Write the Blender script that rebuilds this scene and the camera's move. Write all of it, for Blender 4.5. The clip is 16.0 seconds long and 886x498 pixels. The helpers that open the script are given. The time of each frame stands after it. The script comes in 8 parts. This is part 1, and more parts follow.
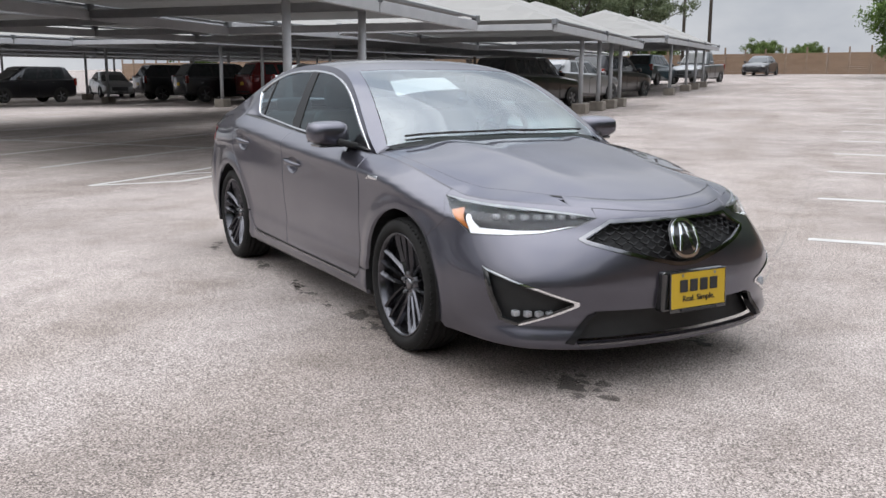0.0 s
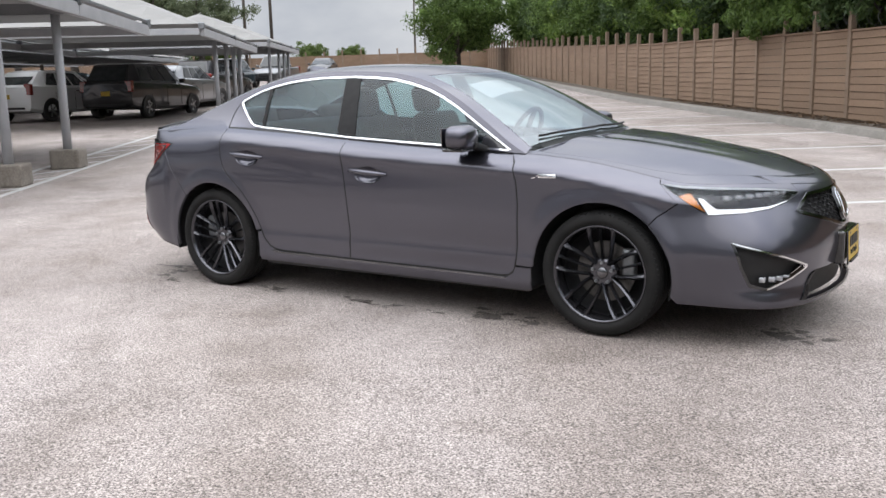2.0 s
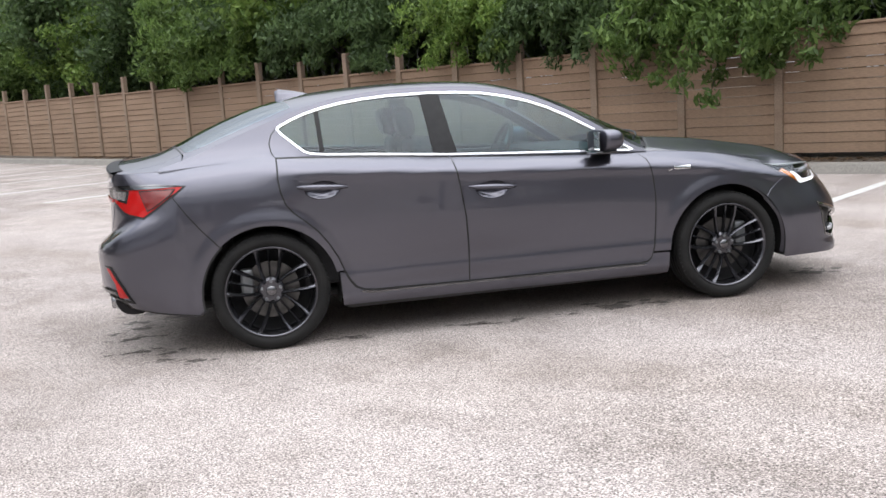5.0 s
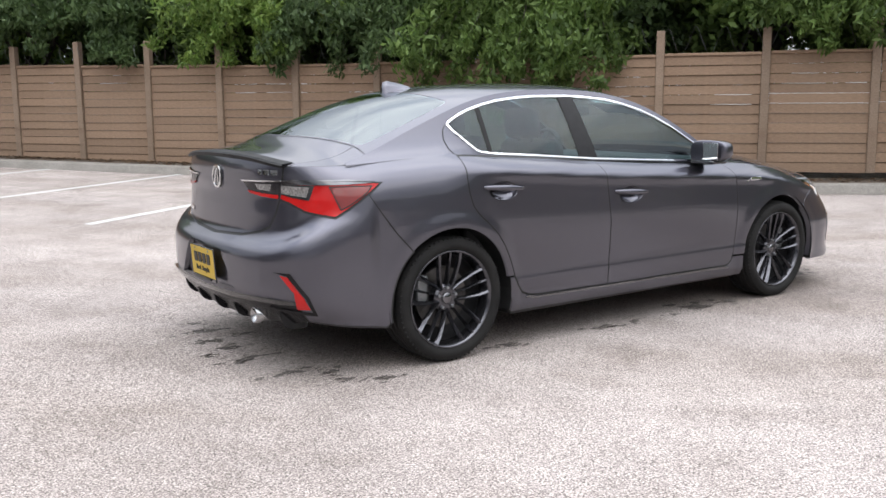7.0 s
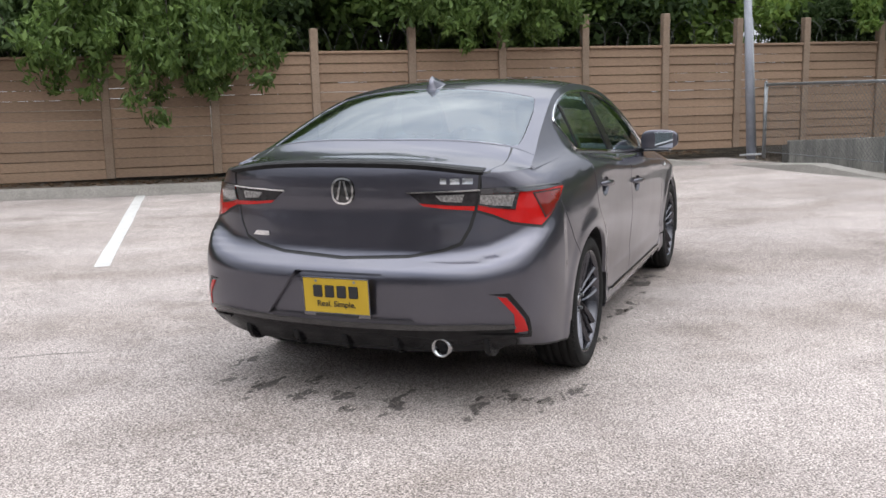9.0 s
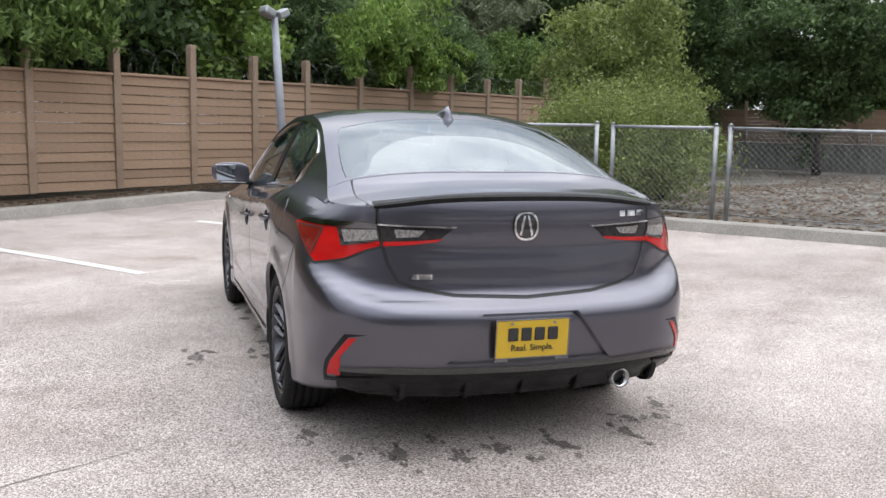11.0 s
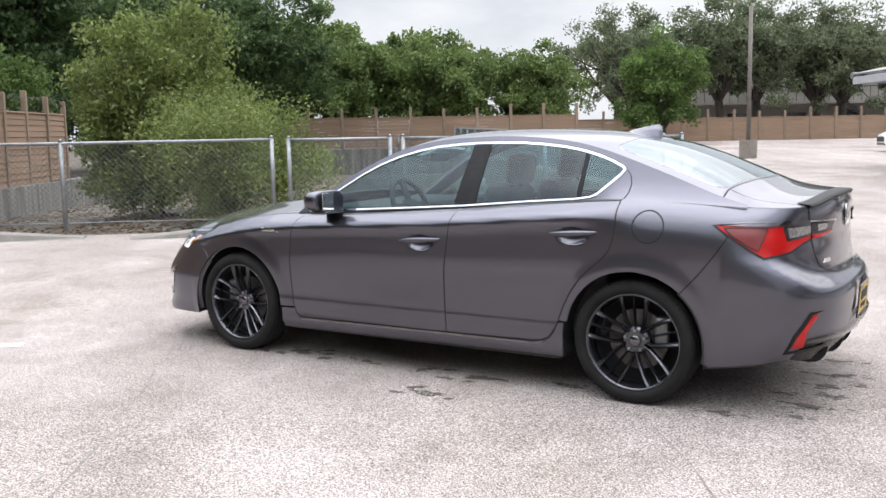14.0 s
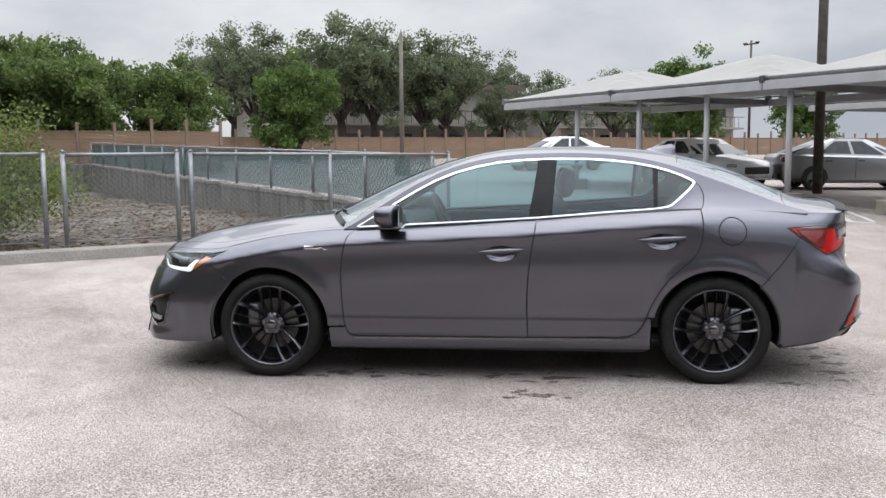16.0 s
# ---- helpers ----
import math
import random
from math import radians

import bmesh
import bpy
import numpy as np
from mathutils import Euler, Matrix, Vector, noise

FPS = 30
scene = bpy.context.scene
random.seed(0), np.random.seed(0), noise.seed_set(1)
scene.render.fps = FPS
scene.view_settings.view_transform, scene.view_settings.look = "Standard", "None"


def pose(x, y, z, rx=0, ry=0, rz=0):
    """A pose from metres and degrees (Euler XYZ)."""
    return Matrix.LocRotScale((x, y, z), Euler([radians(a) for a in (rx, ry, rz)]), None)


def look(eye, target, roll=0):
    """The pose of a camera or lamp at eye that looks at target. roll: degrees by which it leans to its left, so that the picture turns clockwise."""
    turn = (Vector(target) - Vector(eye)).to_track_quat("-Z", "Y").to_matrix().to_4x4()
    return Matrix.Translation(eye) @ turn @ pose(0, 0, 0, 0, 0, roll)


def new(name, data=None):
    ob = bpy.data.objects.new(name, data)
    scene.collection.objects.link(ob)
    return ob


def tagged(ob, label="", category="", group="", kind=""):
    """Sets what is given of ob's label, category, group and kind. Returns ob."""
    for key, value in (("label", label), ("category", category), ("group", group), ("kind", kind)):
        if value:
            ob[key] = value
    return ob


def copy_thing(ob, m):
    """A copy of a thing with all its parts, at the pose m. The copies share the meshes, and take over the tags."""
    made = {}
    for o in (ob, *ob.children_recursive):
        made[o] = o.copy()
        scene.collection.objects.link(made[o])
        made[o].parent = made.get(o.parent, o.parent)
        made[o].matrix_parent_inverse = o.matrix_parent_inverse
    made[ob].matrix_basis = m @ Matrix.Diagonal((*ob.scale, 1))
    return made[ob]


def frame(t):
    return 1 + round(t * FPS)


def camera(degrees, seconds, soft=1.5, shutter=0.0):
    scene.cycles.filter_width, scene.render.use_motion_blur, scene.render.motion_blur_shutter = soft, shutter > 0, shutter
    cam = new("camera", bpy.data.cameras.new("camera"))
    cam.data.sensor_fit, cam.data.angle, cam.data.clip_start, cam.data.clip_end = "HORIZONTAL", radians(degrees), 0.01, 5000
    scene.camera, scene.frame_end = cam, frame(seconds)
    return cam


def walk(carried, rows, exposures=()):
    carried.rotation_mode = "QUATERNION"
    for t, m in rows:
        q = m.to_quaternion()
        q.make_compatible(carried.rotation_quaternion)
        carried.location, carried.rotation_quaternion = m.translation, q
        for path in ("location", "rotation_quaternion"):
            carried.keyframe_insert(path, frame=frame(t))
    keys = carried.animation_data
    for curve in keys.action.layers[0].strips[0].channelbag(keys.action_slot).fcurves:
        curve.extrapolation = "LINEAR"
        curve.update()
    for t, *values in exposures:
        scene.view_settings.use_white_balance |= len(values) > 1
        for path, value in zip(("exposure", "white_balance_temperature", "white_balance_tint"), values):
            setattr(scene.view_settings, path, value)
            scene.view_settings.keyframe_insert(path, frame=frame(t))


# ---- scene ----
cam = camera(51.3, 16.0)
PATH = [
    (0, (5.155, -2.761, 1.277), (3.439, -1.8, 0.915), 0.3),
    (0.5, (4.774, -3.403, 1.303), (3.183, -2.229, 1.005), 0.3),
    (1, (4.303, -3.988, 1.328), (2.841, -2.658, 1.025), -1.4),
    (1.5, (3.781, -4.582, 1.287), (2.522, -3.058, 0.979), -1.3),
    (2, (3.128, -5.057, 1.302), (2.06, -3.402, 0.938), -1.5),
    (2.5, (2.38, -5.49, 1.262), (1.617, -3.672, 0.936), -1.3),
    (3, (1.588, -5.72, 1.244), (1.029, -3.825, 0.93), -0.6),
    (3.5, (0.87, -5.876, 1.266), (0.623, -3.913, 0.969), -0.2),
    (4, (0.121, -5.906, 1.256), (0.054, -3.933, 0.937), -1.2),
    (4.2, (-0.18, -5.925, 1.229), (-0.155, -3.951, 0.913), -2.1),
    (6.3, (-3.108, -5.166, 1.303), (-2.142, -3.439, 1.013), -2.0),
    (6.5, (-3.354, -5.007, 1.306), (-2.297, -3.336, 1.005), -1.4),
    (7, (-3.982, -4.503, 1.286), (-2.838, -2.892, 0.974), -0.3),
    (7.5, (-4.518, -3.902, 1.287), (-3.141, -2.502, 0.907), 1.6),
    (8, (-5.032, -3.188, 1.320), (-3.484, -1.976, 0.955), -1.0),
    (8.5, (-5.414, -2.515, 1.344), (-3.682, -1.581, 0.984), -1.6),
    (9, (-5.634, -1.836, 1.318), (-3.805, -1.099, 0.988), -1.3),
    (9.2, (-5.771, -1.509, 1.322), (-3.889, -0.915, 0.999), -1.3),
    (11.3, (-5.405, 1.908, 1.299), (-3.589, 1.117, 1.025), 0.6),
    (11.5, (-5.284, 2.208, 1.29), (-3.521, 1.31, 1.002), 0.1),
    (12, (-4.886, 2.881, 1.289), (-3.238, 1.784, 1.007), -0.1),
    (12.5, (-4.495, 3.548, 1.307), (-3.011, 2.238, 1.023), -0.1),
    (13, (-4.002, 4.143, 1.305), (-2.662, 2.683, 1.032), -0.9),
    (13.5, (-3.518, 4.719, 1.316), (-2.297, 3.159, 1.041), -0.9),
    (14, (-2.909, 5.22, 1.359), (-1.871, 3.527, 1.119), -1.0),
    (14.5, (-2.269, 5.718, 1.368), (-1.437, 3.915, 1.129), 0.3),
    (15, (-1.552, 6.057, 1.359), (-0.988, 4.154, 1.114), 1.2),
    (15.5, (-0.897, 6.265, 1.369), (-0.614, 4.298, 1.14), 0.2),
    (16, (-0.317, 6.287, 1.379), (-0.106, 4.31, 1.167), -0.4),
]
EXPOSURES = [(0, -0.22), (0.5, -0.26), (1.5, -0.18), (2.5, -0.05), (3.5, 0.05), (4.2, 0.04), (6.5, 0.12), (7.0, 0.08), (7.5, -0.03), (8.0, -0.07), (9.0, -0.06), (11.5, 0.13), (12.0, 0.16), (13.0, 0.28), (14.0, 0.28), (14.5, 0.23), (15.0, 0.13), (15.5, 0.08), (16.0, -0.05)]
walk(cam, [(t, look(eye, target, roll)) for t, eye, target, roll in PATH], EXPOSURES)


# ---- the sky, the sun ----
world = bpy.data.worlds.new("overcast_sky")
scene.world = world
world.use_nodes = True
wn, wl = world.node_tree.nodes, world.node_tree.links
wn.clear()
w_out = wn.new("ShaderNodeOutputWorld")
w_bg = wn.new("ShaderNodeBackground")
w_sky = wn.new("ShaderNodeTexSky")
w_sky.sky_type = "NISHITA"
w_sky.sun_disc = False
w_sky.sun_elevation = radians(67)
w_sky.sun_rotation = radians(188)
w_sky.dust_density = 6.0
w_co = wn.new("ShaderNodeTexCoord")
w_map = wn.new("ShaderNodeMapping")
w_map.inputs["Scale"].default_value = (1.0, 1.0, 2.2)
w_cloud = wn.new("ShaderNodeTexNoise")
w_cloud.inputs["Scale"].default_value = 2.6
w_cloud.inputs["Detail"].default_value = 6.0
w_cloud.inputs["Roughness"].default_value = 0.55
w_ramp = wn.new("ShaderNodeValToRGB")
w_ramp.color_ramp.elements[0].position, w_ramp.color_ramp.elements[0].color = 0.35, (17.5, 19.0, 22.0, 1)
w_ramp.color_ramp.elements[1].position, w_ramp.color_ramp.elements[1].color = 0.68, (33.0, 33.6, 34.6, 1)
w_mix = wn.new("ShaderNodeMix")
w_mix.data_type = "RGBA"
w_mix.inputs[0].default_value = 0.9
wl.new(w_co.outputs["Generated"], w_map.inputs["Vector"])
wl.new(w_map.outputs["Vector"], w_cloud.inputs["Vector"])
wl.new(w_cloud.outputs["Fac"], w_ramp.inputs["Fac"])
wl.new(w_sky.outputs["Color"], w_mix.inputs[6])
w_xyz = wn.new("ShaderNodeSeparateXYZ")
w_up = wn.new("ShaderNodeMapRange")
w_up.inputs["From Min"].default_value, w_up.inputs["From Max"].default_value = 0.30, 0.95
w_up.inputs["To Min"].default_value, w_up.inputs["To Max"].default_value = 0.23, 1.15
w_mul = wn.new("ShaderNodeMix")
w_mul.data_type, w_mul.blend_type = "RGBA", "MULTIPLY"
w_mul.inputs[0].default_value = 1.0
wl.new(w_co.outputs["Generated"], w_xyz.inputs["Vector"])
wl.new(w_xyz.outputs["Z"], w_up.inputs["Value"])
wl.new(w_ramp.outputs["Color"], w_mul.inputs[6])
wl.new(w_up.outputs["Result"], w_mul.inputs[7])
wl.new(w_mul.outputs[2], w_mix.inputs[7])
wl.new(w_mix.outputs[2], w_bg.inputs["Color"])
w_bg.inputs["Strength"].default_value = 0.12
wl.new(w_bg.outputs["Background"], w_out.inputs["Surface"])

sun = new("sun", bpy.data.lights.new("sun", "SUN"))
sun.data.energy, sun.data.angle, sun.data.color = 1.5, radians(100), (1.0, 0.96, 0.90)
sun.matrix_world = look((-1, -7, 17), (0, 0, 0))
scene.view_settings.exposure = 0.0


# ---- materials ----
def nodes_of(name):
    m = bpy.data.materials.new(name)
    m.use_nodes = True
    return m, m.node_tree.nodes, m.node_tree.links, m.node_tree.nodes["Principled BSDF"]


def surface(name, a, b, scale=8.0, rough=0.7, metal=0.0, bump=0.2, bump_scale=60.0, fine=None, wear=0.0, coat=0.0, per=0.0, dist=0.004, stretch=(1, 1, 1), spec=0.5):
    """Two colours mixed by a large noise, grain by a fine one, relief by a third."""
    m, n, l, p = nodes_of(name)
    co = n.new("ShaderNodeTexCoord")
    mp = n.new("ShaderNodeMapping")
    mp.inputs["Scale"].default_value = stretch
    l.new(co.outputs["Object"], mp.inputs["Vector"])
    big = n.new("ShaderNodeTexNoise")
    big.inputs["Scale"].default_value, big.inputs["Detail"].default_value = scale, 5
    l.new(mp.outputs["Vector"], big.inputs["Vector"])
    mix = n.new("ShaderNodeMix")
    mix.data_type = "RGBA"
    mix.inputs[6].default_value, mix.inputs[7].default_value = (*a, 1), (*b, 1)
    ramp = n.new("ShaderNodeValToRGB")
    ramp.color_ramp.elements[0].position, ramp.color_ramp.elements[1].position = 0.33, 0.67
    l.new(big.outputs["Fac"], ramp.inputs["Fac"])
    l.new(ramp.outputs["Color"], mix.inputs[0])
    last = mix.outputs[2]
    grain = n.new("ShaderNodeTexNoise")
    grain.inputs["Scale"].default_value, grain.inputs["Detail"].default_value = bump_scale, 3
    l.new(mp.outputs["Vector"], grain.inputs["Vector"])
    if wear:
        mul = n.new("ShaderNodeMix")
        mul.data_type, mul.blend_type = "RGBA", "MULTIPLY"
        mul.inputs[0].default_value = 1.0
        wr = n.new("ShaderNodeMapRange")
        wr.inputs["From Min"].default_value, wr.inputs["From Max"].default_value = 0.3, 0.7
        wr.inputs["To Min"].default_value, wr.inputs["To Max"].default_value = 1 - wear, 1 + wear * 0.5
        l.new(grain.outputs["Fac"], wr.inputs["Value"])
        l.new(last, mul.inputs[6])
        l.new(wr.outputs["Result"], mul.inputs[7])
        last = mul.outputs[2]
    if per:
        info = n.new("ShaderNodeObjectInfo")
        pr = n.new("ShaderNodeMapRange")
        pr.inputs["To Min"].default_value, pr.inputs["To Max"].default_value = 1 - per, 1 + per
        l.new(info.outputs["Random"], pr.inputs["Value"])
        mul2 = n.new("ShaderNodeMix")
        mul2.data_type, mul2.blend_type = "RGBA", "MULTIPLY"
        mul2.inputs[0].default_value = 1.0
        l.new(last, mul2.inputs[6])
        l.new(pr.outputs["Result"], mul2.inputs[7])
        last = mul2.outputs[2]
    l.new(last, p.inputs["Base Color"])
    p.inputs["Roughness"].default_value, p.inputs["Metallic"].default_value = rough, metal
    p.inputs["Specular IOR Level"].default_value = spec
    if coat:
        p.inputs["Coat Weight"].default_value, p.inputs["Coat Roughness"].default_value = coat, 0.03
    if bump:
        bp = n.new("ShaderNodeBump")
        bp.inputs["Strength"].default_value, bp.inputs["Distance"].default_value = bump, dist
        l.new(grain.outputs["Fac"], bp.inputs["Height"])
        l.new(bp.outputs["Normal"], p.inputs["Normal"])
    return m


def leaf_material(name, dark, light):
    m, n, l, p = nodes_of(name)
    geo = n.new("ShaderNodeNewGeometry")
    mix = n.new("ShaderNodeMix")
    mix.data_type = "RGBA"
    mix.inputs[6].default_value, mix.inputs[7].default_value = (*dark, 1), (*light, 1)
    l.new(geo.outputs["Random Per Island"], mix.inputs[0])
    co = n.new("ShaderNodeTexCoord")
    big = n.new("ShaderNodeTexNoise")
    big.inputs["Scale"].default_value = 0.9
    l.new(co.outputs["Object"], big.inputs["Vector"])
    mul = n.new("ShaderNodeMix")
    mul.data_type, mul.blend_type = "RGBA", "MULTIPLY"
    mul.inputs[0].default_value = 0.55
    l.new(mix.outputs[2], mul.inputs[6])
    r = n.new("ShaderNodeMapRange")
    r.inputs["From Min"].default_value, r.inputs["From Max"].default_value = 0.3, 0.7
    r.inputs["To Min"].default_value, r.inputs["To Max"].default_value = 0.55, 1.45
    l.new(big.outputs["Fac"], r.inputs["Value"])
    l.new(r.outputs["Result"], mul.inputs[7])
    l.new(mul.outputs[2], p.inputs["Base Color"])
    p.inputs["Roughness"].default_value = 0.55
    p.inputs["Specular IOR Level"].default_value = 0.3
    tr = n.new("ShaderNodeBsdfTranslucent")
    l.new(mul.outputs[2], tr.inputs["Color"])
    ms = n.new("ShaderNodeMixShader")
    ms.inputs[0].default_value = 0.42
    l.new(p.outputs["BSDF"], ms.inputs[1])
    l.new(tr.outputs["BSDF"], ms.inputs[2])
    l.new(ms.outputs["Shader"], n["Material Output"].inputs["Surface"])
    return m


def asphalt_material():
    """Pale, worn chipseal paving: small stones of two greys, broad washed patches, brownish wheel tracks, faint stains.
    """
    m, n, l, p = nodes_of("worn_asphalt")
    co = n.new("ShaderNodeTexCoord")

    def noise(scale, detail, rough=0.5, stretch=None):
        t = n.new("ShaderNodeTexNoise")
        t.inputs["Scale"].default_value, t.inputs["Detail"].default_value, t.inputs["Roughness"].default_value = scale, detail, rough
        if stretch:
            mp = n.new("ShaderNodeMapping")
            mp.inputs["Scale"].default_value = stretch
            l.new(co.outputs["Object"], mp.inputs["Vector"])
            l.new(mp.outputs["Vector"], t.inputs["Vector"])
        else:
            l.new(co.outputs["Object"], t.inputs["Vector"])
        return t

    def ramp(src, p0, c0, p1, c1):
        r = n.new("ShaderNodeValToRGB")
        r.color_ramp.elements[0].position, r.color_ramp.elements[0].color = p0, (*c0, 1)
        r.color_ramp.elements[1].position, r.color_ramp.elements[1].color = p1, (*c1, 1)
        l.new(src, r.inputs["Fac"])
        return r.outputs["Color"]

    patch, track, stain = noise(0.32, 6, 0.6), noise(0.55, 4, 0.55, (0.35, 1.6, 1.0)), noise(1.7, 7)
    grit, wash = noise(130.0, 3, 0.6), noise(2.6, 8, 0.68)
    stone = n.new("ShaderNodeTexVoronoi")
    stone.inputs["Scale"].default_value = 150.0
    pit = n.new("ShaderNodeTexVoronoi")
    pit.inputs["Scale"].default_value = 58.0
    for t in (stone, pit):
        l.new(co.outputs["Object"], t.inputs["Vector"])
    base = ramp(patch.outputs["Fac"], 0.36, (0.272, 0.240, 0.229), 0.62, (0.362, 0.324, 0.311))
    tones = [ramp(track.outputs["Fac"], 0.34, (0.86, 0.84, 0.815), 0.60, (1.03, 1.03, 1.03)),
             ramp(stain.outputs["Fac"], 0.28, (0.78, 0.765, 0.75), 0.5, (1.0, 1.0, 1.0)),
             ramp(wash.outputs["Fac"], 0.36, (0.90, 0.895, 0.89), 0.62, (1.06, 1.06, 1.06)),
             ramp(grit.outputs["Fac"], 0.37, (0.34, 0.33, 0.32), 0.55, (1.19, 1.185, 1.17))]
    r4 = n.new("ShaderNodeMapRange")
    r4.inputs["To Min"].default_value, r4.inputs["To Max"].default_value = 0.42, 1.58
    l.new(stone.outputs["Color"], r4.inputs["Value"])
    r5 = n.new("ShaderNodeMapRange")
    r5.inputs["From Min"].default_value, r5.inputs["From Max"].default_value = 0.10, 0.34
    r5.inputs["To Min"].default_value, r5.inputs["To Max"].default_value = 0.50, 1.08
    l.new(pit.outputs["Distance"], r5.inputs["Value"])
    last = base
    for src in tones + [r4.outputs["Result"], r5.outputs["Result"]]:
        mul = n.new("ShaderNodeMix")
        mul.data_type, mul.blend_type = "RGBA", "MULTIPLY"
        mul.inputs[0].default_value = 1.0
        l.new(last, mul.inputs[6])
        l.new(src, mul.inputs[7])
        last = mul.outputs[2]
    l.new(last, p.inputs["Base Color"])
    p.inputs["Roughness"].default_value = 0.88
    p.inputs["Specular IOR Level"].default_value = 0.25
    b1 = n.new("ShaderNodeBump")
    b1.inputs["Strength"].default_value, b1.inputs["Distance"].default_value = 0.5, 0.004
    l.new(stone.outputs["Distance"], b1.inputs["Height"])
    b2 = n.new("ShaderNodeBump")
    b2.inputs["Strength"].default_value, b2.inputs["Distance"].default_value = 0.30, 0.006
    l.new(grit.outputs["Fac"], b2.inputs["Height"])
    l.new(b1.outputs["Normal"], b2.inputs["Normal"])
    l.new(b2.outputs["Normal"], p.inputs["Normal"])
    return m


def paint_material(name, base, flake=0.25, rough=0.32, metal=0.75, coat_ior=1.5):
    """Car paint: a metallic base under a clear coat, fine flakes in the normal."""
    m, n, l, p = nodes_of(name)
    co = n.new("ShaderNodeTexCoord")
    fl = n.new("ShaderNodeTexNoise")
    fl.inputs["Scale"].default_value, fl.inputs["Detail"].default_value = 900.0, 2
    l.new(co.outputs["Object"], fl.inputs["Vector"])
    dust = n.new("ShaderNodeTexNoise")
    dust.inputs["Scale"].default_value, dust.inputs["Detail"].default_value = 4.0, 5
    l.new(co.outputs["Object"], dust.inputs["Vector"])
    mr = n.new("ShaderNodeMapRange")
    mr.inputs["To Min"].default_value, mr.inputs["To Max"].default_value = rough - 0.05, rough + 0.06
    l.new(dust.outputs["Fac"], mr.inputs["Value"])
    l.new(mr.outputs["Result"], p.inputs["Roughness"])
    cr = n.new("ShaderNodeMapRange")
    cr.inputs["From Min"].default_value, cr.inputs["From Max"].default_value = 0.25, 0.75
    cr.inputs["To Min"].default_value, cr.inputs["To Max"].default_value = 1 - flake, 1 + flake
    l.new(fl.outputs["Fac"], cr.inputs["Value"])
    mul = n.new("ShaderNodeMix")
    mul.data_type, mul.blend_type = "RGBA", "MULTIPLY"
    mul.inputs[0].default_value = 1.0
    mul.inputs[6].default_value = (*base, 1)
    l.new(cr.outputs["Result"], mul.inputs[7])
    l.new(mul.outputs[2], p.inputs["Base Color"])
    p.inputs["Metallic"].default_value = metal
    p.inputs["Coat IOR"].default_value = coat_ior
    p.inputs["Specular Tint"].default_value = (0.70, 0.70, 0.74, 1)
    p.inputs["Coat Weight"].default_value, p.inputs["Coat Roughness"].default_value = 1.0, 0.02
    return m


def plain(name, colour, rough=0.5, metal=0.0, coat=0.0, alpha=None):
    return surface(name, colour, [c * 0.88 for c in colour], 14.0, rough, metal, 0.05, 180.0, coat=coat)


def glass_material(name, tint, rough=0.0, see=0.8, ior=1.62):
    """A thin tinted pane: it lets light straight through and mirrors by Fresnel."""
    m, n, l, p = nodes_of(name)
    tr = n.new("ShaderNodeBsdfTransparent")
    tr.inputs["Color"].default_value = (*[c * see for c in tint], 1)
    gl = n.new("ShaderNodeBsdfGlossy")
    gl.inputs["Roughness"].default_value = rough
    gl.inputs["Color"].default_value = (0.90, 0.96, 1, 1)
    lw = n.new("ShaderNodeLayerWeight")
    lw.inputs["Blend"].default_value = 0.5
    pw = n.new("ShaderNodeMath")
    pw.operation = "POWER"
    pw.inputs[1].default_value = 5.0
    l.new(lw.outputs["Facing"], pw.inputs[0])
    fr = n.new("ShaderNodeMapRange")
    fr.inputs["To Min"].default_value, fr.inputs["To Max"].default_value = ((ior - 1) / (ior + 1)) ** 2, 1.0
    l.new(pw.outputs["Value"], fr.inputs["Value"])
    ms = n.new("ShaderNodeMixShader")
    l.new(fr.outputs["Result"], ms.inputs[0])
    l.new(tr.outputs["BSDF"], ms.inputs[1])
    l.new(gl.outputs["BSDF"], ms.inputs[2])
    l.new(ms.outputs["Shader"], n["Material Output"].inputs["Surface"])
    return m


def glow_material(name, colour, strength):
    m, n, l, p = nodes_of(name)
    p.inputs["Base Color"].default_value = (*colour, 1)
    p.inputs["Emission Color"].default_value = (*colour, 1)
    p.inputs["Emission Strength"].default_value = strength
    return m


ASPHALT = asphalt_material()
LINE_PAINT = surface("worn_white_line_paint", (0.5208, 0.5152, 0.504), (0.4368, 0.4312, 0.4144), 6, 0.8, 0, 0.4, 70, wear=0.25)


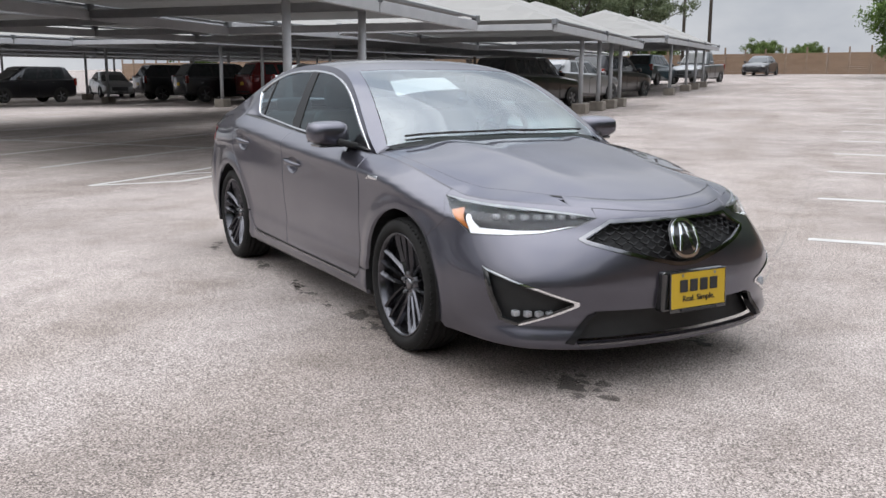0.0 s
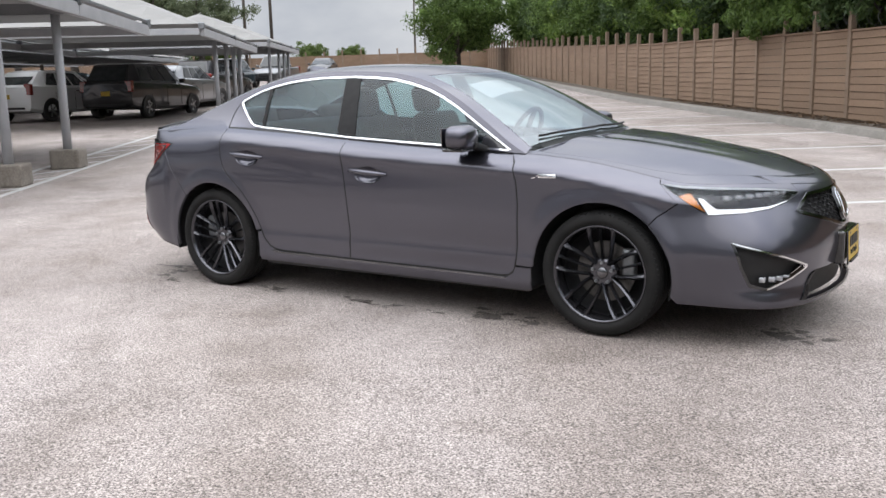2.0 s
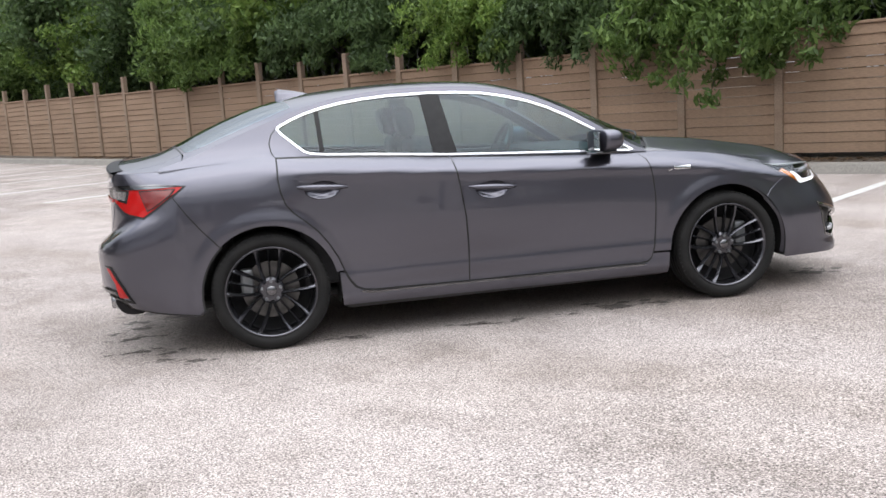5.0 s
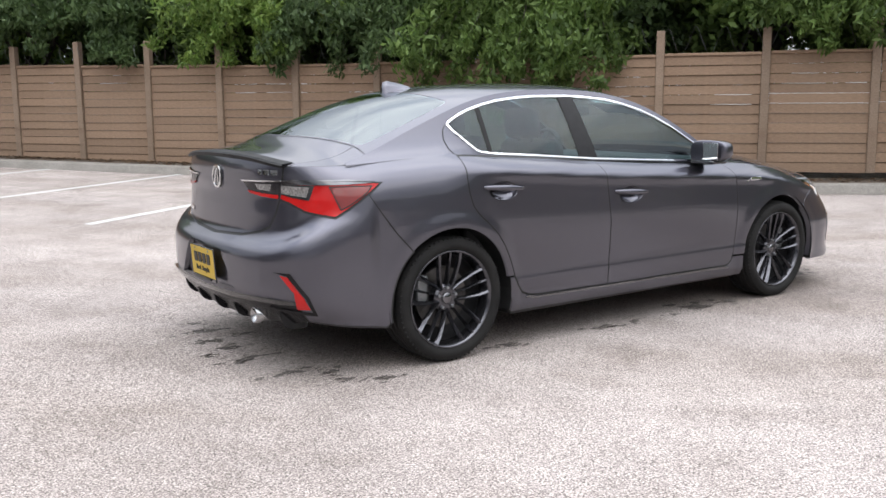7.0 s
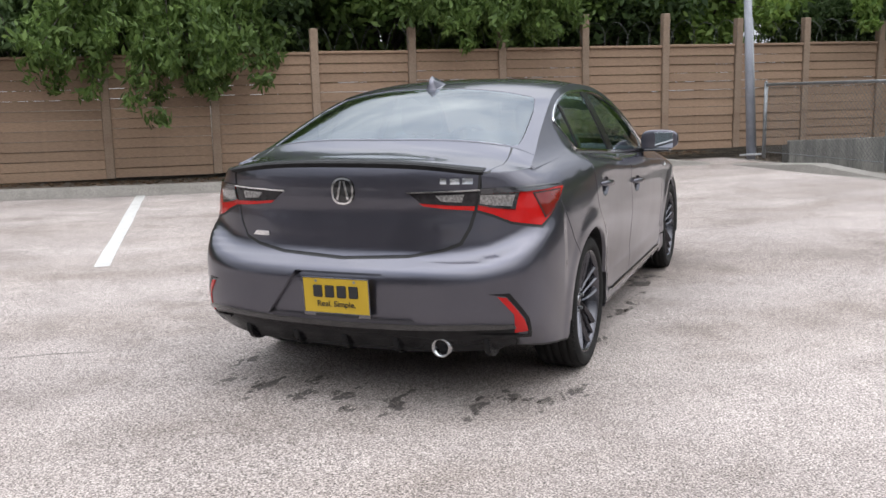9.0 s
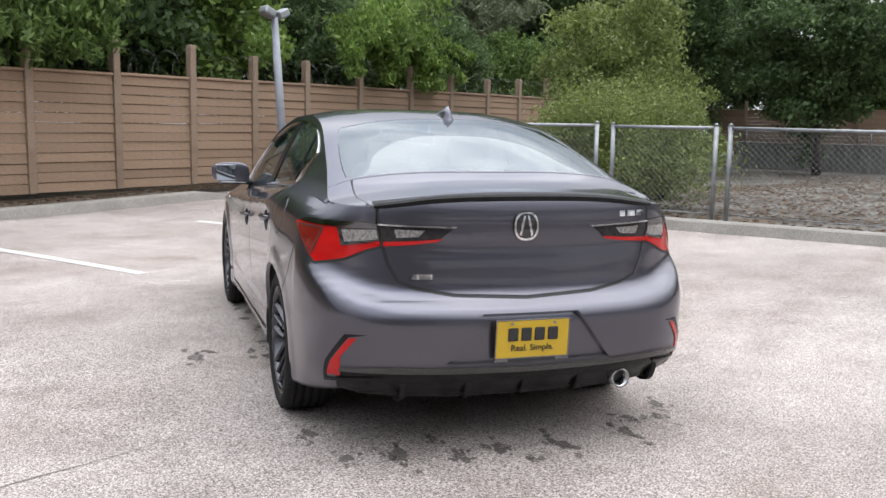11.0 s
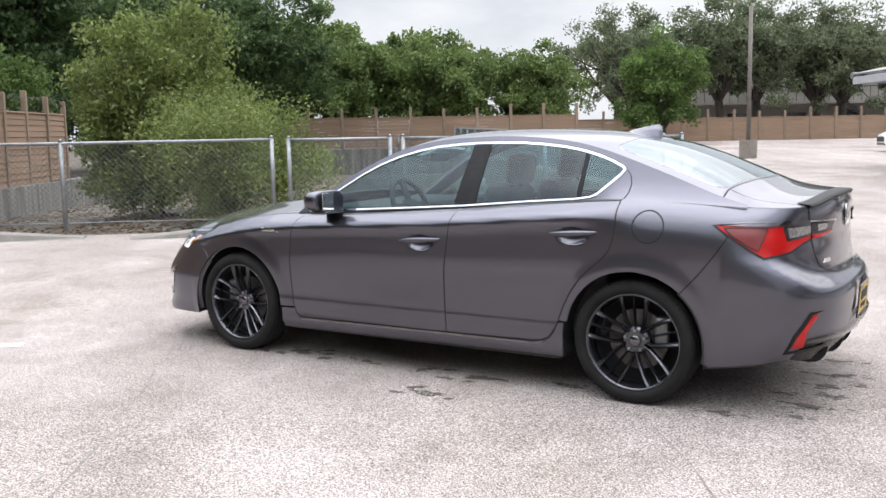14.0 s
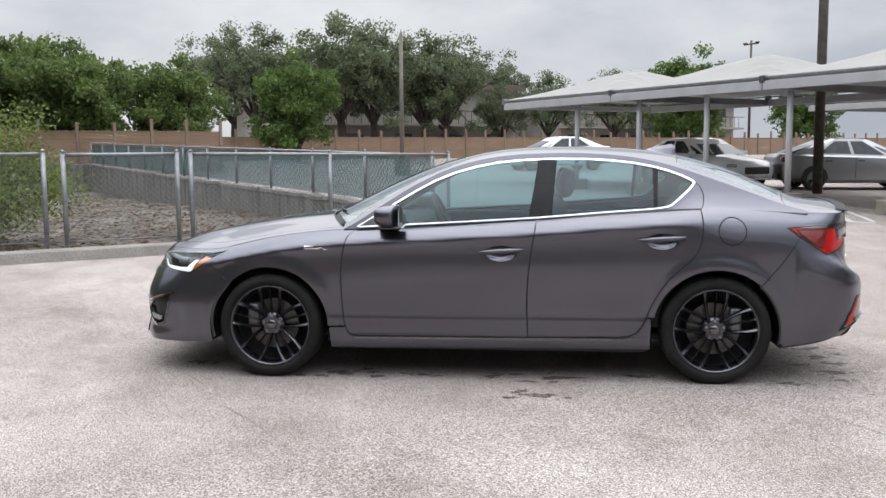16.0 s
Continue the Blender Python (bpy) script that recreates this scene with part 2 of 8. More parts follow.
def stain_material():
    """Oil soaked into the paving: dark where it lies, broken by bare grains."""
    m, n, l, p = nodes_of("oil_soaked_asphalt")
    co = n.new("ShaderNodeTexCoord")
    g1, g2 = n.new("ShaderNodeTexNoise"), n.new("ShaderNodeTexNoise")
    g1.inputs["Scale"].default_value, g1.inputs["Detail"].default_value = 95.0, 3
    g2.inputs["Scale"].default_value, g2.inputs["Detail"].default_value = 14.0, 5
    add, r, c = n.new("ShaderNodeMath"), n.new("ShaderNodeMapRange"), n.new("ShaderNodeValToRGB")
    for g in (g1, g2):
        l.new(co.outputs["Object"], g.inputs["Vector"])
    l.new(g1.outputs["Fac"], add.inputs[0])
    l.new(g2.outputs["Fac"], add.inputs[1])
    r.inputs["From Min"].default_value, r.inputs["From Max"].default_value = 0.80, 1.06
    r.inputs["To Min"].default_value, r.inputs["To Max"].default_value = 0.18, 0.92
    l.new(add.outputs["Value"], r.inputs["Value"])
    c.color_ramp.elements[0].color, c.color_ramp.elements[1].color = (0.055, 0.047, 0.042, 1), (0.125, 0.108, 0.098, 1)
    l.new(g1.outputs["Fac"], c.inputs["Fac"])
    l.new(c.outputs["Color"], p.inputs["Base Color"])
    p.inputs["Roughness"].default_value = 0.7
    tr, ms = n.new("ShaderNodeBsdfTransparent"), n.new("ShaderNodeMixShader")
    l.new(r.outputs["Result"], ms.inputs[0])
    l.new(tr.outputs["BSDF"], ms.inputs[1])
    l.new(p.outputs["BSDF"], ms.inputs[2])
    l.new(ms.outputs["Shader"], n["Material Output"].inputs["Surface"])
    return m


STAIN = stain_material()
CRACK = surface("crack_filler", (0.1568, 0.1456, 0.1344), (0.2016, 0.1876, 0.1736), 9, 0.85, 0, 0.4, 60, wear=0.3)
KERB = surface("weathered_kerb_concrete", (0.2016, 0.1876, 0.168), (0.2576, 0.2408, 0.2184), 3, 0.9, 0, 0.4, 50, wear=0.25)
CONCRETE = surface("stained_retaining_concrete", (0.112, 0.1092, 0.1008), (0.2464, 0.238, 0.2184), 2.2, 0.9, 0, 0.4, 30, wear=0.3, stretch=(2.4, 2.4, 0.35))
SOIL = surface("leaf_littered_soil", (0.056, 0.042, 0.0308), (0.1344, 0.1092, 0.084), 6, 0.95, 0, 0.9, 30, wear=0.6, dist=0.02)
BASIN_FLOOR = surface("littered_basin_floor", (0.0672, 0.056, 0.0448), (0.168, 0.154, 0.1344), 0.7, 0.95, 0, 0.9, 18, wear=0.55, dist=0.03)
PLANK = surface("tan_precast_fence_plank", (0.224, 0.1484, 0.098), (0.2688, 0.182, 0.1232), 1.6, 0.85, 0, 0.35, 40, wear=0.18, per=0.10, stretch=(0.5, 1, 2))
POST = surface("weathered_fence_post", (0.2016, 0.14, 0.098), (0.2576, 0.1932, 0.1428), 2.5, 0.88, 0, 0.35, 45, wear=0.22, per=0.08)
GALV = surface("galvanised_steel", (0.2128, 0.224, 0.2352), (0.2912, 0.3024, 0.3136), 12, 0.45, 0.7, 0.1, 90, wear=0.1)
WIRE = surface("dull_fence_wire", (0.085, 0.087, 0.086), (0.135, 0.138, 0.137), 30, 0.5, 0.6, 0, 90)
CANOPY_STEEL = surface("white_painted_canopy_steel", (0.3472, 0.3528, 0.3696), (0.4032, 0.4088, 0.42), 3, 0.5, 0, 0.1, 60, wear=0.06)
BLOCK = surface("concrete_post_block", (0.2016, 0.1736, 0.1456), (0.2632, 0.2352, 0.2016), 5, 0.9, 0, 0.4, 40, wear=0.2)
DARK_STEEL = surface("dark_brown_steel_pole", (0.05, 0.04, 0.035), (0.09, 0.075, 0.06), 6, 0.6, 0.2, 0.1, 60)
BARK = surface("grey_brown_bark", (0.0392, 0.0308, 0.0252), (0.084, 0.07, 0.0588), 6, 0.95, 0, 0.9, 22, wear=0.4, dist=0.02, stretch=(1, 1, 0.3))
LEAF_MID = leaf_material("mid_green_leaves", (0.0512, 0.0914, 0.0219), (0.1463, 0.2195, 0.0585))
LEAF_DARK = leaf_material("dark_green_leaves", (0.0385, 0.0686, 0.0251), (0.1046, 0.1590, 0.0586))
LEAF_LIGHT = leaf_material("fresh_green_leaves", (0.0694, 0.1285, 0.0236), (0.1944, 0.2778, 0.0660))
LEAF_FRESH = leaf_material("pale_spring_leaves", (0.062, 0.1023, 0.026), (0.1736, 0.2294, 0.0744))
LEAF_OLIVE = leaf_material("olive_green_leaves", (0.0868, 0.1209, 0.0322), (0.217, 0.2604, 0.0806))
LEAF_OAK = leaf_material("grey_green_oak_leaves", (0.0781, 0.1004, 0.0535), (0.1786, 0.2083, 0.1190))


def fabric_material():
    m, n, l, p = nodes_of("pale_canopy_fabric")
    co = n.new("ShaderNodeTexCoord")
    big = n.new("ShaderNodeTexNoise")
    big.inputs["Scale"].default_value = 0.7
    l.new(co.outputs["Object"], big.inputs["Vector"])
    r = n.new("ShaderNodeValToRGB")
    r.color_ramp.elements[0].color, r.color_ramp.elements[1].color = (0.25, 0.245, 0.235, 1), (0.31, 0.305, 0.295, 1)
    l.new(big.outputs["Fac"], r.inputs["Fac"])
    l.new(r.outputs["Color"], p.inputs["Base Color"])
    p.inputs["Roughness"].default_value = 0.9
    wv = n.new("ShaderNodeTexNoise")
    wv.inputs["Scale"].default_value = 60.0
    l.new(co.outputs["Object"], wv.inputs["Vector"])
    bp = n.new("ShaderNodeBump")
    bp.inputs["Strength"].default_value, bp.inputs["Distance"].default_value = 0.15, 0.01
    l.new(wv.outputs["Fac"], bp.inputs["Height"])
    l.new(bp.outputs["Normal"], p.inputs["Normal"])
    tl = n.new("ShaderNodeBsdfTranslucent")
    l.new(r.outputs["Color"], tl.inputs["Color"])
    ms = n.new("ShaderNodeMixShader")
    ms.inputs[0].default_value = 0.07
    l.new(p.outputs["BSDF"], ms.inputs[1])
    l.new(tl.outputs["BSDF"], ms.inputs[2])
    l.new(ms.outputs["Shader"], n["Material Output"].inputs["Surface"])
    return m


FABRIC = fabric_material()


# ---- helpers for things ----
def thing(name, label, category, m=None, group="", kind=""):
    ob = new(name)
    if m is not None:
        ob.matrix_basis = m
    return tagged(ob, label, category, group, kind)


def mesh_of(bm, name, material, smooth=False):
    me = bpy.data.meshes.new(name)
    bm.to_mesh(me)
    bm.free()
    if material is not None:
        me.materials.append(material)
    if smooth:
        me.polygons.foreach_set("use_smooth", [True] * len(me.polygons))
    return me


def part(name, bm, material, parent, label="", smooth=False, m=None, kind=""):
    me = bm if isinstance(bm, bpy.types.Mesh) else mesh_of(bm, name, material, smooth)
    ob = new(name, me)
    ob.parent = parent
    if m is not None:
        ob.matrix_basis = m
    return tagged(ob, label, "", "", kind)


def solid(name, bm, material, label, category="", m=None, group="", kind="", smooth=False):
    ob = new(name, bm if isinstance(bm, bpy.types.Mesh) else mesh_of(bm, name, material, smooth))
    if m is not None:
        ob.matrix_basis = m
    return tagged(ob, label, category, group, kind)


def add_box(bm, size, at=(0, 0, 0), bevel=0.0, rot=None):
    mat = Matrix.Translation(at) @ (rot if rot is not None else Matrix.Identity(4)) @ Matrix.Diagonal((*size, 1))
    made = bmesh.ops.create_cube(bm, size=1.0, matrix=mat)
    if bevel:
        edges = {e for v in made["verts"] for e in v.link_edges}
        bmesh.ops.bevel(bm, geom=list(edges), offset=bevel, segments=2, profile=0.5, affect="EDGES")
    return bm


def box(size, at=(0, 0, 0), bevel=0.0, rot=None):
    return add_box(bmesh.new(), size, at, bevel, rot)


def add_rod(bm, a, b, r, r2=None, sides=10, caps=True):
    a, b = Vector(a), Vector(b)
    way = b - a
    mat = Matrix.Translation((a + b) / 2) @ way.to_track_quat("Z", "Y").to_matrix().to_4x4()
    bmesh.ops.create_cone(bm, cap_ends=caps, segments=sides, radius1=r, radius2=r if r2 is None else r2, depth=way.length, matrix=mat)
    return bm


def rod(a, b, r, r2=None, sides=10):
    return add_rod(bmesh.new(), a, b, r, r2, sides)


def quads_mesh(name, verts, faces, material):
    me = bpy.data.meshes.new(name)
    me.from_pydata(verts, [], faces)
    me.materials.append(material)
    return me


# ---- the lot's own directions: u along the tan fence, v from the fence into the lot ----
TURN = -53.3
ORIGIN = Vector((0.767, 14.11, 0.0))
CU, SU = math.cos(radians(TURN)), math.sin(radians(TURN))


def smooth_step(a, b, x):
    t = min(1.0, max(0.0, (x - a) / (b - a)))
    return t * t * (3 - 2 * t)


def ground_z(u, v):
    """The lot falls gently to the car and rises to the far ends."""
    k = 8.0 - u
    z = 0.0165 * (k if k > 2 else (0.125 * (k + 2) ** 2 if k > -2 else 0.0))
    z += 0.014 * max(0.0, -15.0 - u)
    z -= 0.016 * max(0.0, v - 14.0) * smooth_step(0, -25, u)
    z += 0.10 * smooth_step(12.5, 17.5, u)
    z += 0.020 * max(0.0, u - 17.0) * smooth_step(13.4, 22.0, v)
    return z


def basin_z(u, v):
    """The basin's floor, lowest under the fence."""
    return 0.10 - 0.26 * smooth_step(20, 42, u) - 0.06 * smooth_step(18, 19.5, u) - 0.32 * smooth_step(7.0, 1.5, v) * smooth_step(18.2, 19.2, u) * smooth_step(44, 36, u)


def lot(u, v, z=None, turn=0.0):
    """A pose in the lot: z above the paving where it stands."""
    x, y = ORIGIN.x + u * CU + v * SU, ORIGIN.y + u * SU - v * CU
    return pose(x, y, ground_z(u, v) + (z or 0.0), 0, 0, TURN + turn)


def lot_xyz(u, v, z):
    return (ORIGIN.x + u * CU + v * SU, ORIGIN.y + u * SU - v * CU, z)


LOT = Matrix.Translation(ORIGIN) @ Matrix.Rotation(radians(TURN), 4, "Z")  # local x = u, local y = -v


# ---- ground ----
def ground_sheet():
    us = [-400, -250, -160, -120] + [i * 2.0 for i in range(-45, 6)] + [i * 0.5 for i in range(24, 36)] + [17.9, 18.05]
    us += [18.3, 19, 20, 22, 24, 26, 28, 30, 33, 36, 40, 44, 46.6, 46.9, 50, 56, 64, 75, 90, 130, 200, 400]
    vs = [-400, -200, -100, -60, -30, -12, -4, -1, -0.2] + [i * 0.5 for i in range(0, 26)] + [12.6, 13.05, 13.3] + [i * 1.5 for i in range(9, 40)] + [70, 90, 120, 160, 250, 400]
    verts, faces = [], []
    for u in us:
        for v in vs:
            z = ground_z(u, v)
            if 18.2 < u < 46.7 and -0.1 < v < 12.55:
                z = basin_z(u, v)
            if v < -0.3:
                z += 0.1
            verts.append((u, -v, z))
    n = len(vs)
    for i in range(len(us) - 1):
        for j in range(n - 1):
            faces.append((i * n + j, i * n + j + 1, (i + 1) * n + j + 1, (i + 1) * n + j))
    me = quads_mesh("ground", verts, [f[::-1] for f in faces], ASPHALT)
    me.materials.append(BASIN_FLOOR)
    me.materials.append(SOIL)
    for p in me.polygons:
        c = p.center
        p.use_smooth = True
        if 18.1 < c.x < 46.8 and -12.58 < c.y < 0.1:
            p.material_index = 1
        elif c.y > 0.05:
            p.material_index = 2
    me.update()
    if me.polygons[len(me.polygons) // 2].normal.z < 0:
        me.flip_normals()
    return me


ground = solid("ground", ground_sheet(), None, "pale worn asphalt parking lot with grit and stains", "ground", LOT, kind="structure")


def strip(u0, v0, u1, v1, w, lift=0.004, ragged=0.0, rng=None, step=0.5):
    """A flat strip of paint or filler that follows the paving, in lot coordinates."""
    n = max(2, int(math.hypot(u1 - u0, v1 - v0) / step))
    a = math.atan2(v1 - v0, u1 - u0)
    du, dv = -math.sin(a) * w / 2, math.cos(a) * w / 2
    verts, faces = [], []
    for i in range(n + 1):
        t = i / n
        u, v = u0 + (u1 - u0) * t, v0 + (v1 - v0) * t
        j = (rng.uniform(-ragged, ragged) if rng else 0.0, rng.uniform(-ragged, ragged) if rng else 0.0)
        for s, k in ((-1, j[0]), (1, j[1])):
            uu, vv = u + s * du * (1 + k), v + s * dv * (1 + k)
            verts.append((uu, -vv, ground_z(uu, vv) + lift))
        if i:
            b = 2 * i
            faces.append((b - 2, b - 1, b + 1, b))
    return verts, faces


def flat_part(name, vf, material, parent, label=""):
    me = quads_mesh(name, vf[0], vf[1], material)
    me.update()
    if me.polygons[0].normal.z < 0:
        me.flip_normals()
    return part(name, me, material, parent, label)


lines = thing("parking_lines", "worn white painted parking bay lines", "road marking", LOT, kind="structure")
rng = random.Random(5)
for uu, v0, v1 in [(14.36, 3.1, 3.86), (11.35, 0.95, 5.95), (8.16, 0.95, 6.87)] + [(5.55 - 2.75 * i, 0.95, 6.9) for i in range(24)]:
    flat_part("bay_line", strip(uu, v0, uu, v1, 0.125, 0.004, 0.08, rng), LINE_PAINT, lines)
for vv in (16.85, 19.0, 21.4, 23.8, 26.5, 29.0):
    flat_part("bay_line", strip(6.6 - 0.3 * (vv - 17), vv + 0.15, 0.0 - 0.15 * (vv - 17), vv - 0.1, 0.10, 0.004, 0.1, rng), LINE_PAINT, lines)
flat_part("divider_line", strip(3.1, 15.9, 3.5, 30.0, 0.10, 0.004, 0.1, rng), LINE_PAINT, lines)
flat_part("border_line", strip(7.9, 14.85, -9, 14.45, 0.10, 0.004, 0.1, rng), LINE_PAINT, lines)
flat_part("border_line", strip(7.1, 14.15, -9, 13.75, 0.10, 0.004, 0.1, rng), LINE_PAINT, lines)
flat_part("border_line", strip(7.9, 14.85, 7.1, 14.15, 0.10, 0.0045, 0.1, rng), LINE_PAINT, lines)
for i in range(11):
    uu = 6.6 - 1.1 * i
    flat_part("hatch_line", strip(uu, 14.78, uu - 0.9, 14.08, 0.08, 0.005, 0.1, rng), LINE_PAINT, lines)
for u0, v0, u1, v1 in ((18.5, 21.7, 16.6, 19.95), (18.1, 22.0, 16.05, 20.15), (17.75, 22.25, 15.75, 20.4)):
    flat_part("hatch_line", strip(u0, v0, u1, v1, 0.10, 0.005, 0.1, rng), LINE_PAINT, lines)
flat_part("border_line", strip(17.4, 19.7, 15.6, 20.2, 0.10, 0.004, 0.1, rng), LINE_PAINT, lines)
flat_part("border_line", strip(19.2, 21.7, 17.75, 23.1, 0.10, 0.004, 0.1, rng), LINE_PAINT, lines)


def to_lot(x, y):
    dx, dy = x - ORIGIN.x, y - ORIGIN.y
    return dx * CU + dy * SU, dx * SU - dy * CU


stains = thing("oil_stains", "dark damp oil spots on the asphalt round the car", "stain", kind="structure")
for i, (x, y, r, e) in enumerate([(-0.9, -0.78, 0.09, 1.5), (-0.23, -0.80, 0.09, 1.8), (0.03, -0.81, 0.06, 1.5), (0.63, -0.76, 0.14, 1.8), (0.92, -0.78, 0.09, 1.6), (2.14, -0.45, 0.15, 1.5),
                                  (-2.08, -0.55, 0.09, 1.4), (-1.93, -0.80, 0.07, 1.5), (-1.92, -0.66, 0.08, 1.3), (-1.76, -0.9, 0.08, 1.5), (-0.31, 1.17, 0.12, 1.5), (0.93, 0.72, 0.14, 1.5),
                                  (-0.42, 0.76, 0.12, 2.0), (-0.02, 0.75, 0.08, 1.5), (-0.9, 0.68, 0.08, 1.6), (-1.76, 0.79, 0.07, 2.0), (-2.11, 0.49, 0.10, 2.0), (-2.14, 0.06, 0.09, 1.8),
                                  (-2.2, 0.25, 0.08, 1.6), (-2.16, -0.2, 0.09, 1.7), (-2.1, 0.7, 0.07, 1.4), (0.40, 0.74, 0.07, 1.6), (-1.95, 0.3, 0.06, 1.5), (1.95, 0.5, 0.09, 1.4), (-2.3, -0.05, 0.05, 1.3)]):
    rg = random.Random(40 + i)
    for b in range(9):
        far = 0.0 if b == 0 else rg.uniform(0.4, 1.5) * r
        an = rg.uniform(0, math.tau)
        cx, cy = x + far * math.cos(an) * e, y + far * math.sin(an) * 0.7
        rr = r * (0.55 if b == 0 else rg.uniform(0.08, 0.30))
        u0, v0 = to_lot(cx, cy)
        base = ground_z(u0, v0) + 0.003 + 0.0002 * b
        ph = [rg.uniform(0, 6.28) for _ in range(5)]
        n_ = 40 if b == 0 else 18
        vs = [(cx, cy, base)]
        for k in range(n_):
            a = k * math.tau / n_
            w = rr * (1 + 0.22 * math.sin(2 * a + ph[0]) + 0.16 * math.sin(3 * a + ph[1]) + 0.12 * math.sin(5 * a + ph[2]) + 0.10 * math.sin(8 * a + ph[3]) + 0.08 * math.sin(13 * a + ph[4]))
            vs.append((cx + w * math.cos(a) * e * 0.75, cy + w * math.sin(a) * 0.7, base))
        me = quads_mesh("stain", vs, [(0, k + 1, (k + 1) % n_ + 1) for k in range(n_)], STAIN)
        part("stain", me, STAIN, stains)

cracks = thing("paving_cracks", "thin open joints and cracks along the pale asphalt", "crack", LOT, kind="structure")
rng = random.Random(11)
for v_joint, u_from, u_to in ((7.03, 2.0, 11.8), (9.58, 7.6, 8.7)):
    u, v = u_from, v_joint
    while u < u_to:
        du, dv = rng.uniform(0.35, 0.7), max(-0.05, min(0.05, v_joint - v + rng.uniform(-0.04, 0.04)))
        if rng.random() < 0.86:
            flat_part("crack", strip(u, v, u + du, v + dv, rng.uniform(0.004, 0.010), 0.003, 0.7, rng, 0.10), CRACK, cracks)
        u, v = u + du, v + dv


u = -24.0
while u < 16.0:
    du = rng.uniform(0.5, 1.1)
    flat_part("crack", strip(u, 1.10, u + du, 1.10, rng.uniform(0.015, 0.03), 0.003, 0.6, rng, 0.15), CRACK, cracks)
    u += du


# ---- kerbs ----
def kerb_run(name, pts, label, width=0.32, height=0.13):
    """A cast kerb with a sloped face along points of the lot, ends tapered down."""
    prof = [(0.0, 0.0), (0.05, height * 0.9), (0.09, height), (width, height), (width, -0.1)]
    verts, faces = [], []
    fine = []
    for (u0, v0), (u1, v1) in zip(pts, pts[1:]):
        n = max(1, int(math.hypot(u1 - u0, v1 - v0) / 1.0))
        fine += [(u0 + (u1 - u0) * i / n, v0 + (v1 - v0) * i / n) for i in range(n)]
    fine.append(pts[-1])
    m = len(prof)
    for i, (u, v) in enumerate(fine):
        a, b = fine[max(0, i - 1)], fine[min(len(fine) - 1, i + 1)]
        an = math.atan2(b[1] - a[1], b[0] - a[0])
        nu, nv = math.sin(an), -math.cos(an)
        end = min(i, len(fine) - 1 - i)
        k = 0.15 if end == 0 else 1.0
        for d, h in prof:
            uu, vv = u + nu * d, v + nv * d
            verts.append((uu, -vv, ground_z(u, v) + (h * k if h > 0 else h)))
        if i:
            for j in range(m - 1):
                q = i * m + j
                faces.append((q - m, q - m + 1, q + 1, q))
    me = quads_mesh(name, verts, faces, KERB)
    return solid(name, me, KERB, label, "kerb", LOT, kind="structure")


kerb_run("kerb", [(-70, 1.05), (16.2, 1.05), (17.0, 1.3)], "weathered concrete kerb at the foot of the fence")
kerb_run("kerb", [(17.25, 1.5), (17.35, 3.3), (17.5, 4.6)], "low concrete kerb with broken sloped ends")
kerb_run("kerb", [(17.3, 5.25), (17.3, 9.0), (17.35, 11.6), (17.5, 12.4)], "low concrete kerb with broken sloped ends")
litter = []
lf = []
rng = random.Random(8)
for i in range(5200):
    u = rng.uniform(-12, 17.5)
    v = rng.choice([rng.uniform(0.1, 0.72), rng.uniform(0.05, 0.35)])
    z = ground_z(u, v) + 0.125 + rng.uniform(0, 0.02)
    a, s = rng.uniform(0, 6.28), rng.uniform(0.02, 0.05)
    k = len(litter)
    c, d = math.cos(a) * s, math.sin(a) * s
    litter += [(u - c, -v - d, z), (u + d * 0.5, -v - c * 0.5, z + rng.uniform(0, 0.02)), (u + c, -v + d, z + rng.uniform(0, 0.015)), (u - d * 0.5, -v + c * 0.5, z)]
    lf.append((k, k + 1, k + 2, k + 3))
DRY_LEAF = leaf_material("dry_brown_leaves", (0.056, 0.0308, 0.0168), (0.1456, 0.0952, 0.056))
solid("leaf_litter", quads_mesh("leaf_litter", litter, lf, DRY_LEAF), DRY_LEAF, "dry brown fallen leaves along the fence foot", "leaves", LOT, kind="stuff")
verge = []
for u in range(-70, 18, 2):
    verge += [(u, -0.73, ground_z(u, 1.05) + 0.118), (u, 0.25, ground_z(u, 1.05) + 0.135)]
solid("verge", quads_mesh("verge", verge, [(2 * i, 2 * i + 2, 2 * i + 3, 2 * i + 1) for i in range(len(verge) // 2 - 1)], SOIL), SOIL, "strip of bare littered soil behind the kerb", "soil", LOT, kind="structure")


# ---- the tan fence ----
BAY = 1.524
PLANKS, PLANK_H = 12, 0.147


# how far each post near the corner stands from an even spacing
POST_SHIFT = {5: 0.08, 6: 0.12, 7: 0.15, 8: 0.18, 9: 0.18, 10: 0.12, 11: 0.07, 12: -0.05, 13: -0.20, 14: -0.16, 15: 0.05, 16: 0.12, 17: 0.17, 18: 0.20, 19: 0.20, 20: 0.20, 21: 0.20}


def fence_base(u):
    return max(ground_z(u, 1.05) + 0.10, 0.12 + 0.0085 * u)


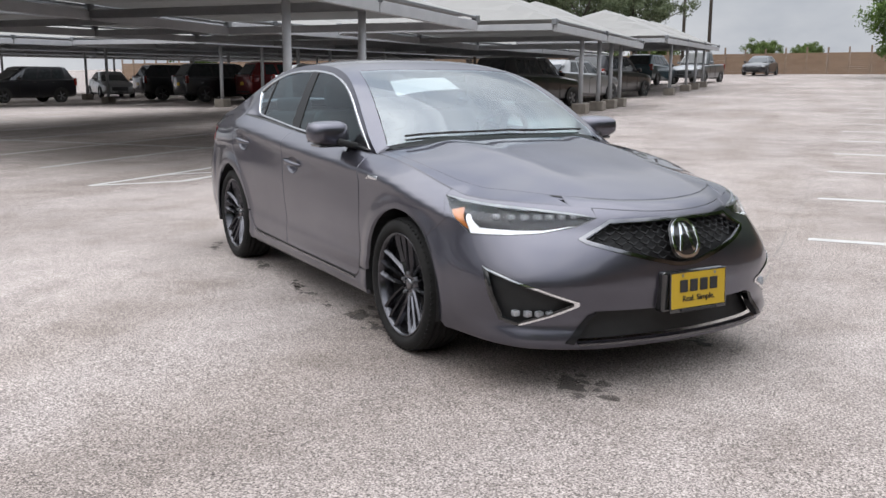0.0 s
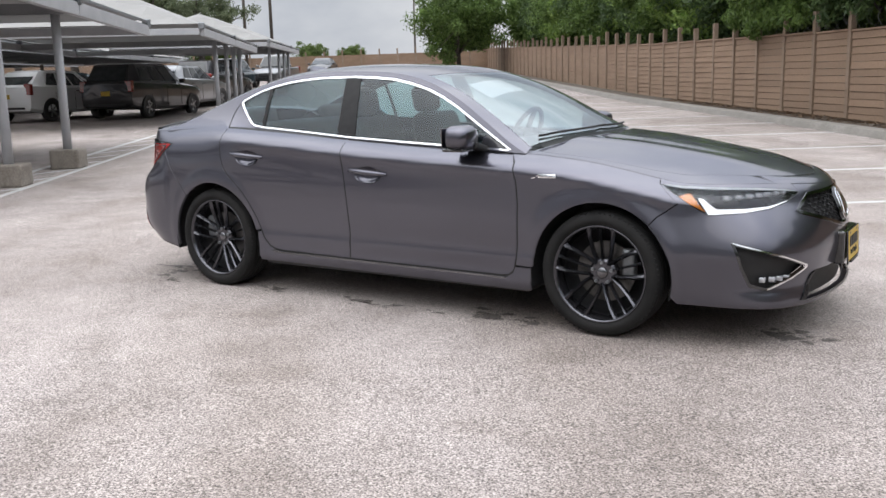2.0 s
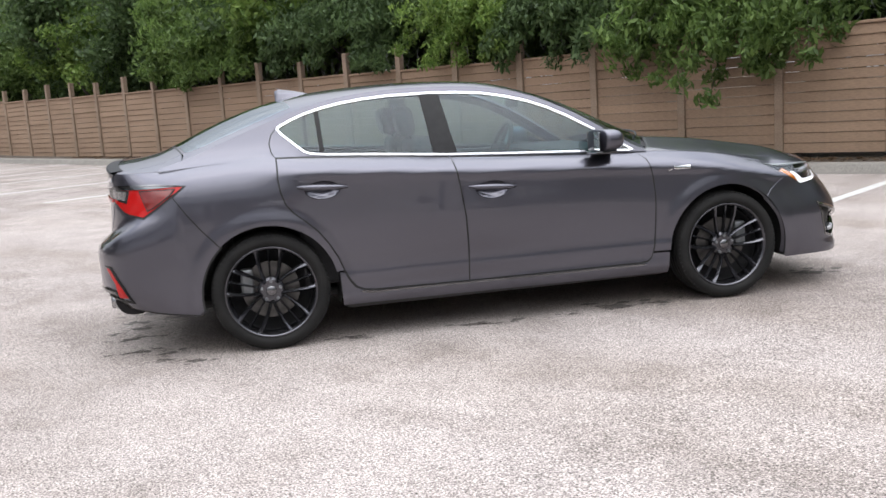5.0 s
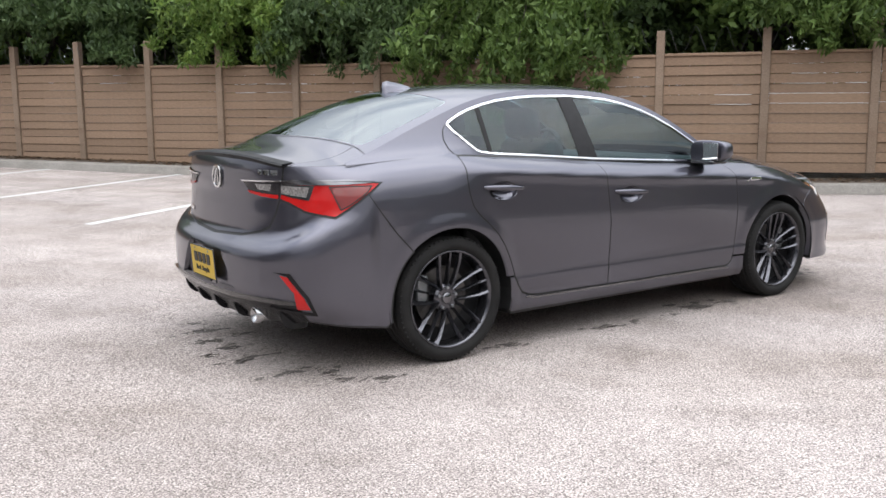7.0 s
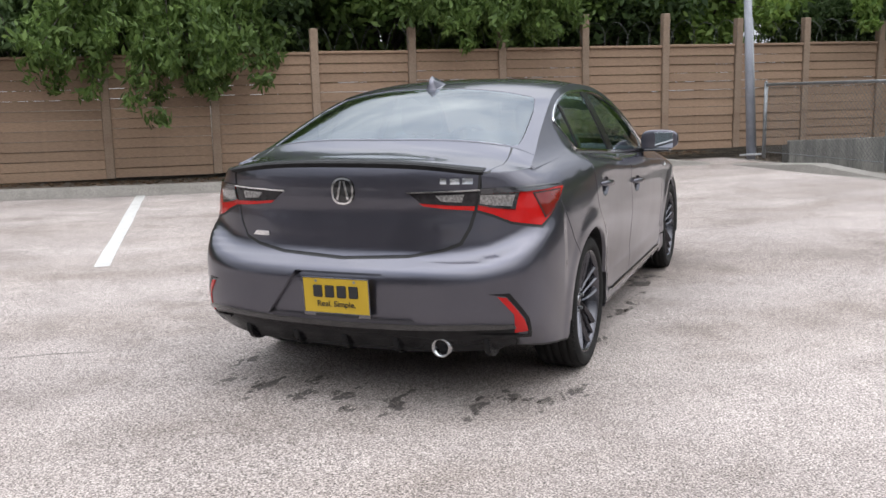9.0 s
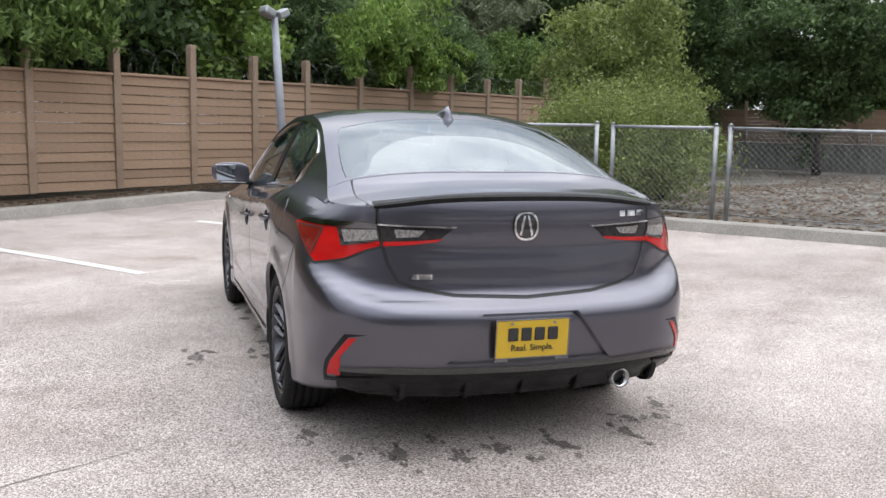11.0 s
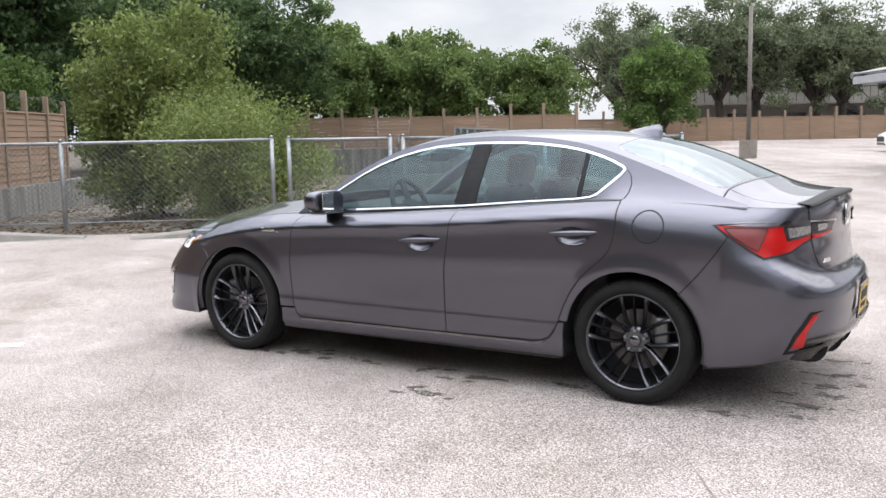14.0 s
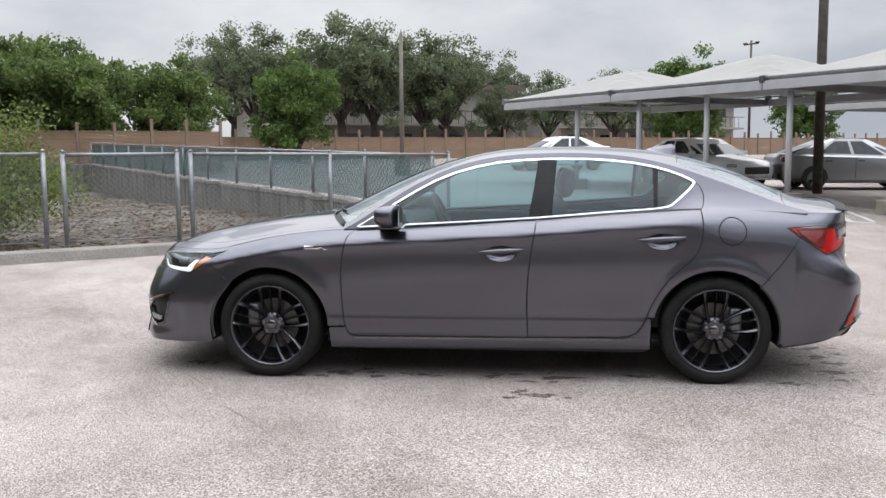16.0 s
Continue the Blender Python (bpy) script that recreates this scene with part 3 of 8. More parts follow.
def plank_mesh():
    """One precast plank: a bevelled lap board, thicker at its foot."""
    bm = bmesh.new()
    w, h = BAY - 0.13, PLANK_H
    prof = [(0.0, 0.003), (-0.048, 0.003), (-0.050, 0.014), (-0.036, h - 0.010), (-0.030, h - 0.002), (0.0, h - 0.002)]
    ends = []
    for x in (-w / 2, w / 2):
        ends.append([bm.verts.new((x, y, z)) for y, z in prof])
    n = len(prof)
    for i in range(n):
        bm.faces.new((ends[0][i], ends[1][i], ends[1][(i + 1) % n], ends[0][(i + 1) % n]))
    bm.faces.new(ends[0])
    bm.faces.new(ends[1][::-1])
    bmesh.ops.recalc_face_normals(bm, faces=bm.faces)
    return mesh_of(bm, "plank", PLANK)


def post_mesh(h):
    bm = box((0.125, 0.13, h), (0, 0, h / 2), 0.012)
    return mesh_of(bm, "post", POST)


PLANK_MESH = plank_mesh()
CAP_MESH = mesh_of(box((BAY - 0.13, 0.075, 0.045), (0, -0.02, 0.022), 0.01), "cap_rail", PLANK)
POST_MESHES = [post_mesh(2.24), post_mesh(2.33), post_mesh(2.16)]


def fence_run(name, label, m, first, last, near, base, shift={}):
    f = thing(name, label, "fence", m, kind="structure")
    verts, faces = [], []
    rg = random.Random(3)
    for k in range(first, last + 1):
        u = k * BAY + shift.get(k, 0.0)
        bay = (k + 1) * BAY + shift.get(k + 1, 0.0) - u
        wide = Matrix.Diagonal(((bay - 0.13) / (BAY - 0.13), 1, 1, 1))
        z = base(u)
        part("post", POST_MESHES[rg.choice([0, 0, 1, 2])], POST, f, m=pose(u, -0.01 + rg.uniform(-0.01, 0.01), z, rg.uniform(-0.6, 0.6), rg.uniform(-0.5, 0.5), 0))
        if k == last:
            break
        z2 = (z + base(u + bay)) / 2
        part("cap_rail", CAP_MESH, PLANK, f, m=pose(u + bay / 2, 0, z2 + PLANKS * PLANK_H) @ wide)
        for i in range(PLANKS):
            at = pose(u + bay / 2, 0.012 + rg.uniform(-0.006, 0.006), z2 + i * PLANK_H, 0, rg.uniform(-0.15, 0.15), 0) @ wide
            if near[0] <= k <= near[1]:
                part("plank", PLANK_MESH, PLANK, f, m=at)
            else:
                b = len(verts)
                verts += [tuple(at @ v.co) for v in PLANK_MESH.vertices]
                faces += [tuple(b + i2 for i2 in p.vertices) for p in PLANK_MESH.polygons]
    if verts:
        part("far_planks", quads_mesh("far_planks", verts, faces, PLANK), PLANK, f, kind="stuff")
    return f


fence_run("fence", "tan precast plank fence with taller weathered posts", LOT, -46, 21, (-4, 20), fence_base, POST_SHIFT)


def far_base(b):
    return lambda u: b


fence_run("fence", "tan plank fence beyond the basin with tall posts", Matrix.Translation(lot_xyz(46.9, -1.5, 0)) @ Matrix.Rotation(radians(TURN - 90), 4, "Z"), 0, 13, (0, 12), far_base(0.50))
fence_run("fence", "tan plank fence at the far edge of the lot", Matrix.Translation(lot_xyz(56.5, 17.6, 0)) @ Matrix.Rotation(radians(TURN - 90), 4, "Z"), 0, 46, (99, 99), far_base(0.42))
fence_run("fence", "tan plank fence closing the far end of the lot", Matrix.Translation(lot_xyz(-62.0, 0, 0)) @ Matrix.Rotation(radians(TURN - 90), 4, "Z"), 0, 52, (99, 99), lambda u: 1.72 - 0.010 * u)


def coil(u0, u1, name="razor_wire"):
    verts, faces = [], []
    n = int((u1 - u0) / 0.42 * 14)
    rg = random.Random(9)
    ring = 4
    for i in range(n + 1):
        t = i / n
        u = u0 + (u1 - u0) * t
        a = i / 14 * math.tau
        r = 0.20 + 0.02 * math.sin(i * 0.7)
        z = fence_base(u) + PLANKS * PLANK_H + 0.24
        c = (u, 0.06 + r * math.cos(a), z + r * math.sin(a))
        for j in range(ring):
            b = j / ring * math.tau
            verts.append((c[0] + 0.004 * math.cos(b), c[1] + 0.004 * math.sin(b) * math.cos(a), c[2] + 0.004 * math.sin(b) * math.sin(a)))
        if i:
            for j in range(ring):
                p, q = (i - 1) * ring, i * ring
                faces.append((p + j, p + (j + 1) % ring, q + (j + 1) % ring, q + j))
    solid(name, quads_mesh(name, verts, faces, WIRE), WIRE, "loose coil of galvanised razor wire along the fence top", "razor wire", LOT, kind="structure")


coil(-6.0, 32.0)


# ---- the sunken basin: concrete walls, chain-link fence ----
def wall_box(name, u0, u1, v0, v1, z0, z1, label):
    return solid(name, box((u1 - u0, v1 - v0, z1 - z0), ((u0 + u1) / 2, -(v0 + v1) / 2, (z0 + z1) / 2), 0.02), CONCRETE, label, "wall", LOT, kind="structure")


basin_wall = thing("basin_wall", "stained concrete retaining wall with a lumpy worn top", "wall", LOT, kind="structure")
rng = random.Random(4)
u = 18.3
while u < 46.3:
    w = min(1.2, 46.4 - u)
    bm = bmesh.new()
    nodes = [u + (w - 0.012) * k / 4 for k in range(5)]
    heights = [0.48 + 0.016 * (a - 18.3) + rng.uniform(-0.02, 0.02) for a in nodes]
    if u < 18.5:
        heights[0], heights[1] = 0.20, 0.40
    rings_ = []
    for a, h in zip(nodes, heights):
        rings_.append([bm.verts.new((a, -12.62 + y, z)) for y, z in ((0.11, -1.3), (0.12, h - 0.10), (0.14, h - 0.08), (0.13, h - 0.01), (0.09, h), (-0.09, h + rng.uniform(-0.01, 0.01)), (-0.12, h - 0.03), (-0.11, -1.3))])
    for p, q in zip(rings_, rings_[1:]):
        for k in range(8):
            bm.faces.new((p[k - 1], p[k], q[k], q[k - 1]))
    bm.faces.new(rings_[0])
    bm.faces.new(rings_[-1])
    bmesh.ops.recalc_face_normals(bm, faces=bm.faces)
    part("panel", bm, CONCRETE, basin_wall)
    u += w
wall_box("wall_far", 46.4, 46.75, -0.2, 12.8, -1.3, 0.92, "stained concrete wall at the far side of the basin")
wall_box("wall_side", 19.3, 46.6, -0.12, 0.10, -1.3, 0.36, "stained concrete wall under the tan fence")
apron = box((0.8, 0.55, 0.10), (18.0, -12.66, ground_z(18.3, 12.8) + 0.03), 0.04, Matrix.Rotation(radians(8), 4, "Z"))
solid("wall_end", apron, CONCRETE, "sloped broken concrete end of the basin wall", "wall", LOT, kind="structure")

rubble = []
rf = []
rng = random.Random(21)
for i in range(9000):
    uu, vv = 18.6 + 24 * rng.random() ** 1.6, rng.uniform(0.2, 12.45)
    z = basin_z(uu, vv) + 0.012
    a, s = rng.uniform(0, 6.28), rng.uniform(0.03, 0.09)
    c, d = math.cos(a) * s, math.sin(a) * s
    k = len(rubble)
    rubble += [(uu - c, -vv - d, z), (uu + d * 0.5, -vv - c * 0.5, z + 0.02), (uu + c, -vv + d, z + rng.uniform(0, 0.03)), (uu - d * 0.5, -vv + c * 0.5, z)]
    rf.append((k, k + 1, k + 2, k + 3))
solid("leaf_litter", quads_mesh("leaf_litter", rubble, rf, DRY_LEAF), DRY_LEAF, "brown leaf litter over the basin floor", "leaves", LOT, kind="stuff")


def mesh_panel(length, h, cell=0.09, r=0.0022):
    """Chain-link weave: slanting wires both ways, three-sided, in the x-z plane."""
    verts, faces = [], []

    def wire(a, b):
        k = len(verts)
        dx, dz = b[0] - a[0], b[2] - a[2]
        ln = math.hypot(dx, dz) or 1
        nx, nz = -dz / ln * r, dx / ln * r
        for p in (a, b):
            verts.append((p[0] + nx, p[1], p[2] + nz))
            verts.append((p[0] - nx * 0.5, p[1] + r, p[2] - nz * 0.5))
            verts.append((p[0] - nx * 0.5, p[1] - r, p[2] - nz * 0.5))
        for j in range(3):
            faces.append((k + j, k + (j + 1) % 3, k + 3 + (j + 1) % 3, k + 3 + j))

    n = int((length + h) / cell)
    for i in range(n + 1):
        x = i * cell
        for sgn in (1, -1):
            x0 = x - h if sgn > 0 else x
            x1 = x if sgn > 0 else x - h
            a, b = [x0, sgn * 0.003, 0.0], [x1, sgn * 0.003, h]
            if a[0] > b[0]:
                a, b = b, a
            if b[0] <= 0 or a[0] >= length:
                continue
            sl = (b[2] - a[2]) / (b[0] - a[0])
            if a[0] < 0:
                a[2] -= a[0] * sl
                a[0] = 0.0
            if b[0] > length:
                b[2] -= (b[0] - length) * sl
                b[0] = length
            wire(a, b)
    return verts, faces


def chain_fence(name, label, a, b, z0a, z0b, h=1.12, spacing=2.6, cell=0.075, r=0.0026):
    """Posts, rails and weave between two points of the lot."""
    (u0, v0), (u1, v1) = a, b
    ln = math.hypot(u1 - u0, v1 - v0)
    an = math.degrees(math.atan2(-(v1 - v0), u1 - u0))
    f = thing(name, label, "fence", LOT @ pose(u0, -v0, z0a, 0, 0, an) @ Matrix.Identity(4), kind="structure")
    rise = z0b - z0a
    n = max(1, round(ln / spacing))
    for i in range(n + 1):
        x = ln * i / n
        bm = rod((x, 0, rise * x / ln - 0.05), (x, 0, rise * x / ln + h + 0.03), 0.03)
        add_rod(bm, (x, 0, rise * x / ln + h + 0.03), (x, 0, rise * x / ln + h + 0.06), 0.035, 0.012)
        part("post", bm, GALV, f, smooth=True)
    for z in (h, 0.05):
        part("rail", rod((0, 0, z), (ln, 0, rise + z), 0.022 if z > 0.5 else 0.006), GALV, f, smooth=True)
    v, fc = mesh_panel(ln, h - 0.04, cell, r)
    v = [(x, y, z + 0.03 + rise * x / ln) for x, y, z in v]
    part("weave", quads_mesh("weave", v, fc, WIRE), WIRE, f, kind="stuff")
    return f


chain_fence("chain_link_fence", "galvanised chain-link fence beside the lamp pole", (17.84, 1.5), (17.78, 7.1), 0.24, 0.25)
chain_fence("chain_link_gate", "galvanised chain-link gate between double posts", (17.8, 7.33), (17.8, 8.72), 0.24, 0.24, spacing=3)
chain_fence("chain_link_fence", "galvanised chain-link fence along the basin edge", (17.8, 8.9), (17.88, 12.9), 0.24, 0.20, spacing=2.1)
chain_fence("chain_link_fence", "chain-link fence standing on the basin wall", (17.95, 12.66), (46.4, 12.66), 0.47, 0.93, 0.84, spacing=2.4, cell=0.13, r=0.003)
chain_fence("chain_link_fence", "chain-link fence across the far side of the basin", (46.55, 0.2), (46.55, 12.6), 0.92, 0.92, 0.5, spacing=2.6, cell=0.2, r=0.005)
SCREEN, n_, l_, p_ = nodes_of("blue_green_screen_mesh")
p_.inputs["Base Color"].default_value, p_.inputs["Roughness"].default_value = (0.10, 0.235, 0.255, 1), 0.9
tr_, ms_ = n_.new("ShaderNodeBsdfTransparent"), n_.new("ShaderNodeMixShader")
wv_ = n_.new("ShaderNodeTexNoise")
wv_.inputs["Scale"].default_value = 3.0
rg_ = n_.new("ShaderNodeMapRange")
rg_.inputs["To Min"].default_value, rg_.inputs["To Max"].default_value = 0.40, 0.64
l_.new(wv_.outputs["Fac"], rg_.inputs["Value"])
l_.new(rg_.outputs["Result"], ms_.inputs[0])
l_.new(tr_.outputs["BSDF"], ms_.inputs[1])
l_.new(p_.outputs["BSDF"], ms_.inputs[2])
l_.new(ms_.outputs["Shader"], n_["Material Output"].inputs["Surface"])
screen = solid("screen", box((28.4, 0.004, 0.76), (32.18, -12.70, 1.115), 0, Matrix.Rotation(-0.0162, 4, "Y")), SCREEN, "sheer blue-green wind screen tied to the chain-link fence", "screen", LOT, kind="structure")
screen.visible_shadow = False

lamp_pole = thing("lamp_pole", "short pale steel lamp pole with twin floodlights", "lamp post", lot(17.7, 1.35, 0.14) @ Matrix.Rotation(radians(-4.2), 4, "X") @ Matrix.Rotation(radians(-0.6), 4, "Y"))
POLE_STEEL = surface("blue_grey_painted_steel", (0.2016, 0.2128, 0.2464), (0.2576, 0.2688, 0.3024), 5, 0.5, 0.1, 0.1, 60, wear=0.12)
part("pole", rod((0, 0, -0.08), (0, 0, 2.85), 0.072, 0.062, 14), POLE_STEEL, lamp_pole, smooth=True)
part("conduit", rod((0.085, 0, 0), (0.07, 0, 2.2), 0.018), GALV, lamp_pole, smooth=True)
part("base_plate", box((0.26, 0.26, 0.03), (0, 0, 0.0), 0.006), CANOPY_STEEL, lamp_pole)
part("floodlight", box((0.24, 0.2, 0.14), (-0.15, 0, 2.92), 0.03, Matrix.Rotation(0.4, 4, "Y")), GALV, lamp_pole)
part("floodlight", box((0.24, 0.2, 0.14), (0.17, 0, 2.92), 0.03, Matrix.Rotation(-0.4, 4, "Y")), GALV, lamp_pole)


# ---- canopies ----
def canopy(label, nodes, v0, v1, za, posts, rise=1.05, rows_=8):
    """A shade canopy: peaked fabric bays over steel eave beams; za gives the eave's height."""
    c = thing("canopy", label, "carport", LOT, group="shade canopies of the lot")
    lv = v1 - v0
    for a0, a1 in zip(nodes, nodes[1:]):
        n = rows_
        verts, faces = [], []
        for i in range(n + 1):
            for j in range(n + 1):
                x, y = i / n, j / n
                e = min(1.0, 2.3 * min(x, 1 - x))
                w = min(1.0, 2.15 * min(y, 1 - y))
                h = rise * (0.62 * min(e, w) + 0.38 * e * w) + (0.10 if 0 < x < 1 else 0.0) * w * 0.5
                u, v = a0 + (a1 - a0) * x, v0 + lv * y
                verts.append((u, -v, za(u) + 0.20 + h))
        for i in range(n):
            for j in range(n):
                q = i * (n + 1) + j
                faces.append((q, q + n + 1, q + n + 2, q + 1))
        part("fabric", quads_mesh("fabric", verts, faces, FABRIC), FABRIC, c)
        for vv, out in ((v0, 1), (v1, -1)):
            m = Vector(((a0 + a1) / 2, -vv, (za(a0) + za(a1)) / 2))
            ln = abs(a1 - a0)
            tilt = Matrix.Rotation(-math.atan2(za(a1) - za(a0), a1 - a0), 4, "Y")
            part("eave_beam", box((ln - 0.03, 0.10, 0.20), m, 0.012, tilt), CANOPY_STEEL, c)
            part("cable_tube", box((ln, 0.035, 0.05), m + Vector((0, out * 0.02, 0.17)), 0.01, tilt), GALV, c)
            for uu in (a0, a1):
                part("node_plate", box((0.16, 0.14, 0.16), (uu, -vv, za(uu) + 0.14), 0.02), GALV, c)
        for uu in (a0, a1):
            part("cross_beam", box((0.09, lv - 0.1, 0.16), (uu, -(v0 + v1) / 2, za(uu) + 0.01), 0.01), CANOPY_STEEL, c)
    for uu, pv in posts:
        g = ground_z(uu, pv)
        part("post", rod((uu, -pv, g), (uu, -pv, za(uu) - 0.02), 0.066, sides=14), CANOPY_STEEL, c, smooth=True)
        part("post_block", box((0.44, 0.44, 0.30), (uu, -pv, g + 0.14), 0.03), BLOCK, c, "weathered concrete block")
    return c


def steps(a, b, n):
    return [a + (b - a) * i / n for i in range(n + 1)]


canopy("white-framed shade canopy on posts set in concrete blocks", steps(-2.0, 6.6, 2), 13.95, 20.2, lambda u: 2.36 + 0.022 * (u + 2), [(4.34, 14.38), (2.18, 14.31)])
canopy("white-framed shade canopy with pale peaked fabric", steps(-17.1, -6.8, 2), 13.75, 20.0, lambda u: 2.58 + 0.012 * (u + 6.8), [(-10.6, 14.1), (-12.6, 14.1), (-14.1, 14.1), (-15.4, 14.1)], 1.15)
canopy("far white-framed shade canopy with pale peaked fabric", steps(-36.0, -21.5, 3), 13.75, 20.0, lambda u: 2.82 - 0.008 * (u + 21), [(-24.5, 14.1), (-28.5, 14.1), (-31, 14.1), (-33.5, 14.1)], 1.15)
for vv, ua, ub, n in ((20.6, -40, 4.4, 10), (27.6, -42, -10.5, 7), (34.2, -44, 2.0, 9), (41.2, -46, 5.0, 10), (48.5, -48, 4.0, 10)):
    canopy("long shade canopy with pale fabric and dark underside", steps(ua, ub, n), vv, vv + 6.1, lambda u: 2.5 - 0.004 * u, [(-12.3 - 2.6 * k, 28.3) for k in range(6)] if vv == 27.6 else [(ub - 9.0 - 8.8 * k, vv + 3.0) for k in range(int((ub - ua) / 8.8) - 1)] if vv > 30 else [], 1.1, 6)
canopy("white-framed shade canopy beside the far lot", steps(29.3, 4.7, 5), 21.8, 27.8, lambda u: 2.70 + 0.003 * (29 - u), [(u_, 22.05) for u_ in (26.1, 23.6, 21.3, 18.95, 16.5, 14.1, 11.7)], 0.78)
canopy("long shade canopy with pale fabric and dark underside", steps(2.0, 27.0, 5), 33.0, 39.0, lambda u: 2.75, [(24, 36), (19, 36), (14, 36)], 1.05, 6)


# ---- poles and cables ----
BROWN_STEEL = surface("faded_brown_steel", (0.1232, 0.1064, 0.0924), (0.1624, 0.1428, 0.126), 6, 0.6, 0.2, 0.1, 60)


def street_pole(name, label, category, at, h, r0, r1, mat, arm=True):
    p = thing(name, label, category, at)
    part("pole", rod((0, 0, 0), (0, 0, h), r0, r1, 12), mat, p, smooth=True)
    if arm:
        part("crossarm", box((1.5, 0.09, 0.11), (0, 0, h - 0.3), 0.01), mat, p)
        for x in (-0.65, 0.65):
            part("lamp_head", box((0.34, 0.22, 0.10), (x, 0, h - 0.2), 0.02), mat, p)
    return p


street_pole("utility_pole", "tall dark wooden utility pole carrying cables", "pole", lot(-58, 17.5), 12.5, 0.14, 0.1, DARK_STEEL, False)
street_pole("utility_pole", "tall dark wooden utility pole carrying cables", "pole", lot(-60, 19.8), 11.0, 0.14, 0.1, DARK_STEEL, False)
street_pole("utility_pole", "slender distant wooden utility pole", "pole", lot(-88, 5.0), 7.5, 0.12, 0.09, DARK_STEEL, False)
street_pole("lamp_post", "dark twin-head lamp post above the canopies", "lamp post", lot(-34, 27.0), 7.0, 0.1, 0.07, DARK_STEEL)
street_pole("lamp_post", "dark brown steel pole rising through the canopy", "lamp post", lot(21.52, 26.4), 9.5, 0.13, 0.11, DARK_STEEL)
street_pole("lamp_post", "distant twin-head lamp post", "lamp post", lot(60, 67.8), 9.4, 0.12, 0.09, DARK_STEEL)
lp = street_pole("lamp_post", "brown steel lamp post on a concrete drum", "lamp post", lot(35.85, 21.7), 5.15, 0.075, 0.065, BROWN_STEEL, False)
part("drum", rod((0, 0, 0), (0, 0, 0.62), 0.30, sides=18), BLOCK, lp, "weathered concrete drum", smooth=False)


def cable(a, b, sag, r=0.022):
    bm = bmesh.new()
    a, b = Vector(a), Vector(b)
    last = None
    for i in range(25):
        k = i / 24
        p = a.lerp(b, k) - Vector((0, 0, sag * 4 * k * (1 - k)))
        ring = [bm.verts.new(p + Vector((0, r * math.cos(j * 1.2566), r * math.sin(j * 1.2566)))) for j in range(5)]
        if last:
            for j in range(5):
                bm.faces.new((last[j], last[(j + 1) % 5], ring[(j + 1) % 5], ring[j]))
        last = ring
    return solid("power_cable", bm, DARK_STEEL, "thin black overhead power cable", "cable", group="overhead cables")


for hgt, sg in ((11.6, 1.6), (10.5, 1.5), (9.2, 1.8)):
    cable(lot_xyz(-58, 17.5, hgt + 1.6), lot_xyz(-84, -50, hgt + 1.0), sg)
    cable(lot_xyz(-58, 17.5, hgt + 1.6), lot_xyz(-50, 75, hgt + 0.5), sg)


# ---- trees and shrubs ----
def leaf_cloud(rg, centres, radii, count, size, shape=0.5, droop=0.0, spread=None):
    """Leaves as folded diamonds round clump centres."""
    n = count
    idx = rg.integers(0, len(centres), n)
    c, r = np.asarray(centres)[idx], np.asarray(radii)[idx][:, None]
    g = rg.normal(size=(n, 3))
    g /= np.linalg.norm(g, axis=1)[:, None] + 1e-9
    pos = c + g * r * (rg.random((n, 1)) ** 0.5) * (1 + 0.45 * rg.random((n, 1)) ** 4) * np.array(spread or (1, 1, 0.8))
    ax = rg.normal(size=(n, 3))
    ax[:, 2] -= droop
    ax /= np.linalg.norm(ax, axis=1)[:, None] + 1e-9
    side = np.cross(ax, rg.normal(size=(n, 3)))
    side /= np.linalg.norm(side, axis=1)[:, None] + 1e-9
    s = size * rg.uniform(0.6, 1.3, (n, 1))
    nrm = np.cross(ax, side)
    a, b = pos - ax * s, pos + ax * s
    l1 = pos + side * s * shape + nrm * s * 0.15
    l2 = pos - side * s * shape + nrm * s * 0.15
    verts = np.stack([a, l1, b, l2], 1).reshape(-1, 3)
    faces = np.arange(4 * n).reshape(-1, 4)
    return verts, faces


def np_mesh(name, verts, faces, material):
    me = bpy.data.meshes.new(name)
    nv, nf = len(verts), len(faces)
    me.vertices.add(nv)
    me.vertices.foreach_set("co", np.asarray(verts, dtype=np.float32).ravel())
    me.loops.add(nf * 4)
    me.loops.foreach_set("vertex_index", np.asarray(faces, dtype=np.int32).ravel())
    me.polygons.add(nf)
    me.polygons.foreach_set("loop_start", np.arange(0, nf * 4, 4, dtype=np.int32))
    me.materials.append(material)
    me.update(calc_edges=True)
    return me


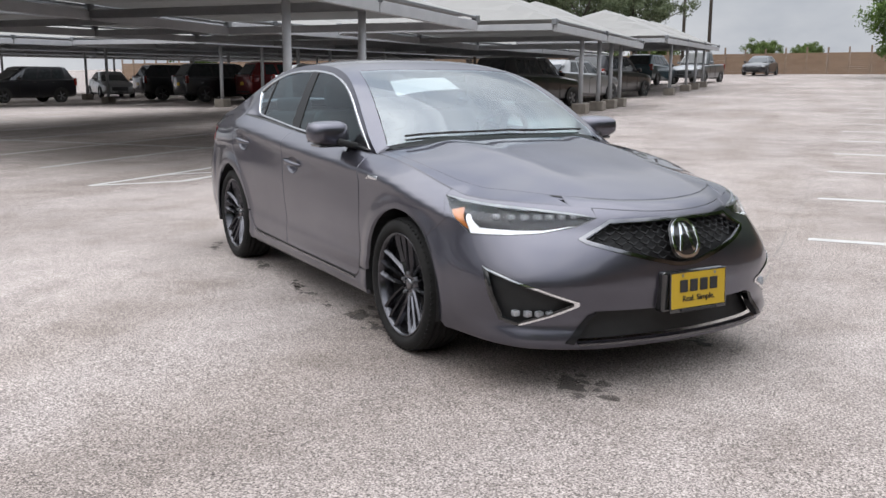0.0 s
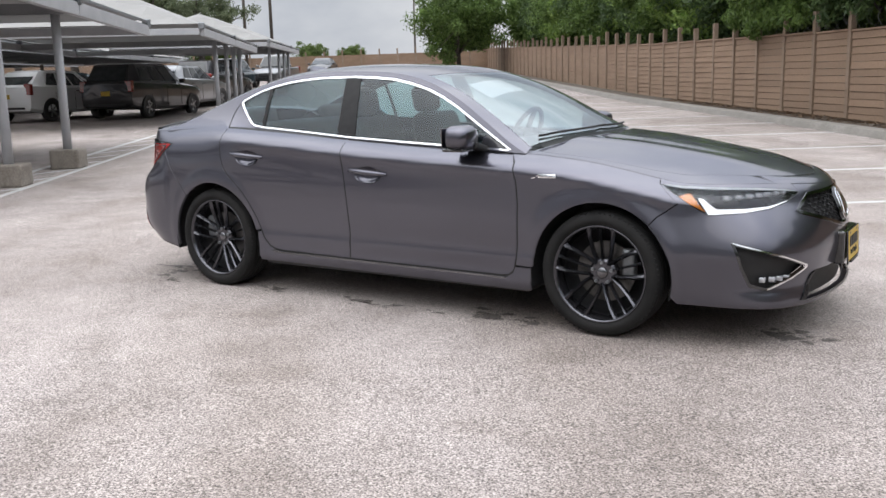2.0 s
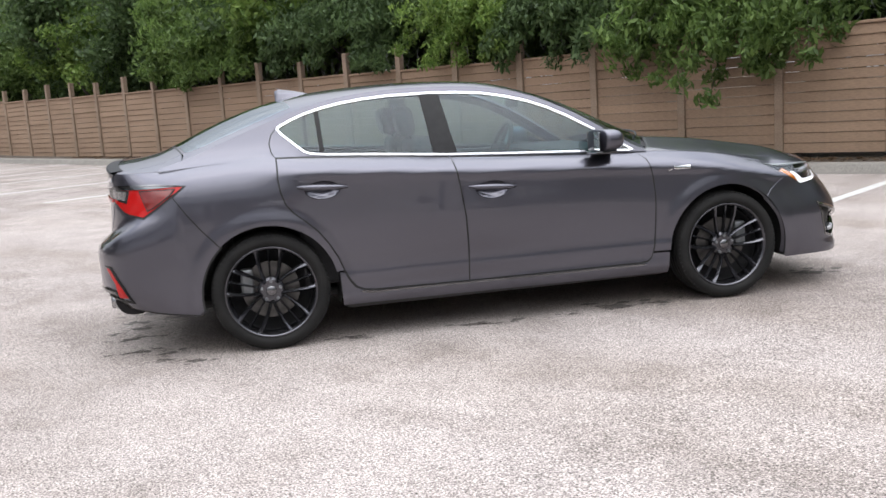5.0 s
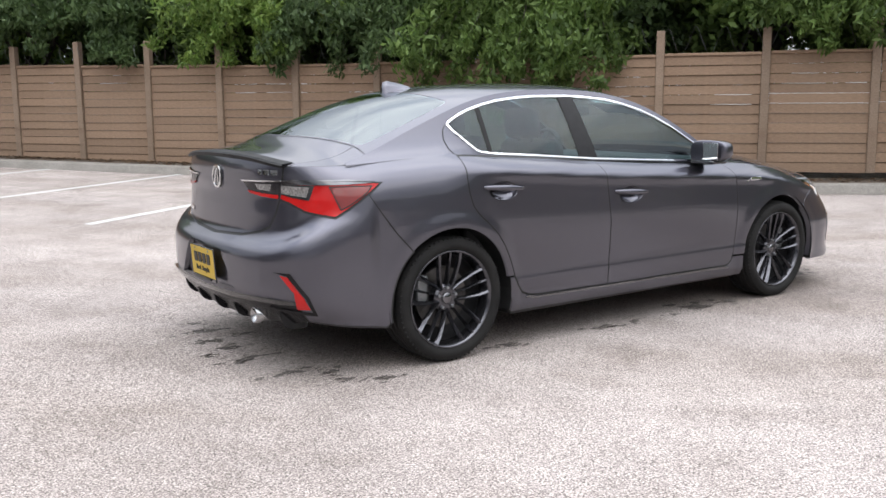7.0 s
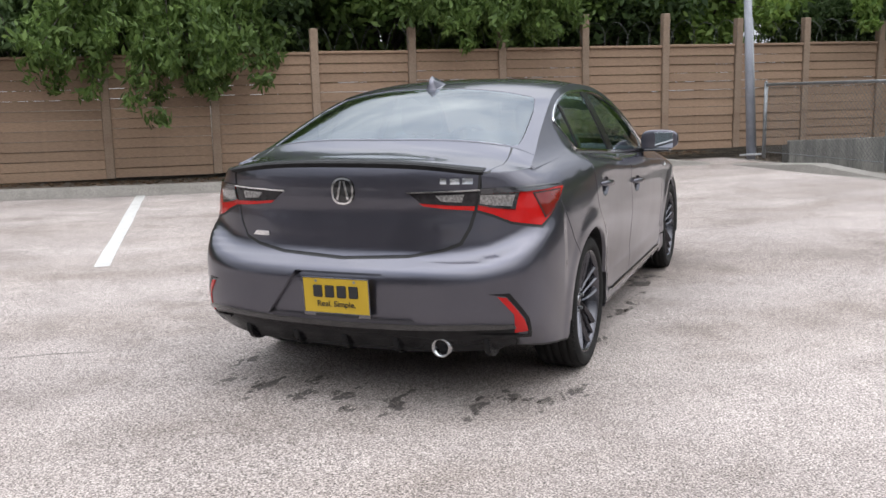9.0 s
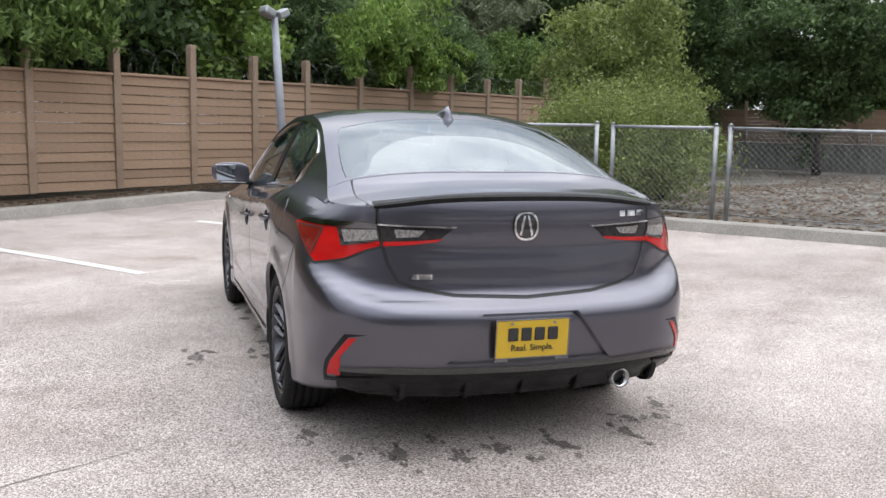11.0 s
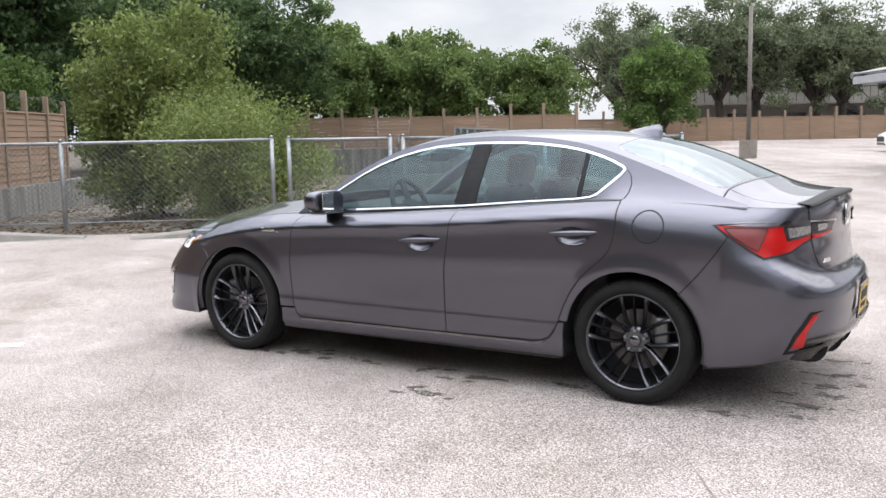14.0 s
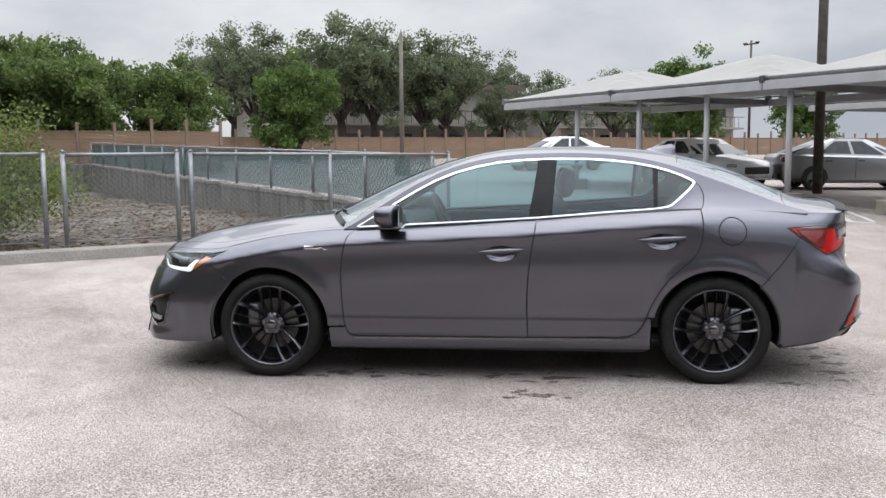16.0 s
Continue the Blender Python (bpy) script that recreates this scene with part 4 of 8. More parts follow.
def tree(name, label, category, seed, h, spread, trunk_h, leaves, size, mat, m=None, limbs=7, low=0.25, clumps=46, tr=0.14, group="", droop=0.2, gap=0.33, lobes=0.0):
    """A tapered, forked trunk and limbs under a crown of clumps of leaves."""
    rg = np.random.default_rng(seed)
    t = thing(name, label, category, m, group)
    bm = bmesh.new()
    lean = rg.normal(size=2) * 0.12
    top = Vector((lean[0], lean[1], trunk_h))
    add_rod(bm, (0, 0, -0.15), top, tr, tr * 0.72, 9)
    tips = []
    for i in range(limbs):
        a = i / limbs * math.tau + rg.uniform(-0.4, 0.4)
        q = rg.uniform(0.35, 0.8)
        mid = top + Vector((math.cos(a) * spread * q * 0.5, math.sin(a) * spread * q * 0.5, (h - trunk_h) * rg.uniform(0.25, 0.45)))
        end = mid + Vector((math.cos(a + 0.3) * spread * q * 0.45, math.sin(a + 0.3) * spread * q * 0.45, (h - trunk_h) * rg.uniform(0.15, 0.4)))
        add_rod(bm, top - Vector((0, 0, 0.15)), mid, tr * 0.5, tr * 0.3, 7)
        add_rod(bm, mid, end, tr * 0.3, tr * 0.1, 6)
        for k in range(2):
            e2 = mid + Vector(rg.normal(size=3)) * spread * 0.3 + Vector((0, 0, 0.3))
            add_rod(bm, mid, e2, tr * 0.2, tr * 0.06, 5)
            tips.append(e2)
        tips += [mid, end]
    part("trunk", bm, BARK, t, smooth=True)
    cz, rz = (h * (1 + low)) / 2, h * (1 - low) / 2
    cs, rs = [], []
    for i in range(clumps):
        g = rg.normal(size=3)
        g /= np.linalg.norm(g)
        q = rg.uniform(0.45, 1.0)
        az = math.atan2(g[1], g[0])
        q *= 1 + lobes * (0.20 * math.sin(3 * az + seed) + 0.16 * math.sin(5 * az + 2.3 * seed) + 0.18 * math.sin(4 * g[2] + 1.7 * seed))
        cs.append((g[0] * spread * q * 0.85, g[1] * spread * q * 0.85, cz + g[2] * rz * q * 0.88))
        rs.append(rg.uniform(0.6, 1.25) * spread * gap)
    for p in tips:
        cs.append(tuple(p))
        rs.append(spread * gap * 0.8)
    v, f = leaf_cloud(rg, cs, rs, leaves, size, 0.48, droop)
    part("crown", np_mesh("crown", v, f, mat), mat, t)
    return t


def stand(seed, kinds, places, group):
    """Copies of a few trees at places of the lot: (u, v, z, size)."""
    rg = random.Random(seed)
    used = set()
    for i, (u, v, z, s) in enumerate(places):
        k = kinds[i % len(kinds)]
        m = Matrix.Translation(lot_xyz(u, v, z)) @ Matrix.Rotation(rg.uniform(0, 6.28), 4, "Z") @ Matrix.Scale(s, 4)
        if k.name not in used:
            used.add(k.name)
            k.matrix_basis = m
            continue
        c = copy_thing(k, Matrix.Identity(4))
        c.matrix_basis = m


H1 = tree("hedge_tree", "dense leafy tree leaning over the tan fence", "tree", 1, 5.6, 2.3, 1.5, 22000, 0.088, LEAF_MID, low=0.22, clumps=90, gap=0.25)
H2 = tree("hedge_tree", "dense dark green tree behind the tan fence", "tree", 2, 6.0, 2.4, 1.6, 22000, 0.084, LEAF_DARK, low=0.20, clumps=90, gap=0.25)
H3 = tree("hedge_tree", "bright green leafy tree behind the tan fence", "tree", 3, 5.2, 2.2, 1.4, 20000, 0.086, LEAF_LIGHT, low=0.26, clumps=80, gap=0.25)
rng = random.Random(77)
row = []
for i in range(34):
    u = 18.6 - i * 2.1
    row.append((u + rng.uniform(-0.4, 0.4), -2.2 + rng.uniform(-0.4, 0.3), ground_z(u, 1) + 0.1, rng.uniform(0.95, 1.2)))
for i in range(20):
    u = 18.5 - i * 3.6
    row.append((u, -5.6 + rng.uniform(-0.6, 0.6), ground_z(u, 1) + 0.1, rng.uniform(1.0, 1.2)))
row += [(22.4, -2.6, 0.1, 0.85), (25.2, -3.0, 0.1, 0.8), (28.2, -2.8, 0.1, 0.75), (31.5, -3.0, 0.1, 0.8), (35.0, -2.8, 0.1, 0.8)]
stand(1, [H3, H2, H1, H1, H2], row, "hedge trees")

B1 = tree("shrub", "airy olive-green willowy shrub growing in the basin", "shrub", 5, 5.0, 1.75, 0.5, 30000, 0.056, LEAF_OLIVE, lot(24.3, 4.4, -0.4), limbs=10, low=0.0, clumps=90, tr=0.06, droop=0.6, gap=0.28)
stand(9, [B1], [(24.3, 4.4, -0.4, 1.0), (25.6, 3.5, -0.4, 0.85), (23.4, 5.7, -0.3, 0.62)], "")
tree("shrub", "low fresh green shrub against the chain-link fence", "shrub", 6, 2.3, 1.7, 0.25, 22000, 0.036, LEAF_OLIVE, lot(20.6, 6.4, -0.2), limbs=7, low=0.0, clumps=34, tr=0.03, droop=0.4)
G1 = tree("background_tree", "large dark green tree beyond the basin", "tree", 11, 10.5, 4.4, 2.2, 30000, 0.135, LEAF_DARK, limbs=9, low=0.06, clumps=110, tr=0.24, gap=0.20, lobes=0.6)
G2 = tree("background_tree", "broad mid-green tree behind the far fence", "tree", 12, 6.8, 3.4, 1.8, 24000, 0.115, LEAF_FRESH, limbs=9, low=0.08, clumps=95, tr=0.2, gap=0.19, lobes=0.8)
G3 = tree("oak_tree", "old live oak with dark forked limbs and open crown", "tree", 13, 9.6, 4.8, 3.0, 17000, 0.115, LEAF_OAK, limbs=11, low=0.40, clumps=70, tr=0.34, gap=0.155, lobes=0.9)
G4 = tree("background_tree", "round bright green tree by the far fence", "tree", 14, 5.9, 2.8, 1.4, 17000, 0.105, LEAF_MID, limbs=8, low=0.12, clumps=85, tr=0.16, gap=0.19, lobes=0.8)
G5 = tree("corner_tree", "spreading green tree at the far fence corner", "tree", 15, 6.6, 4.0, 1.7, 26000, 0.115, LEAF_MID, limbs=9, low=0.20, clumps=95, tr=0.2, gap=0.19, lobes=0.8)
stand(2, [G1], [(39.5, -3.9, 0.0, 0.95), (45.0, -4.5, 0.2, 1.05), (25.0, -6.4, 0.2, 0.75), (51.0, -1.5, 0.2, 0.95), (20.5, -8.0, 0.2, 0.7), (43.0, 4.0, -0.1, 0.8), (44.5, -2.3, -0.5, 0.85)], "")
stand(3, [G2], [(50.5, 3.6, 0.2, 0.95), (50.8, 8.3, 0.2, 1.0), (50.2, 12.8, 0.2, 0.92), (51.2, 17.0, 0.2, 0.9), (54.5, 5.8, 0.2, 1.25), (56, 11.5, 0.2, 1.12), 
               (-66, 2.0, 1.6, 0.9), (-70, 24, 1.5, 0.7), (-72, 30, 1.5, 0.8), (-68, 55, 1.0, 1.0), (-86, -8, 1.5, 0.9), (-90, 12, 1.5, 0.6), (-95, 17, 1.5, 0.7)], "")
stand(4, [G3], [(32.5, -6.0, 0.1, 0.8), (37.0, -7.5, 0.1, 0.9), (29.0, -7.0, 0.1, 0.7), (60.5, 30.9, 0.4, 1.0), (61.5, 33.6, 0.4, 0.98), (61.5, 25.4, 0.4, 0.9), (62.5, 39.5, 0.4, 0.92), (-52, 34.5, 0.6, 0.95), (-50, 30.0, 0.7, 1.0), (-51, 26.5, 0.8, 0.9), (-54, 22.3, 0.9, 0.85), (62.0, 37.8, 0.4, 0.94), (61.5, 48.2, 0.4, 0.7), (62.5, 44.5, 0.4, 0.6), (63, 56.0, 0.4, 0.75), (78, 29, 0.4, 1.1), (76, 52, 0.4, 1.0), (74, 44, 0.4, 0.95)], "")
stand(5, [G4], [(52.5, 24.2, 0.3, 1.05), (66.0, 66.5, 0.5, 1.6), (-50, 60, 1.0, 1.2), (-64, 40, 1.2, 1.1), (70.0, 88.0, 0.5, 1.5)], "")
stand(6, [G5], [(-51.5, 3.4, 1.35, 1.05), (-47.5, -3.5, 1.3, 1.2)], "")

# the boughs that hang over the fence
def fence_bough(label, seed, u, half, low, high, leaves, size, mat, reach=0.95, deep=1.0):
    """Twigs that arch from behind the fence and droop before it, leaves in tufts along them."""
    rgn = np.random.default_rng(seed)
    b = thing("overhanging_bough", label, "branch", lot(u, 0.0), "boughs over the fence")
    bm = bmesh.new()
    cs, rs = [], []
    for i in range(int(16 * half)):
        x0 = rgn.uniform(-half, half)
        tip = Vector((x0 * 1.1, -rgn.uniform(0.2, reach), rgn.uniform(low + 0.35 * deep * abs(x0) / half, low + 1.25)))
        root = Vector((x0 * 0.5, 1.4, 3.0))
        mid = (root + tip) / 2 + Vector((0, -0.15, 0.45))
        add_rod(bm, root, mid, 0.018, 0.011, 5)
        add_rod(bm, mid, tip, 0.011, 0.004, 5)
        for t in (0.0, 0.25, 0.5, 0.75, 1.0):
            cs.append(tuple(mid.lerp(tip, t)))
            rs.append(0.30 - 0.12 * t)
    for i in range(int(16 * half)):
        cs.append((rgn.uniform(-half, half), rgn.uniform(-0.6, 0.6), rgn.uniform(low + 0.8, high)))
        rs.append(0.34)
    part("twig", bm, BARK, b, kind="stuff")
    v, f = leaf_cloud(rgn, cs, rs, leaves, size, 0.34, 1.1)
    part("leaves", np_mesh("leaves", v, f, mat), mat, b)
    return b


fence_bough("leafy ash bough hanging low over the tan fence", 31, 8.6, 1.75, 1.0, 3.5, 12000, 0.078, LEAF_MID)
fence_bough("leafy bough just touching the fence top", 32, 13.6, 1.4, 1.98, 3.4, 7500, 0.075, LEAF_MID, 0.6, 0.4)
fence_bough("dark leafy bough over the tan fence", 33, 5.4, 1.2, 1.75, 3.4, 6500, 0.075, LEAF_DARK, 0.55, 0.4)
fence_bough("yellow-green bough over the tan fence", 34, 3.2, 1.1, 1.9, 3.3, 6000, 0.07, LEAF_LIGHT, 0.5, 0.4)
fence_bough("dark leafy bough over the tan fence", 35, -0.6, 1.8, 1.85, 3.5, 9000, 0.08, LEAF_DARK, 0.5, 0.4)
fence_bough("leafy bough drooping over the far fence", 36, -5.4, 2.2, 1.8, 3.6, 10000, 0.085, LEAF_MID, 0.5, 0.4)
fence_bough("fresh bright green bough above the fence corner", 37, 22.6, 1.9, 2.05, 4.3, 11000, 0.085, LEAF_LIGHT, 0.5, 0.3)


# ---- the grey sedan: curves of its body, x ahead, y to its left ----
from mathutils.geometry import delaunay_2d_cdt

PAINT = paint_material("grey_metallic_paint", (0.097, 0.0955, 0.118), 0.16, 0.30, 0.9, 1.48)
GLOSS_BLACK = surface("gloss_black_trim", (0.012, 0.012, 0.013), (0.018, 0.018, 0.019), 20, 0.12, 0, 0, 100, coat=1.0)
PILLAR_BLACK = surface("black_pillar_film", (0.010, 0.010, 0.011), (0.015, 0.015, 0.016), 20, 0.25, 0, 0, 100, spec=0.2)
SATIN_BLACK = surface("satin_black_plastic", (0.012, 0.012, 0.013), (0.02, 0.02, 0.021), 18, 0.5, 0, 0.05, 300, spec=0.15)
MATT_BLACK = surface("matt_black_plastic", (0.008, 0.008, 0.0085), (0.013, 0.013, 0.0135), 18, 0.6, 0, 0.2, 300)
CHROME = surface("bright_chrome", (0.82, 0.83, 0.85), (0.88, 0.89, 0.90), 10, 0.08, 1.0, 0, 100)
DARK_CHROME = surface("dark_chrome", (0.16, 0.16, 0.17), (0.22, 0.22, 0.23), 10, 0.14, 1.0, 0, 100)
RIM_METAL = surface("dark_grey_alloy", (0.075, 0.075, 0.083), (0.115, 0.115, 0.127), 8, 0.20, 0.9, 0.05, 200)
BARREL = surface("dark_wheel_barrel", (0.014, 0.014, 0.015), (0.026, 0.026, 0.028), 10, 0.5, 0.3, 0.05, 200)
RUBBER = surface("tyre_rubber", (0.010, 0.010, 0.010), (0.018, 0.0175, 0.017), 7, 0.8, 0, 0.35, 160, wear=0.1, spec=0.2)
DISC = surface("brake_disc_steel", (0.07, 0.068, 0.066), (0.13, 0.127, 0.124), 20, 0.35, 0.9, 0.1, 200)
RED_LENS = surface("red_lamp_lens", (0.13, 0.008, 0.006), (0.20, 0.012, 0.009), 12, 0.10, 0, 0.05, 150, coat=1.0)
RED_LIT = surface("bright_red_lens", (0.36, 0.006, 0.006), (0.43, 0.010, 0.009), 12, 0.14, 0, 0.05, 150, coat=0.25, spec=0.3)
CLEAR_LENS = surface("ribbed_clear_lens", (0.11, 0.105, 0.102), (0.30, 0.29, 0.285), 90, 0.15, 0.3, 0.5, 60, coat=1.0)
SMOKE_LENS = surface("smoked_lamp_lens", (0.010, 0.009, 0.010), (0.022, 0.020, 0.022), 40, 0.12, 0.0, 0, 60, spec=0.35)
AMBER_LENS = surface("amber_lens", (0.434, 0.119, 0.0105), (0.525, 0.168, 0.014), 40, 0.2, 0, 0.1, 120, coat=1.0)
LED_WHITE = glow_material("lit_white_led_band", (0.7, 0.7, 0.7), 0.6)
LED_BOX = surface("headlamp_projector", (0.30, 0.31, 0.33), (0.48, 0.49, 0.51), 60, 0.15, 0.5, 0.1, 80)
GLASS_SIDE = glass_material("green_tinted_side_glass", (0.66, 0.92, 0.95), 0.0, 0.70, 1.65)
GLASS_FRONT = glass_material("clear_windscreen_glass", (0.80, 0.88, 0.87), 0.0, 0.92, 2.6)
GLASS_REAR = glass_material("sky_mirroring_rear_glass", (0.50, 0.58, 0.60), 0.0, 0.7, 2.55)
GLASS_LENS = glass_material("clear_lamp_cover", (0.95, 0.96, 0.98), 0.0, 0.98, 1.35)
INTERIOR = surface("dark_cabin_plastic", (0.018, 0.018, 0.02), (0.03, 0.03, 0.032), 9, 0.7, 0, 0.2, 200)
LEATHER = surface("black_seat_leather", (0.022, 0.022, 0.024), (0.038, 0.037, 0.039), 9, 0.5, 0, 0.3, 120)
PLATE_YELLOW = surface("yellow_plate_enamel", (0.47, 0.305, 0.017), (0.51, 0.34, 0.022), 5, 0.4, 0, 0.05, 100)
INK = plain("black_ink", (0.02, 0.02, 0.022), 0.5)
PAPER = plain("white_paper", (0.4836, 0.4898, 0.496), 0.7)


def dense(pts, step=0.01):
    """A smooth curve through points (x, y...), as dense tables."""
    p = np.array(pts, float)
    t = p[:, 0]
    m = np.zeros_like(p)
    m[1:-1] = (p[2:] - p[:-2]) / (t[2:] - t[:-2])[:, None]
    m[0], m[-1] = (p[1] - p[0]) / (t[1] - t[0]), (p[-1] - p[-2]) / (t[-1] - t[-2])
    xs = np.arange(t[0], t[-1] + step / 2, step)
    xs[-1] = t[-1]
    i = np.clip(np.searchsorted(t, xs, "right") - 1, 0, len(t) - 2)
    h = (t[i + 1] - t[i])[:, None]
    s = ((xs - t[i])[:, None]) / h
    y = (2 * s**3 - 3 * s**2 + 1) * p[i] + (s**3 - 2 * s**2 + s) * h * m[i] + (-2 * s**3 + 3 * s**2) * p[i + 1] + (s**3 - s**2) * h * m[i + 1]
    return xs, y


def curve(pts, step=0.01):
    xs, y = dense(pts, step)
    c = y[:, 1]
    return lambda x: float(np.interp(x, xs, c))


# half outline in plan, from the middle of the tail round the left flank to the middle of the nose, low and high
PLAN_LOW = [(-2.285, 0.0), (-2.274, 0.31), (-2.242, 0.525), (-2.185, 0.672), (-2.10, 0.778), (-1.97, 0.838), (-1.78, 0.866), (-1.55, 0.872), (-1.30, 0.88), (-0.9, 0.868), (-0.4, 0.864), (0.0, 0.866),
            (0.4, 0.866), (0.9, 0.870), (1.3, 0.880), (1.6, 0.868), (1.80, 0.846), (1.95, 0.811), (2.06, 0.761), (2.16, 0.678), (2.245, 0.532), (2.305, 0.32), (2.335, 0.0)]
PLAN_HIGH = [(-2.250, 0.0), (-2.238, 0.31), (-2.206, 0.505), (-2.146, 0.650), (-2.066, 0.748), (-1.955, 0.812), (-1.78, 0.853), (-1.55, 0.872), (-1.30, 0.882), (-0.9, 0.872), (-0.4, 0.868), (0.0, 0.868),
             (0.4, 0.868), (0.9, 0.864), (1.3, 0.866), (1.6, 0.842), (1.76, 0.812), (1.88, 0.772), (1.99, 0.700), (2.10, 0.58), (2.19, 0.43), (2.265, 0.25), (2.30, 0.0)]
mean = (np.array(PLAN_LOW) + np.array(PLAN_HIGH)) / 2
SIG = np.r_[0, np.cumsum(np.hypot(*np.diff(mean, axis=0).T))]
SIG -= SIG[11]
S_TAIL, S_NOSE = float(SIG[0]), float(SIG[-1])


def mirrored_table(plan):
    """The outline with both ends carried on past the middle, so that it meets itself square."""
    p = np.c_[SIG, np.array(plan)]
    a = p[3:0:-1].copy()
    a[:, 0], a[:, 2] = 2 * S_TAIL - a[:, 0], -a[:, 2]
    b = p[-2:-5:-1].copy()
    b[:, 0], b[:, 2] = 2 * S_NOSE - b[:, 0], -b[:, 2]
    xs, y = dense(np.r_[a, p, b])
    return xs, y[:, 1], y[:, 2]


T_S, LOW_X, LOW_Y = mirrored_table(PLAN_LOW)
_, HIGH_X, HIGH_Y = mirrored_table(PLAN_HIGH)


def s_of_x(x):
    """The place along the outline of a point x of the flank."""
    m = (T_S > SIG[3]) & (T_S < SIG[-4])
    return float(np.interp(x, (LOW_X[m] + HIGH_X[m]) / 2, T_S[m]))


def s_front(y, z=0.6):
    w = min(1.0, max(0.0, (z - 0.45) / 0.25))
    m = (T_S >= SIG[15]) & (T_S <= S_NOSE)
    yy = (LOW_Y * (1 - w) + HIGH_Y * w)[m]
    return float(np.interp(-y, -yy, T_S[m]))


def s_rear(y, z=0.7):
    w = min(1.0, max(0.0, (z - 0.45) / 0.25))
    m = (T_S >= S_TAIL) & (T_S <= SIG[7])
    yy = (LOW_Y * (1 - w) + HIGH_Y * w)[m]
    return float(np.interp(y, yy, T_S[m]))


SHOULDER = curve([(S_TAIL - 0.7, 1.008), (S_TAIL - 0.35, 1.03), (S_TAIL, 1.036), (S_TAIL + 0.35, 1.03), (S_TAIL + 0.65, 1.006), (s_of_x(-1.95), 1.003), (-1.75, 1.012), (-1.45, 1.028), (-1.24, 1.034), (-0.98, 1.020), (-0.70, 1.002),
                  (-0.30, 0.971), (0.12, 0.947), (0.47, 0.930), (0.80, 0.912), (1.10, 0.890), (1.35, 0.856), (1.60, 0.803), (s_of_x(1.75), 0.778), (s_front(0.70), 0.770), (s_front(0.45), 0.757), (s_front(0.2), 0.742),
                  (S_NOSE, 0.738), (2 * S_NOSE - s_front(0.2), 0.742), (2 * S_NOSE - s_front(0.45), 0.757)])
D_LOW = curve([(0.10, 0.10), (0.16, 0.055), (0.20, 0.028), (0.235, 0.013), (0.265, 0.014), (0.30, 0.017), (0.345, 0.0140), (0.364, 0.0130), (0.376, 0.0138), (0.396, 0.0165), (0.42, 0.0162), (0.46, 0.0132), (0.53, 0.007), (0.65, 0.0), (0.8, 0.0), (1.2, 0.0)], 0.005)
D_LOW_END = curve([(0.10, 0.075), (0.16, 0.048), (0.22, 0.030), (0.30, 0.018), (0.40, 0.010), (0.53, 0.004), (0.65, 0.0), (1.2, 0.0)], 0.005)
D_UP = curve([(-0.9, 0.0), (-0.35, 0.0), (-0.20, 0.005), (-0.13, 0.006), (-0.095, 0.003), (-0.083, 0.003), (-0.072, 0.009), (-0.05, 0.034), (-0.025, 0.070), (0.0, 0.116), (0.03, 0.16), (0.2, 0.4)], 0.005)
D_UP_SOFT = curve([(-0.9, 0.0), (-0.35, 0.0), (-0.24, 0.003), (-0.17, 0.009), (-0.12, 0.019), (-0.085, 0.032), (-0.05, 0.053), (-0.025, 0.080), (0.0, 0.116), (0.03, 0.16), (0.2, 0.4)], 0.005)
D_REAR = curve([(0.10, 0.16), (0.20, 0.11), (0.26, 0.095), (0.31, 0.046), (0.36, 0.014), (0.41, 0.003), (0.50, 0.000), (0.57, -0.002), (0.60, -0.001), (0.612, 0.003), (0.622, 0.012), (0.634, 0.027), (0.648, 0.039), (0.665, 0.046), (0.70, 0.051), (0.78, 0.057), (0.85, 0.063), (0.89, 0.060),
                (0.97, 0.062), (1.00, 0.066), (1.04, 0.078), (1.2, 0.15)], 0.005)
# how far the tail's shelf climbs from the middle to the lamp's lower tip
SHELF_RISE = curve([(-0.8, 0.02), (-0.5, 0.006), (0.0, 0.0), (0.30, 0.004), (0.50, 0.012), (0.66, 0.032), (0.80, 0.075), (0.95, 0.125), (1.2, 0.16), (4.0, 0.16)])
D_FRONT = curve([(0.10, 0.05), (0.17, 0.024), (0.20, 0.004), (0.225, -0.003), (0.25, 0.002), (0.29, 0.014), (0.36, 0.010), (0.45, 0.0), (0.56, 0.0), (0.62, 0.008), (0.67, 0.028), (0.71, 0.055), (0.735, 0.085), (0.77, 0.14), (1.0, 0.6)], 0.005)


